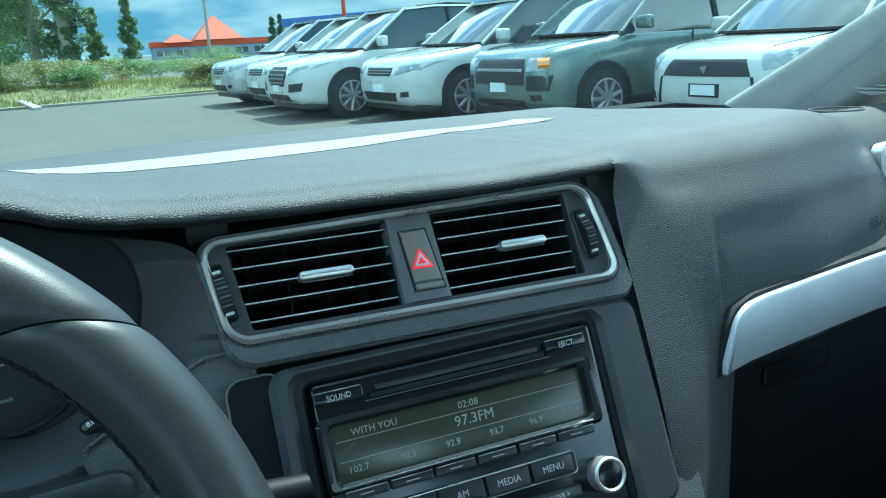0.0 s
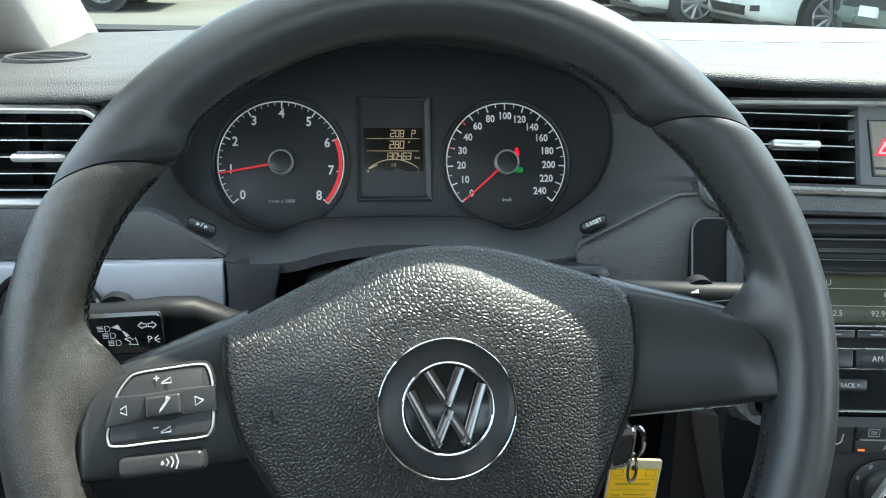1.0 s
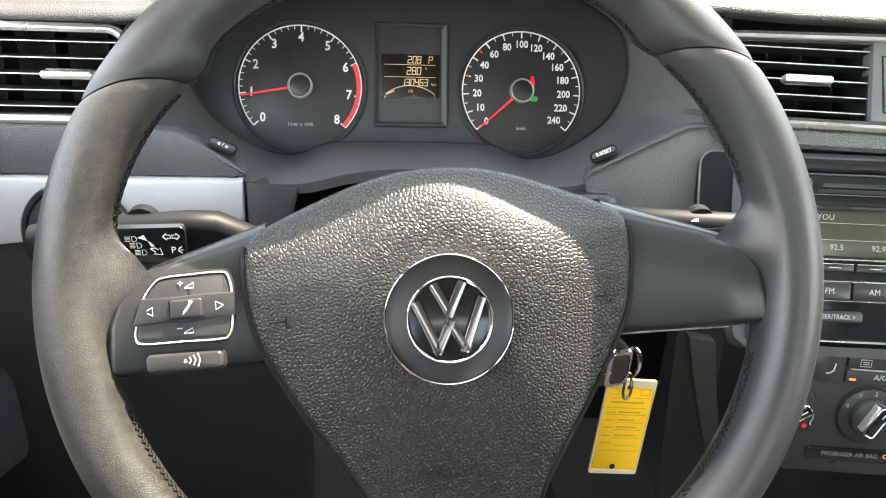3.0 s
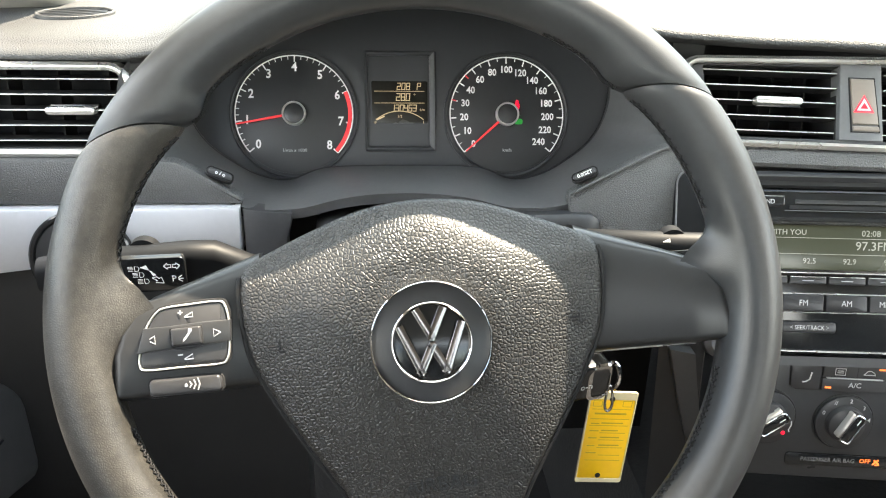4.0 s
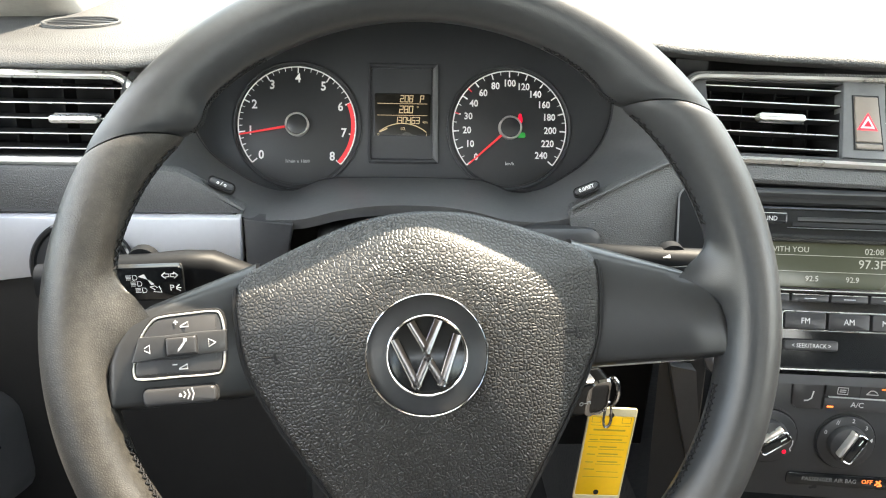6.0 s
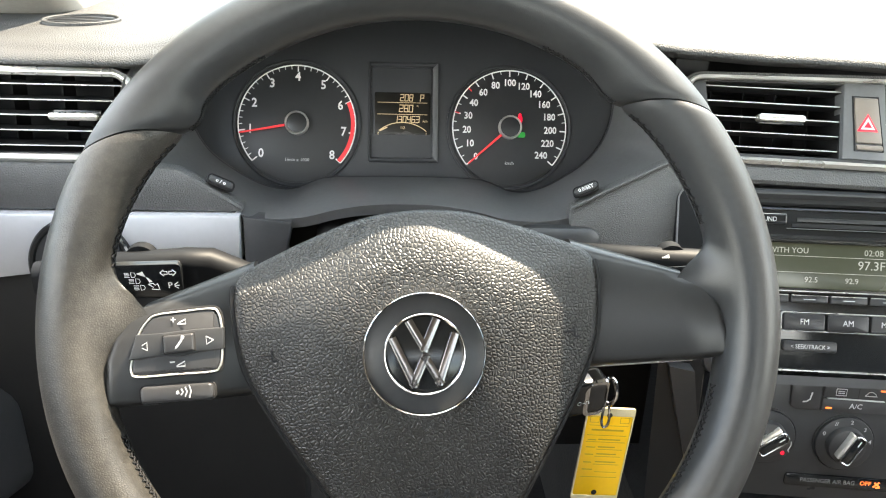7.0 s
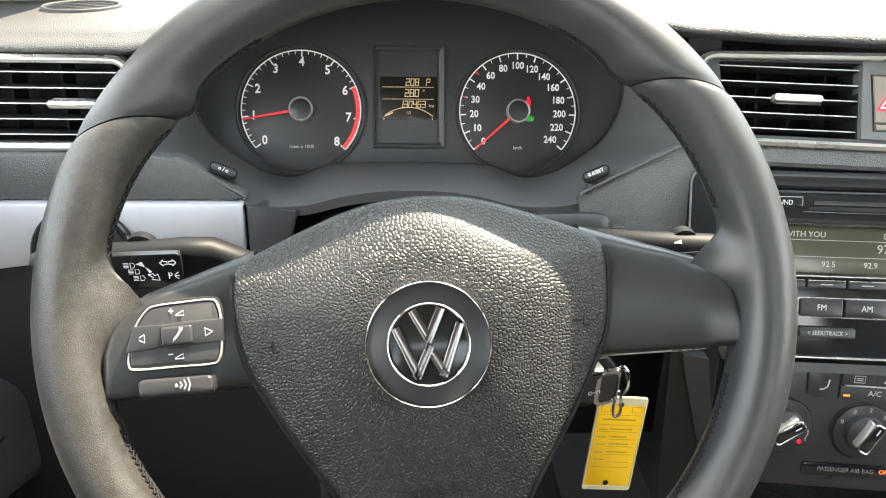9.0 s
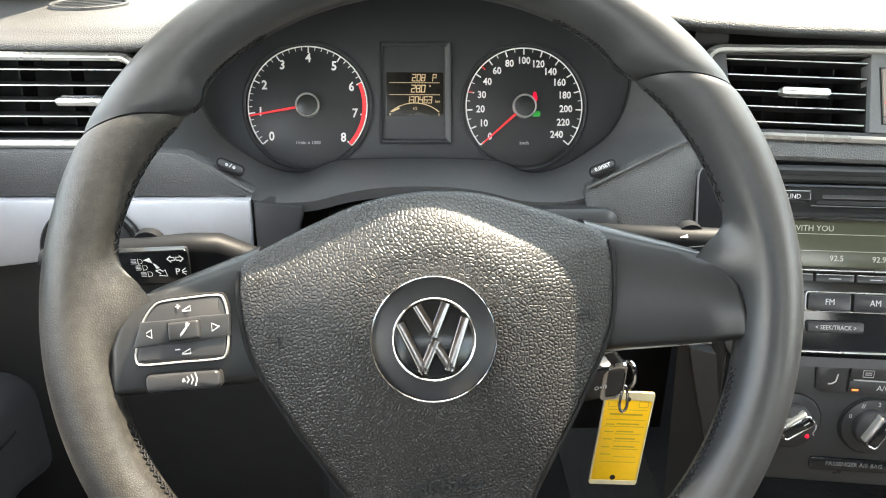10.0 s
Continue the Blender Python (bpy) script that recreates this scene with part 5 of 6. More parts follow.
ring = thing("key_ring", basis((0.1385, 0.1120, 0.7790), (0.75, -0.62, 0), (0, 0, 1)), "oval chrome key ring hooked through the key", "key ring")
part("hoop", tube([(0.0052 * math.cos(2 * math.pi * i / 28), 0.0105 * math.sin(2 * math.pi * i / 28), 0) for i in range(28)], 0.0017, 8, True), "chrome", ring)
part("link", tube([(0.0026 * math.cos(2 * math.pi * i / 24), -0.0200 + 0.0105 * math.sin(2 * math.pi * i / 24), 0.001 * math.sin(4 * math.pi * i / 24)) for i in range(24)], 0.0010, 8, True), "chrome", ring)
FT = basis((0.1465, 0.129, 0.7105), (0.994, 0.03, -0.09), (-0.035, 0.10, 0.99))
tag = thing("key_tag", FT, "yellow card key tag in a clear plastic sleeve", "key tag")
part("card", plate(rrect(0, -0.0015, 0.0345, 0.0685, 0.0015), -0.0006, 0.0006, 0.0003), "tag", tag, "yellow card")
part("sleeve_rim", frame_ring(rrect(0, 0, 0.0368, 0.0790, 0.002), rrect(0, -0.0015, 0.0345, 0.0685, 0.0015), -0.0008, 0.0009, 0.0003), "clearedge", tag, "clear plastic sleeve edge")
for y in (0.0335, -0.0330):
    part("eyelet", plate(circle(-0.001, y, 0.0021, 20), -0.001, 0.0011, 0.0001), "void", tag)
for y, x0, x1, h in ((0.0248, -0.0150, 0.0150, 0.00022), (0.0165, -0.0150, 0.0150, 0.00022), (0.0210, -0.0125, 0.0120, 0.0007), (0.0125, -0.0140, -0.0075, 0.0004), (0.0130, -0.0060, 0.0110, 0.0005), (0.0108, -0.0150, 0.0150, 0.00022),
                     (0.0062, -0.0140, -0.0070, 0.0004), (0.0066, -0.0050, 0.0080, 0.0005), (0.0045, -0.0060, 0.0140, 0.00022), (0.0000, -0.0140, -0.0075, 0.0004), (0.0006, -0.0050, 0.0100, 0.0005), (-0.0016, -0.0060, 0.0140, 0.00022),
                     (-0.0068, -0.0140, -0.0080, 0.0004), (-0.0062, -0.0050, 0.0110, 0.0005), (-0.0084, -0.0060, 0.0140, 0.00022), (-0.0130, -0.0140, -0.0060, 0.0004), (-0.0150, -0.0040, 0.0130, 0.00022), (-0.0195, -0.0140, 0.0140, 0.00022)):
    part("print_bar", box(x0, x1, y - h, y + h, 0.0006, 0.00075), "tagink", tag)
for sx in (-1, 1):
    part("print_box", frame_ring(rrect(sx * 0.0115, 0.0295, 0.0072, 0.0050, 0.0003, 1), rrect(sx * 0.0115, 0.0295, 0.0064, 0.0042, 0.0003, 1), 0.0006, 0.00075, 0.00005), "tagink", tag)

switch = thing("headlamp_switch", basis((-0.257, 0.248, 0.806), (1, 0, 0), (0, 0.15, 1)), "round black headlamp switch set in the silver trim", "light switch")
part("ring", frame_ring(circle(0, 0, 0.0400, 48), circle(0, 0, 0.0345, 48), -0.012, 0.002, 0.0015), "gloss", switch, "thin gloss black ring")
part("dial", plate(circle(0, 0, 0.0345, 48), -0.012, 0.001, 0.001), "black", switch)
part("knob", plate(circle(0.004, 0, 0.0200, 40), 0.0, 0.014, 0.003), "button", switch)
strokes([[(-0.0275, 0.003), (-0.0275, -0.003)], [(-0.0295, 0.002), (-0.0255, 0.002)], [(-0.0295, 0.0), (-0.0255, 0.0)], [(-0.0295, -0.002), (-0.0255, -0.002)], [(-0.0235, -0.003), (-0.0235, 0.003), (-0.0215, 0.002), (-0.0210, 0), (-0.0215, -0.002), (-0.0235, -0.003)]], 0.0004, "ink", switch, 0.0012, "foglamp_symbol")

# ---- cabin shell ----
# a pale band along the dash top, built as a thin sheet
roll = thing("pale_sheet", Matrix(), "long pale band lying along the dash top", "paper")


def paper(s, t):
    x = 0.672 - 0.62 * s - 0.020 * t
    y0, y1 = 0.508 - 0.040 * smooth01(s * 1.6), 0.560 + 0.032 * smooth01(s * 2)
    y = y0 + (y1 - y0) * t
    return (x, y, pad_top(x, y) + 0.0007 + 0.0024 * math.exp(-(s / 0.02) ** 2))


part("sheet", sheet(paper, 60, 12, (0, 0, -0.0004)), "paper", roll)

# the cabin's walls
cabin_l, cabin_r = -0.415, 1.155
for name_w, x0, x1 in (("wall_left", cabin_l - 0.08, cabin_l), ("wall_right", cabin_r, cabin_r + 0.08)):
    w = thing(name_w, Matrix(), "dark grey car door lining with a window opening", "door lining", kind="structure")
    part("lining", box(x0, x1, -1.5, 0.62, 0.22, 0.935, 0.02), "stack", w)
    part("door_pillar", box(x0, x1, -1.02, -0.90, 0.93, 1.38, 0.01), "pillar", w)
    part("roof_rail", box(x0, x1, -1.5, -0.06, 1.335, 1.42, 0.01), "pillar", w)
    part("rear_quarter", box(x0, x1, -1.62, -1.45, 0.22, 1.42, 0.01), "pillar", w)
door_edge = thing("door_armrest", Matrix(), "dark padded door armrest beside the driver", "armrest")
rings = []
for y, zc in ((0.27, 0.62), (0.22, 0.64), (0.12, 0.655), (-0.10, 0.66), (-0.6, 0.66)):
    rings.append([(cabin_l + 0.035 + a, y, zc + b) for a, b in rrect(0, 0, 0.085, 0.12, 0.03, 5)])
part("padding", loft(rings), "stack", door_edge)
part("seam", tube([(cabin_l + 0.035 + 0.042, y, zc + 0.012) for y, zc in ((0.22, 0.64), (0.12, 0.655), (-0.10, 0.66), (-0.6, 0.66))], 0.0016, 6), "thread", door_edge)
floor_ob = thing("floor", Matrix(), "dark carpeted car floor", "floor", kind="structure")
part("carpet", box(cabin_l, cabin_r, -1.6, 0.95, 0.20, 0.26), "carpet", floor_ob)
part("toe_board", box(cabin_l, cabin_r, 0.80, 0.86, 0.20, 0.95), "carpet", floor_ob)
part("tunnel", box(0.22, 0.52, -1.2, 0.80, 0.24, 0.56, 0.05), "carpet", floor_ob)
part("tunnel_cheek", sheet(lambda s, t: (0.205 + 0.035 * s + 0.02 * (1 - t), 0.205 - 0.01 * s, 0.50 + 0.29 * t), 4, 6, (0.01, 0.02, 0)), "black", floor_ob)
ceil_ob = thing("ceiling", Matrix(), "light grey car headliner", "ceiling", kind="structure")
part("headliner", sheet(lambda s, t: (cabin_l - 0.05 + (cabin_r - cabin_l + 0.1) * s, -1.65 + 1.50 * t, 1.39 + 0.035 * math.sin(math.pi * s) - 0.03 * t ** 3), 10, 10, (0, 0, 0.03)), "headliner", ceil_ob)
back = thing("wall_rear", Matrix(), "unseen charcoal seats and rear seat back added to set bounced light", "seat back", kind="structure")
part("seat_back", box(cabin_l, cabin_r, -1.66, -1.56, 0.22, 0.98, 0.02), "cloth", back)
# unseen front seats, added to set the light bounced onto wheel and dash
for sx in (0.0, 0.74):
    part("unseen_seat_cushion", box(sx - 0.26, sx + 0.26, -0.68, -0.12, 0.36, 0.54, 0.05), "cloth", back)
    part("unseen_seat_back", box(sx - 0.25, sx + 0.25, -0.84, -0.69, 0.45, 1.08, 0.05), "cloth", back)


def pillar(sx):
    base_x, top_x = (-0.372, -0.27) if sx < 0 else (1.207, 1.090)
    ob = thing("windscreen_pillar", Matrix(), "light grey fabric-covered windscreen pillar with a tweeter grille", "pillar", "windscreen pillars")
    rings = []
    for k in range(9):
        t = k / 8
        y, z, x = 0.62 - 0.78 * t, 0.935 + 0.435 * t, base_x + (top_x - base_x) * t
        w = 0.062 - 0.022 * t
        rings.append([(x + a * 0.85, y + b * 0.95, z + b * 0.2) for a, b in rrect(0, 0, 0.12, 2 * w * (1.5 - 0.5 * t), 0.03, 5)])
    body = part("trim", loft(rings), "pillar", ob, "light grey trim", smooth=60)
    g = basis((base_x - sx * 0.064, 0.435, 1.026 if sx > 0 else 1.052), (0.12 * sx, -sx, 0), (0, 0.10, 1))
    bm = tube([(0.049 * math.cos(2 * math.pi * i / 40), 0.049 * math.sin(2 * math.pi * i / 40), 0.0) for i in range(40)], 0.0012, 8, True)
    bm.transform(g)
    grille = part("tweeter_grille", bm, "pillar", body, "round ribbed tweeter grille")
    for k in range(21):
        v = -0.0460 + 0.0046 * k
        w = math.sqrt(0.048 ** 2 - v * v)
        bm = box(-w, w, v - 0.0014, v + 0.0014, -0.004, 0.0016, 0.0005)
        bm.transform(g)
        part("grille_rib", bm, "pillar", grille)


pillar(-1)
pillar(1)
screen = thing("windscreen", Matrix(), "clear raked car windscreen", "windscreen", kind="structure")
bm = bmesh.new()
rows = []
for k in range(9):
    t = k / 8
    row = []
    for i in range(21):
        s = i / 20
        x = cabin_l - 0.02 + (cabin_r - cabin_l + 0.04) * s
        yb = interp(x, FAR_Y) + 0.03
        yt = -0.16 - 0.07 * (2 * s - 1) ** 2
        xx = x + (0.37 - x) * 0.13 * t
        row.append((xx, yb + (yt - yb) * t, 0.945 + 0.425 * t + 0.03 * math.sin(math.pi * t)))
    rows.append(row)
loft(rows, bm, caps=False, closed=False)
pane = part("pane", bm, "glass", screen, smooth=80)
pane.visible_shadow = False
if pane.data.polygons[90].normal.y > 0:
    pane.data.flip_normals()

# right-hand end vent
end_vent = thing("side_air_vent", basis((1.012, 0.298, 0.910), (1, 0.15, 0), (0, 0.16, 1)), "black louvred vent in satin chrome beside the passenger's door", "air vent", "dash vents")
part("frame", frame_ring(rrect(0, 0, 0.150, 0.0715, 0.016, 8), rrect(0, 0, 0.138, 0.0595, 0.011, 8), -0.01, 0.004, 0.0025), "satinchrome", end_vent, "satin chrome frame")
louvre(end_vent, -0.066, 0.066, -0.029, 0.029, 5, 0.0)

# ---- outdoors: ground ----
E_MATS = {
    "asphalt": mat("sunlit_asphalt", (0.112, 0.104, 0.085), 0.9, grain=2, cell=0.02, depth=0.006, vary=0.22, scale=0.05),
    "grass": mat("dry_grass", (0.165, 0.155, 0.065), 0.95, grain=2, cell=0.05, depth=0.03, vary=0.45, scale=0.08),
    "leaf": leaf_mat("leaves", (0.085, 0.135, 0.050), (0.08, 0.12, 0.03)),
    "leaf2": leaf_mat("yellow_green_leaves", (0.12, 0.13, 0.040), (0.10, 0.10, 0.02)),
    "leaf3": leaf_mat("dark_leaves", (0.065, 0.110, 0.048), (0.06, 0.09, 0.03)),
    "bark": mat("bark", (0.26, 0.25, 0.20), 0.9, grain=2, cell=0.05, depth=0.02, scale=0.2),
    "kerb": mat("kerb_concrete", (0.40, 0.39, 0.36), 0.9, grain=2, cell=0.02, depth=0.003, scale=0.2),
    "carwhite": mat("white_car_paint", (0.50, 0.515, 0.50), 0.30, vary=0.03, coat=0.6, scale=0.2),
    "carsilver": mat("silver_car_paint", (0.42, 0.44, 0.45), 0.30, 0.4, vary=0.03, coat=0.6, scale=0.2),
    "cargreen": mat("grey_green_car_paint", (0.12, 0.165, 0.155), 0.28, 0.4, vary=0.03, coat=1.0, scale=0.2),
    "cargrey": mat("dark_grey_car_paint", (0.11, 0.105, 0.10), 0.28, 0.4, vary=0.03, coat=1.0, scale=0.2),
    "carglass": mat("car_window_glass", (0.035, 0.050, 0.052), 0.05, vary=0.05, coat=1.0),
    "trimblack": mat("car_black_trim", (0.015, 0.016, 0.017), 0.5, scale=0.2),
    "tyre": mat("tyre_rubber", (0.02, 0.02, 0.021), 0.8, scale=0.3),
    # shade behind the wheel spokes, put into a darker copy of the alloy
    "rim_shade": mat("shaded_alloy", (0.10, 0.10, 0.105), 0.45, 0.5, scale=0.3),
    "alloy": mat("alloy_wheel", (0.30, 0.30, 0.31), 0.4, 0.6, scale=0.3),
    "lamp": mat("headlamp_lens", (0.28, 0.31, 0.33), 0.12, coat=1.0, scale=0.3),
    "amberlens": mat("amber_lens", (0.75, 0.28, 0.05), 0.2, coat=1.0, scale=0.3),
    "redlens": mat("red_lens", (0.55, 0.03, 0.05), 0.2, coat=1.0, scale=0.3),
    "wall": mat("white_wall_panel", (0.62, 0.66, 0.68), 0.6, vary=0.05, scale=0.1),
    "orange_roof": mat("orange_roof_sheet", (0.42, 0.055, 0.010), 0.6, vary=0.12, scale=0.1),
    "bluefascia": mat("blue_fascia", (0.05, 0.12, 0.34), 0.5, vary=0.1, scale=0.1),
    "render": mat("grey_blue_wall", (0.22, 0.26, 0.33), 0.8, vary=0.15, scale=0.1),
    "cream": mat("cream_wall", (0.55, 0.50, 0.40), 0.8, vary=0.1, scale=0.1),
    "pole": mat("painted_pole", (0.30, 0.27, 0.25), 0.6, scale=0.1),
    "redsignal": mat("red_sign", (0.65, 0.05, 0.06), 0.5, scale=0.1),
    # the blue haze of distance is put into the hills' colour
    "hill": mat("hazed_hills", (0.16, 0.24, 0.32), 0.95, vary=0.2, scale=0.002),
}
M.update(E_MATS)
ground = thing("ground", Matrix(), "sunlit grey asphalt car park reaching the horizon", "ground", kind="structure")
bm = bmesh.new()
gx = [-900, -120, -40, -15, -8, -4, -2, 0, 2, 4, 6, 8, 10, 15, 40, 120, 900]
gy = [-900, -120, -40, -10, 0, 4, 8, 10, 12, 14, 16, 18, 20, 22, 40, 120, 900]
loft([[(x, y, 0) for x in gx] for y in gy], bm, caps=False, closed=False)
part("asphalt", bm, "asphalt", ground)


def blades(bm, n, x0, x1, y0, y1, h, seed):
    rnd = random.Random(seed)
    for _ in range(n):
        x, y = rnd.uniform(x0, x1), rnd.uniform(y0, y1)
        a, w, hh = rnd.uniform(0, math.pi), rnd.uniform(0.012, 0.03), h * rnd.uniform(0.5, 1.2)
        dx, dy = w * math.cos(a), w * math.sin(a)
        z = 0.04 + 0.28 * smooth01((y - 21.3 + 0.02 * x) / 5.5 * 1.6)
        lx, ly = rnd.uniform(-0.5, 0.5) * hh, rnd.uniform(-0.5, 0.5) * hh
        v = [bm.verts.new(p) for p in ((x - dx, y - dy, z), (x + dx, y + dy, z), (x + lx, y + ly, z + hh))]
        bm.faces.new(v)


verge = thing("grass_verge", Matrix(), "dry yellow-green grass verge along the edge of the car park", "grass", kind="stuff")
bm = sheet(lambda s, t: (-14 + 54 * s, 21.3 + 5.5 * t - 0.02 * (-14 + 54 * s), 0.06 + 0.28 * smooth01(t * 1.6) + 0.05 * math.sin(s * 40 + t * 7)), 40, 8, (0, 0, -0.3))
part("turf", bm, "grass", verge)
bm = bmesh.new()
blades(bm, 14000, -12, 14, 21.5, 26, 0.13, 3)
part("blades", bm, "leaf2", verge)
kerb = thing("kerb", Matrix(), "low weathered kerb at the edge of the verge", "kerb", kind="structure")
part("stones", box(-14, 40, 21.05, 21.25, 0, 0.06, 0.02), "bark", kerb)
k2 = thing("kerb_island", Matrix(), "pale concrete kerb of a planted island", "kerb", kind="structure")
for a, b in (((1.0, 20.2), (0.0, 30.0)), ((0.15, 20.8), (-0.45, 24.8))):
    d = Vector((b[0] - a[0], b[1] - a[1], 0)).normalized()
    n = Vector((-d.y, d.x, 0)) * 0.09
    bm = loft([[(a[0] + n.x, a[1] + n.y, z0), (a[0] - n.x, a[1] - n.y, z0), (b[0] - n.x, b[1] - n.y, z1), (b[0] + n.x, b[1] + n.y, z1)] for z0, z1 in ((0, 0), (0.06, 0.43))])
    part("stone", bm, "kerb", k2)


def clump(bm, c, r, n, leaf, rnd, squash=0.8):
    """Small leaves scattered through a rough ball."""
    for _ in range(n):
        d = Vector((rnd.gauss(0, 1), rnd.gauss(0, 1), rnd.gauss(0, 1))).normalized() * r * rnd.uniform(0.25, 1.0) ** 0.6
        p = Vector(c) + Vector((d.x, d.y, d.z * squash))
        a, b = rnd.uniform(0, 6.28), rnd.uniform(-1, 1)
        u = Vector((math.cos(a), math.sin(a), b * 0.6)).normalized() * leaf
        w = u.cross(Vector((rnd.uniform(-1, 1), rnd.uniform(-1, 1), 1))).normalized() * leaf * 0.6
        bm.faces.new([bm.verts.new(q) for q in (p - u, p + w, p + u, p - w)])


def tree(x, y, h, r, material, seed, slim=False, trunk=0.14):
    rnd = random.Random(seed)
    ob = thing("tree", pose(x, y, 0), "slim dark green tree beside the car park" if slim else "broad green leafy tree beside the car park", "tree", "trees")
    bm = tube([(0, 0, 0), (0.03 * h * 0.1, 0, h * 0.3), (-0.05, 0.05, h * 0.6), (0, 0, h * 0.92)], [trunk, trunk * 0.8, trunk * 0.5, trunk * 0.15], 8)
    limbs = 9
    heads = []
    for i in range(limbs):
        a, z0 = rnd.uniform(0, 6.28), h * rnd.uniform(0.25, 0.75)
        e = Vector((math.cos(a) * r * 0.7, math.sin(a) * r * 0.7, z0 + h * 0.14))
        tube([(0, 0, z0), e * 0.5 + Vector((0, 0, z0 * 0.5 + 0.1)), e], [trunk * 0.35, trunk * 0.22, trunk * 0.08], 5, bm=bm)
        heads.append(e)
    part("trunk", bm, "bark", ob)
    bm = bmesh.new()
    for i in range(110):
        t = rnd.uniform(0.14, 1.0)
        rr = r * (math.sin(math.pi * min(1, t * 0.9 + 0.08)) ** 0.6) * rnd.uniform(0.2, 1.0) * (1 if not slim else 0.9)
        if slim:
            rr = r * max(0.08, 1.02 - t) ** 0.65 * rnd.uniform(0.2, 1.0)
        a = rnd.uniform(0, 6.28)
        clump(bm, (rr * math.cos(a), rr * math.sin(a), h * t), r * rnd.uniform(0.16, 0.40) * (1.15 - 0.5 * t), 220, 0.055 if h < 9 else 0.08, rnd)
    part("crown", bm, material, ob)
    return ob


def shrub(x, y, r, h, material, seed, label):
    rnd = random.Random(seed)
    ob = thing("shrub", pose(x, y, 0), label, "shrub", "shrubs")
    bm = bmesh.new()
    for i in range(9):
        a, q = rnd.uniform(0, 6.28), r * rnd.uniform(0, 0.75)
        clump(bm, (q * math.cos(a), q * math.sin(a), 0.25 + h * rnd.uniform(0.25, 0.7)), r * rnd.uniform(0.3, 0.5), 380, 0.034, rnd, h / r * 0.7)
    for i in range(5):
        a = rnd.uniform(0, 6.28)
        tube([(0, 0, 0), (0.3 * r * math.cos(a), 0.3 * r * math.sin(a), h * 0.4)], [0.02, 0.008], 5, bm=bm)
    part("foliage", bm, material, ob)


tree(1.7, 31, 7.5, 1.75, "leaf", 1, trunk=0.2)
tree(2.6, 30, 8.0, 0.9, "leaf3", 2, trunk=0.26)
tree(0.2, 36, 6.0, 1.9, "leaf", 4, trunk=0.2)
tree(6.95, 60, 4.3, 0.85, "leaf", 5, True)
tree(9.2, 60, 5.1, 0.95, "leaf", 6, True)
tree(-0.9, 40, 3.4, 1.5, "leaf2", 8)
tree(-3.0, 60, 4.6, 2.0, "leaf", 9)
tree(45.2, 140, 6.6, 1.3, "leaf3", 12, True)
tree(47.0, 141, 6.9, 1.3, "leaf3", 13, True)
for i, (x, y, r, h, mt) in enumerate(((0.4, 24.2, 1.0, 0.9, "leaf2"), (1.6, 24.8, 1.1, 1.0, "leaf2"), (2.4, 24.0, 0.9, 0.8, "leaf"), (3.2, 26.5, 1.1, 0.9, "leaf2"), (4.2, 28.5, 1.0, 0.9, "leaf"),
                                       (5.8, 33.0, 1.2, 0.8, "leaf"), (8.0, 36.5, 1.4, 0.9, "leaf"), (10.4, 38.0, 1.5, 0.8, "leaf"), (5.6, 22.9, 0.8, 0.7, "leaf2"), (6.6, 23.1, 0.9, 0.8, "leaf2"), (12.8, 38.5, 1.4, 0.9, "leaf"), (-1.2, 25.5, 1.1, 0.9, "leaf"),
                                       (14.5, 60, 2.2, 1.4, "leaf"), (18.5, 75, 2.5, 1.6, "leaf"), (24.0, 90, 3.0, 1.8, "leaf"))):
    shrub(x, y, r, h, mt, 30 + i, "wispy yellow-green shrub on the verge" if mt == "leaf2" else "clipped green shrub on the verge")


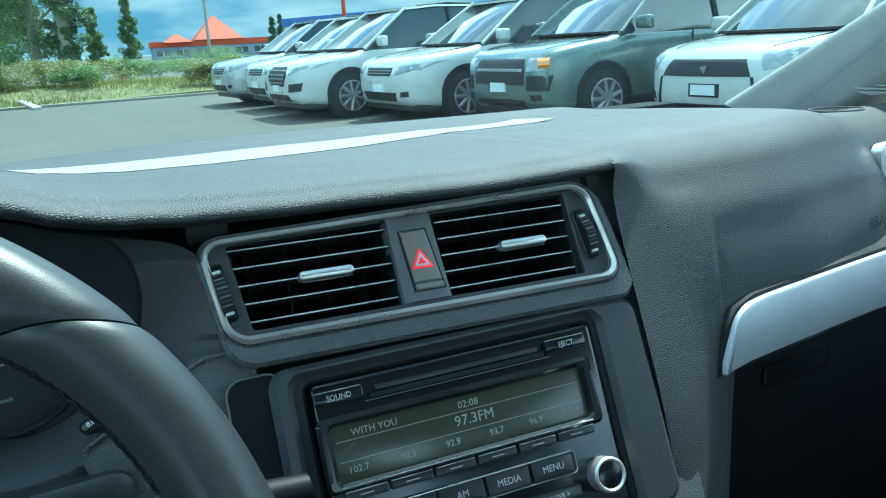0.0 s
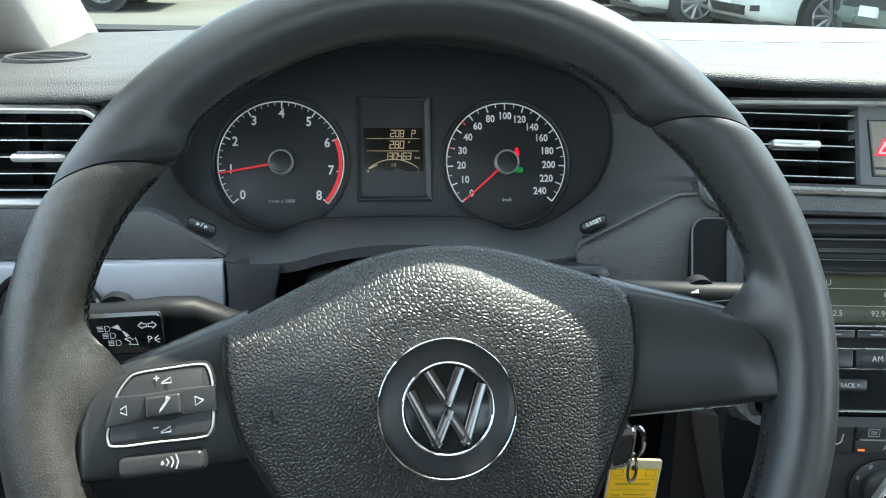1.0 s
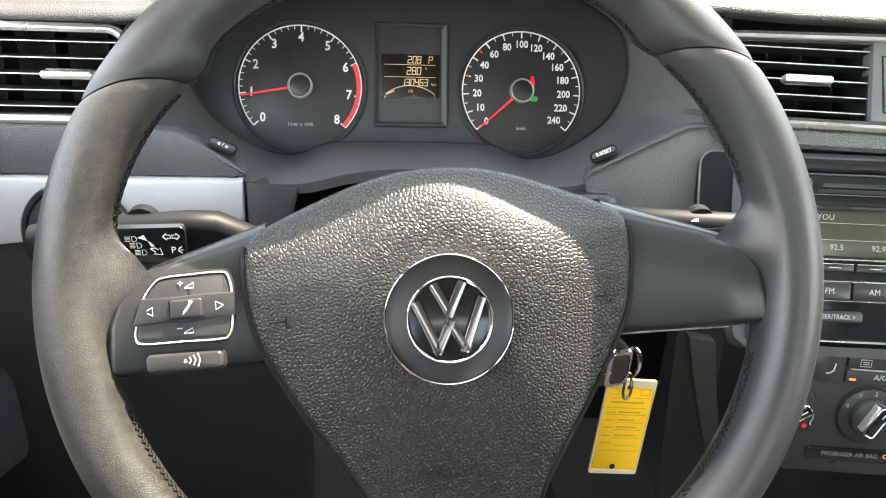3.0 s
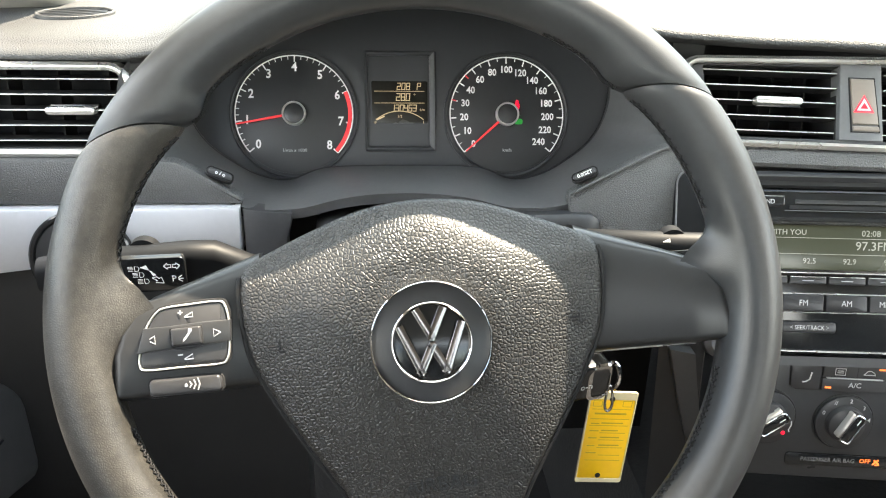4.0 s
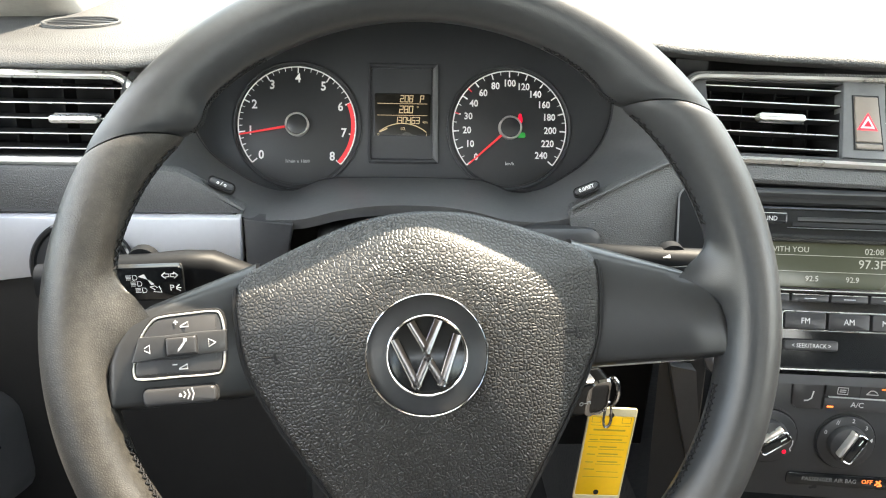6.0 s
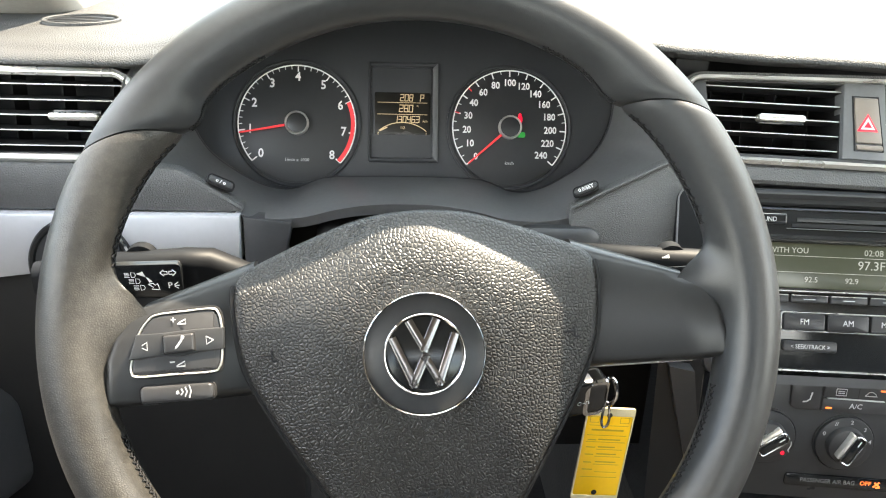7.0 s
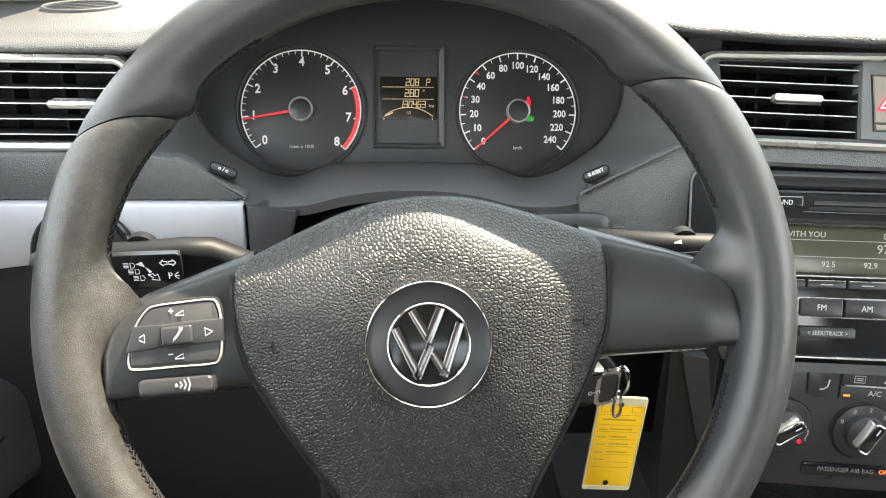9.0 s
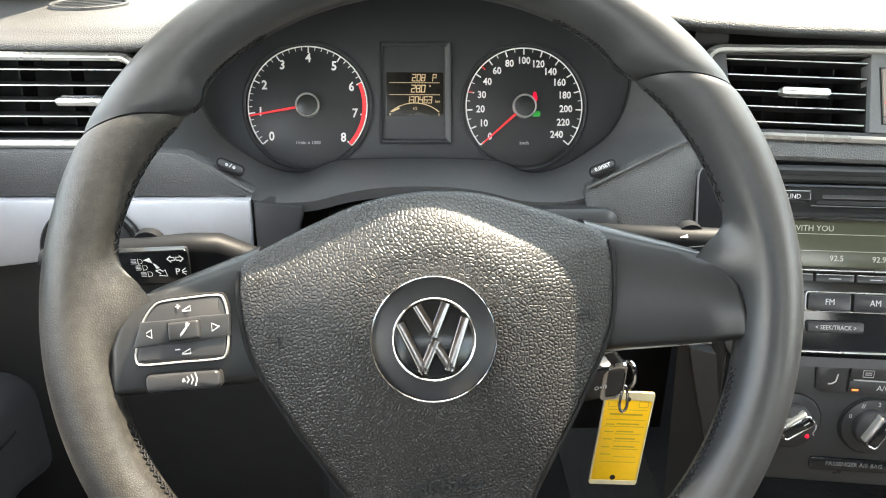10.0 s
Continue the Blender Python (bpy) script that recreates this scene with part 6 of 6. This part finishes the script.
# ---- parked vehicles ----
def vehicle(x, y, turn, L, W, H, paint, label, style="suv", lamp="lamp", group="parked vehicles", body_name="car"):
    """A parked car; x, y is its middle, turn its heading in degrees from +x."""
    ob = thing(body_name, pose(x, y, 0, 0, 0, turn), label, "car", group)
    hw = W / 2
    belt = H * 0.63
    hood = H * 0.60 if style != "van" else H * 0.58
    st = [(0.0, 0.62, 0.40, hood * 0.66), (0.008, 0.77, 0.31, hood * 0.77), (0.024, 0.875, 0.255, hood * 0.855), (0.055, 0.940, 0.225, hood * 0.905), (0.10, 0.972, 0.21, hood * 0.940), (0.16, 0.988, 0.21, hood * 0.972), (0.21, 0.996, 0.21, hood * 0.992), (0.27, 1.0, 0.21, belt),
          (0.5, 1.0, 0.21, belt * 1.005), (0.85, 0.995, 0.22, belt * 1.03), (0.95, 0.97, 0.25, belt * 1.03), (0.985, 0.93, 0.32, belt * 1.0), (1.0, 0.84, 0.42, belt * 0.92)]
    rings = []
    for f, w, zb, zt in st:
        X = L / 2 - L * f
        rings.append([(X, a, (zb + zt) / 2 + b) for a, b in rrect(0, 0, 2 * hw * w, zt - zb, 0.13, 4)])
    body = part("body", loft([curve(r, 1) for r in rings]), paint, ob, smooth=50)
    ws0, ws1 = (0.25, 0.43) if style != "van" else (0.20, 0.36)
    gh = [(ws0, 0.82, belt - 0.04, belt + 0.01), ((ws0 + ws1) / 2, 0.82, belt - 0.04, belt + (H - belt) * 0.5), (ws1, 0.80, belt - 0.04, H - 0.04), (0.55, 0.80, belt - 0.04, H), (0.84, 0.80, belt - 0.04, H - 0.03), (0.93, 0.80, belt - 0.04, belt + (H - belt) * 0.6), (0.975, 0.80, belt - 0.04, belt + 0.05)]
    rings = []
    for f, w, zb, zt in gh:
        X = L / 2 - L * f
        k = (zt - belt) / (H - belt)
        b_, t_ = hw * 0.95, hw * (0.95 - 0.20 * max(0.05, k))
        rings.append([(X, b_, zb), (X, t_, zt - 0.03), (X, t_ - 0.05, zt), (X, -t_ + 0.05, zt), (X, -t_, zt - 0.03), (X, -b_, zb)])
    for sy in (-1, 1):
        part("bonnet_line", tube([(L / 2 - L * f, sy * hw * w, hood * z + 0.003) for f, w, z in ((0.055, 0.66, 0.902), (0.10, 0.72, 0.937), (0.16, 0.76, 0.970), (0.25, 0.79, 1.02))], 0.006, 5), "trimblack", ob)
    part("cowl", box(L / 2 - L * ws0 - 0.02, L / 2 - L * ws0 + 0.10, -hw * 0.78, hw * 0.78, belt - 0.02, belt + 0.012, 0.01), "trimblack", ob, "black windscreen cowl")
    part("glasshouse", loft(rings), "carglass", ob, "dark reflective windows", smooth=30)
    rr = [(X - 0, t) for X, t in ((L / 2 - L * (ws1 - 0.008), hw * 0.765), (L / 2 - L * 0.55, hw * 0.775), (L / 2 - L * 0.86, hw * 0.77))]
    part("roof", loft([[(X, w, z - 0.02), (X, w - 0.02, z + 0.012), (X, -w + 0.02, z + 0.012), (X, -w, z - 0.02)] for (X, w), z in zip(rr, (H - 0.032, H + 0.008, H - 0.022))]), paint, ob)
    for sy in (-1, 1):
        pl = lambda f, k: Vector((L / 2 - L * f, sy * hw * (0.955 - 0.20 * k), belt + (H - belt) * k - 0.01))
        for f0, f1, wd in ((ws0, ws1, 0.024), (0.60, 0.595, 0.03), (0.80, 0.79, 0.045), (0.96, 0.86, 0.055)):
            part("window_pillar", tube([pl(f0, 0.0), pl((f0 + f1) / 2, 0.5), pl(f1, 0.98)], wd, 6), paint if f0 != 0.60 else "trimblack", ob)
        part("roof_bar", tube([(L / 2 - L * (ws1 + 0.05), sy * hw * 0.70, H), (L / 2 - L * 0.6, sy * hw * 0.70, H + 0.035), (L / 2 - L * 0.84, sy * hw * 0.70, H - 0.01)], 0.02, 6), "trimblack" if style != "van" else paint, ob)
        part("side_sill", box(-L * 0.30, L * 0.30, sy * hw * 0.955 - 0.03, sy * hw * 0.955 + 0.04 * (sy > 0) + 0.02, 0.20, 0.34, 0.02), "trimblack", ob)
        part("door_mirror", box(L / 2 - L * 0.315, L / 2 - L * 0.29, sy * hw * 1.0 - 0.02 if sy > 0 else sy * hw * 1.0 - 0.20, sy * hw * 1.0 + 0.20 if sy > 0 else sy * hw * 1.0 + 0.02, belt + 0.02, belt + 0.17, 0.045, seg=4), paint, ob)
        part("door_handle", box(-0.25, -0.05, sy * hw - 0.02, sy * hw + 0.02, belt - 0.16, belt - 0.12, 0.01), paint, ob)
        part("door_gap", box(L * 0.005, L * 0.008, sy * hw - 0.01, sy * hw + 0.004, 0.34, belt - 0.02), "trimblack", ob)
        part("tail_lamp", tube([(-L / 2 + 0.03, sy * hw * 0.80, belt * 0.86), (-L / 2 + 0.12, sy * hw * 0.95, belt * 0.90), (-L / 2 + 0.26, sy * hw * 0.985, belt * 0.90)], [0.045, 0.055, 0.025], 8), "redlens", ob, "red tail lamp")
        for f in (0.19, 0.79):
            X = L / 2 - L * f
            part("wheel_arch", tube([(X, sy * (hw - 0.22), 0.36), (X, sy * (hw + 0.006), 0.36)], 0.395, 28), "trimblack", ob)
            wl_ = part("wheel", tube([(X, sy * (hw - 0.20), 0.335), (X, sy * (hw - 0.185), 0.335), (X, sy * (hw + 0.0), 0.335), (X, sy * (hw + 0.022), 0.335)], [0.30, 0.335, 0.335, 0.30], 28), "tyre", ob, "black tyre")
            part("wheel_rim", tube([(X, sy * (hw + 0.005), 0.335), (X, sy * (hw + 0.026), 0.335)], [0.235, 0.215], 24), "rim_shade", wl_)
            part("rim_edge", tube([(X + 0.218 * math.cos(2 * math.pi * k / 28), sy * (hw + 0.024), 0.335 + 0.218 * math.sin(2 * math.pi * k / 28)) for k in range(28)], 0.014, 5, True), "alloy", wl_)
            for k in range(9):
                a = 2 * math.pi * k / 9
                part("wheel_spoke", tube([(X, sy * (hw + 0.030), 0.335), (X + 0.215 * math.cos(a), sy * (hw + 0.026), 0.335 + 0.215 * math.sin(a))], [0.034, 0.026], 5), "alloy", wl_)
    def front_x(y, z):
        """How far forward the nose reaches at a height and a distance from the middle."""
        for i in range(160):
            f = i * 0.0015
            k = max(j for j in range(len(st)) if st[j][0] <= f)
            p, q = st[k], st[min(k + 1, len(st) - 1)]
            u = (f - p[0]) / max(1e-6, q[0] - p[0])
            w, zb, zt = (p[j] + (q[j] - p[j]) * u for j in (1, 2, 3))
            dy, dz = max(0.0, abs(y) - (hw * w - 0.13)), max(0.0, abs(z - (zb + zt) / 2) - ((zt - zb) / 2 - 0.13))
            if dy * dy + dz * dz <= 0.13 ** 2:
                return L / 2 - L * f
        return L / 2 - 0.30

    def on_nose(name, outline, material, label="", proud=0.012):
        cy, cz = sum(p[0] for p in outline) / len(outline), sum(p[1] for p in outline) / len(outline)
        fine = [Vector(p).lerp(Vector(q), j / 4) for p, q in zip(outline, outline[1:] + outline[:1]) for j in range(4)]
        rings = [[(front_x(p.x, p.y * hood / 0.95) - 0.05, p.x, p.y * hood / 0.95) for p in fine]]
        for s in (1.0, 0.96, 0.7, 0.4, 0.08):
            rings.append([(front_x(cy + (p.x - cy) * s, (cz + (p.y - cz) * s) * hood / 0.95) + proud * (0.4 if s == 1 else 1), cy + (p.x - cy) * s, (cz + (p.y - cz) * s) * hood / 0.95) for p in fine])
        return part(name, loft(rings), material, ob, label, smooth=35)

    both = lambda o: (o, [(-y, z) for y, z in reversed(o)])
    sym = lambda o: o + [(-y, z) for y, z in reversed(o)]
    if style == "hex":
        on_nose("grille", sym([(0.30, 0.50), (0.43, 0.66), (0.33, 0.79)]), "trimblack", "large black six-sided grille")
        for k in range(4):
            on_nose("grille_bar", sym([(0.31 + 0.02 * k, 0.545 + 0.06 * k), (0.31 + 0.02 * k, 0.565 + 0.06 * k)]), "alloy", proud=0.028)
        lampo, fog = [(0.50, 0.74), (0.52, 0.66), (0.88, 0.76), (0.90, 0.83)], [(0.52, 0.42), (0.80, 0.44), (0.82, 0.56), (0.56, 0.54)]
        low = [(0.50, 0.28), (0.46, 0.38)]
    elif style == "shield":
        on_nose("grille", sym([(0.55, 0.60), (0.46, 0.76)]), "trimblack", "black trapezoid grille panel")
        for o in both([(0.57, 0.60), (0.545, 0.60), (0.59, 0.32), (0.63, 0.32)]):
            on_nose("bumper_line", o, "trimblack")
        on_nose("plate_bracket", sym([(0.19, 0.40), (0.19, 0.53)]), "trimblack")
        lampo, fog = [(0.60, 0.80), (0.66, 0.66), (0.86, 0.70), (0.90, 0.82), (0.74, 0.86)], [(0.66, 0.36), (0.80, 0.38), (0.80, 0.46), (0.68, 0.44)]
        low = [(0.58, 0.25), (0.56, 0.33)]
    elif style == "dark":
        on_nose("grille", sym([(0.50, 0.50), (0.52, 0.66), (0.46, 0.77)]), "trimblack", "wide black grille")
        on_nose("grille_bar", sym([(0.47, 0.64), (0.47, 0.67)]), "alloy", proud=0.028)
        for o in both([(0.55, 0.44), (0.80, 0.44), (0.82, 0.60), (0.56, 0.60)]):
            on_nose("bumper_bay", o, "trimblack")
        lampo, fog = [(0.54, 0.64), (0.78, 0.64), (0.80, 0.78), (0.54, 0.78)], [(0.60, 0.34), (0.74, 0.34), (0.74, 0.40), (0.60, 0.40)]
        low = [(0.50, 0.26), (0.48, 0.34)]
    else:
        on_nose("grille", sym([(0.36, 0.63), (0.40, 0.74)]), "trimblack", "narrow black grille")
        for k in range(2):
            on_nose("grille_bar", sym([(0.36, 0.66 + 0.035 * k), (0.36, 0.672 + 0.035 * k)]), "alloy", proud=0.026)
        lampo, fog = [(0.48, 0.76), (0.50, 0.64), (0.84, 0.70), (0.88, 0.80)], [(0.60, 0.36), (0.74, 0.37), (0.74, 0.44), (0.62, 0.43)]
        low = [(0.46, 0.30), (0.52, 0.42)]
    for o in both(lampo):
        on_nose("headlamp", o, lamp, "clear headlamp")
    for o in both(fog):
        on_nose("fog_lamp_bay", o, "trimblack")
    on_nose("lower_intake", sym(low), "trimblack")
    on_nose("number_plate", sym([(0.15, 0.42), (0.15, 0.52)]), "wall", "pale plate with no readable marks", proud=0.03)
    part("bumper_skirt", box(-L / 2 + 0.12, L / 2 - 0.16, -hw * 0.9, hw * 0.9, 0.17, 0.26, 0.02), "trimblack", ob)
    return ob


vehicle(4.15 + 2.3, 16.1, 180, 4.6, 1.85, 1.60, "carsilver", "silver boxy off-road wagon parked in the row")
vehicle(4.25 + 2.25, 13.9, 180, 4.5, 1.82, 1.58, "carwhite", "white compact off-roader parked in the row")
vehicle(4.00 + 2.25, 11.9, 180, 4.5, 1.85, 1.60, "carwhite", "white off-roader with a large black grille parked in the row", "hex")
vehicle(4.75 + 2.35, 9.85, 180, 4.65, 1.80, 1.60, "carwhite", "white family off-roader parked in the row")
g = vehicle(5.35 + 2.2, 7.70, 180, 4.45, 1.80, 1.68, "cargreen", "grey-green off-roader with amber side lamps parked in the row", "dark")
part("amber_lamp", tube([(2.16, 0.70, 0.765), (2.07, 0.80, 0.770)], 0.060, 8), "amberlens", g, "amber indicator lens")
r = vehicle(6.15 + 2.15, 5.35, 180, 4.3, 1.77, 1.58, "carwhite", "white compact crossover with a trapezoid grille parked in the row", "shield")
part("badge", tube([(2.10, 0, 0.67), (2.165, 0, 0.67)], 0.05, 3), "alloy", r, "plain three-cornered badge")
vehicle(-1.15 - 1.55, 19.9, 180, 5.1, 1.98, 1.75, "cargrey", "dark grey minivan parked with its tail to the lot", style="van")
vehicle(-2.55 - 1.35, 15.3, 180, 4.7, 1.93, 1.71, "carwhite", "white off-roader parked with its tail to the lot")
vehicle(-3.4 - 1.3, 12.5, 180, 4.3, 1.78, 1.46, "carwhite", "white hatchback parked with its tail to the lot")

# ---- buildings and street things ----
sign = thing("sign_pylon", Matrix(), "tall plain white sign pylon standing on the lot", "sign pylon")
part("panel", box(-3.6, -1.42, 18.0, 18.45, 0.0, 7.5, 0.03), "wall", sign)
part("edge_cover", box(-1.46, -1.36, 17.97, 18.48, 0.0, 7.5, 0.01), "carwhite", sign)


def block(name_b, x, y, turn, w, d, h, wall, fascia, label, roof=None):
    ob = thing(name_b, pose(x, y, 0, 0, 0, turn), label, "building", "far buildings")
    part("wall", box(-w / 2, w / 2, -d / 2, d / 2, 0, h), wall, ob)
    part("fascia", box(-w / 2 - 0.3, w / 2 + 0.3, -d / 2 - 0.3, d / 2 + 0.3, h - 1.2, h, 0.05), fascia, ob)
    n = max(2, int(w / 4))
    for i in range(n):
        X = -w / 2 + (i + 0.5) * w / n
        wd = part("window", box(X - 1.3, X + 1.3, -d / 2 - 0.06, -d / 2 + 0.1, 0.7, h - 1.8), "carglass", ob)
        part("window_frame", box(X - 0.05, X + 0.05, -d / 2 - 0.1, -d / 2, 0.7, h - 1.8), "wall", wd)
    return ob


b = block("restaurant", 45.5, 180, -8, 28, 14, 3.6, "render", "orange_roof", "low grey-blue restaurant with an orange pyramid roof")
part("roof", loft([[(-5.5, -8, 3.6), (4.5, -8, 3.6), (4.5, 6, 3.6), (-5.5, 6, 3.6)], [(-0.9, -1.3, 8.6), (-0.5, -1.3, 8.6), (-0.5, -0.9, 8.6), (-0.9, -0.9, 8.6)]]), "orange_roof", b, "steep orange pyramid roof")
part("porch_roof", loft([[(-12, -9, 3.3), (-6.0, -9, 3.3), (-6.0, -2, 3.3), (-12, -2, 3.3)], [(-9.3, -5.7, 5.0), (-8.8, -5.7, 5.0), (-8.8, -5.3, 5.0), (-9.3, -5.3, 5.0)]]), "orange_roof", b)
block("shop_building", 68, 180, -8, 14, 12, 3.4, "render", "orange_roof", "low shop with an orange fascia")
block("warehouse", 57, 105, -68.7, 44, 16, 5.4, "cream", "bluefascia", "long low retail building with a blue fascia")
sky_mat = bpy.data.materials.new("pale_sky")
sky_mat.use_nodes = True
sn, sl = sky_mat.node_tree.nodes, sky_mat.node_tree.links
sn.remove(sn["Principled BSDF"])
stc, smp, snz, srp, sem = sn.new("ShaderNodeTexCoord"), sn.new("ShaderNodeMapping"), sn.new("ShaderNodeTexNoise"), sn.new("ShaderNodeValToRGB"), sn.new("ShaderNodeEmission")
smp.inputs["Scale"].default_value = (0.004, 0.004, 0.016)
snz.inputs["Scale"].default_value, snz.inputs["Detail"].default_value = 1.0, 6
srp.color_ramp.elements[0].position, srp.color_ramp.elements[1].position = 0.42, 0.72
srp.color_ramp.elements[0].color, srp.color_ramp.elements[1].color = (0.115, 0.215, 0.32, 1), (0.40, 0.45, 0.48, 1)
sl.new(stc.outputs["Object"], smp.inputs["Vector"])
sl.new(smp.outputs["Vector"], snz.inputs["Vector"])
sl.new(snz.outputs["Fac"], srp.inputs["Fac"])
sl.new(srp.outputs["Color"], sem.inputs["Color"])
sl.new(sem.outputs[0], sn["Material Output"].inputs["Surface"])
backdrop = thing("backdrop", Matrix(), "pale blue summer sky with thin clouds over the horizon", "sky", kind="structure")
bm = loft([[(1700 * math.sin(radians(a)), 1700 * math.cos(radians(a)), z) for a in range(-80, 101, 5)] for z in (-5, 100, 200, 330)], caps=False, closed=False)
part("sky_sheet", bm, sky_mat, backdrop)
hills = thing("distant_hills", Matrix(), "hills on the horizon, blue haze put into their colour", "hills", kind="structure")
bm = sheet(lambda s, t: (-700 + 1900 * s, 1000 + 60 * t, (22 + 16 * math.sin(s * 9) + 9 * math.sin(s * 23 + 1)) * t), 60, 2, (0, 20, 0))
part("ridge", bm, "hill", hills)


def street_pole(x, y, h, r, material, label, arm=0.0):
    ob = thing("street_pole", pose(x, y, 0), label, "pole", "street poles")
    part("shaft", tube([(0, 0, 0), (0, 0, h)], [r, r * 0.6], 10), material, ob)
    if arm:
        part("arm", tube([(0, 0, h * 0.93), (arm, 0, h * 0.97)], r * 0.4, 8), material, ob)
        part("signal_head", box(arm - 0.12, arm + 0.12, -0.12, 0.12, h * 0.80, h * 0.97, 0.03), "redsignal", ob)


street_pole(14.6, 60, 12, 0.12, "pole", "thin grey lamp post by the road")
street_pole(17.0, 40, 9, 0.12, "orange_roof", "brown painted post by the lot")
street_pole(-2.6, 42, 9, 0.09, "pole", "grey signal pole with a red head", 0.9)
hyd = thing("fire_hydrant", pose(5.6, 40, 0), "red fire hydrant on the verge", "hydrant")
part("barrel", loft([[(r * math.cos(2 * math.pi * i / 14), r * math.sin(2 * math.pi * i / 14), z) for i in range(14)] for r, z in ((0.16, 0), (0.16, 0.06), (0.11, 0.08), (0.11, 0.55), (0.15, 0.58), (0.13, 0.68), (0.05, 0.78))]), "redsignal", hyd)
for sx in (-1, 1):
    part("outlet", tube([(0, 0, 0.45), (sx * 0.18, 0, 0.45)], 0.05, 8), "redsignal", hyd)
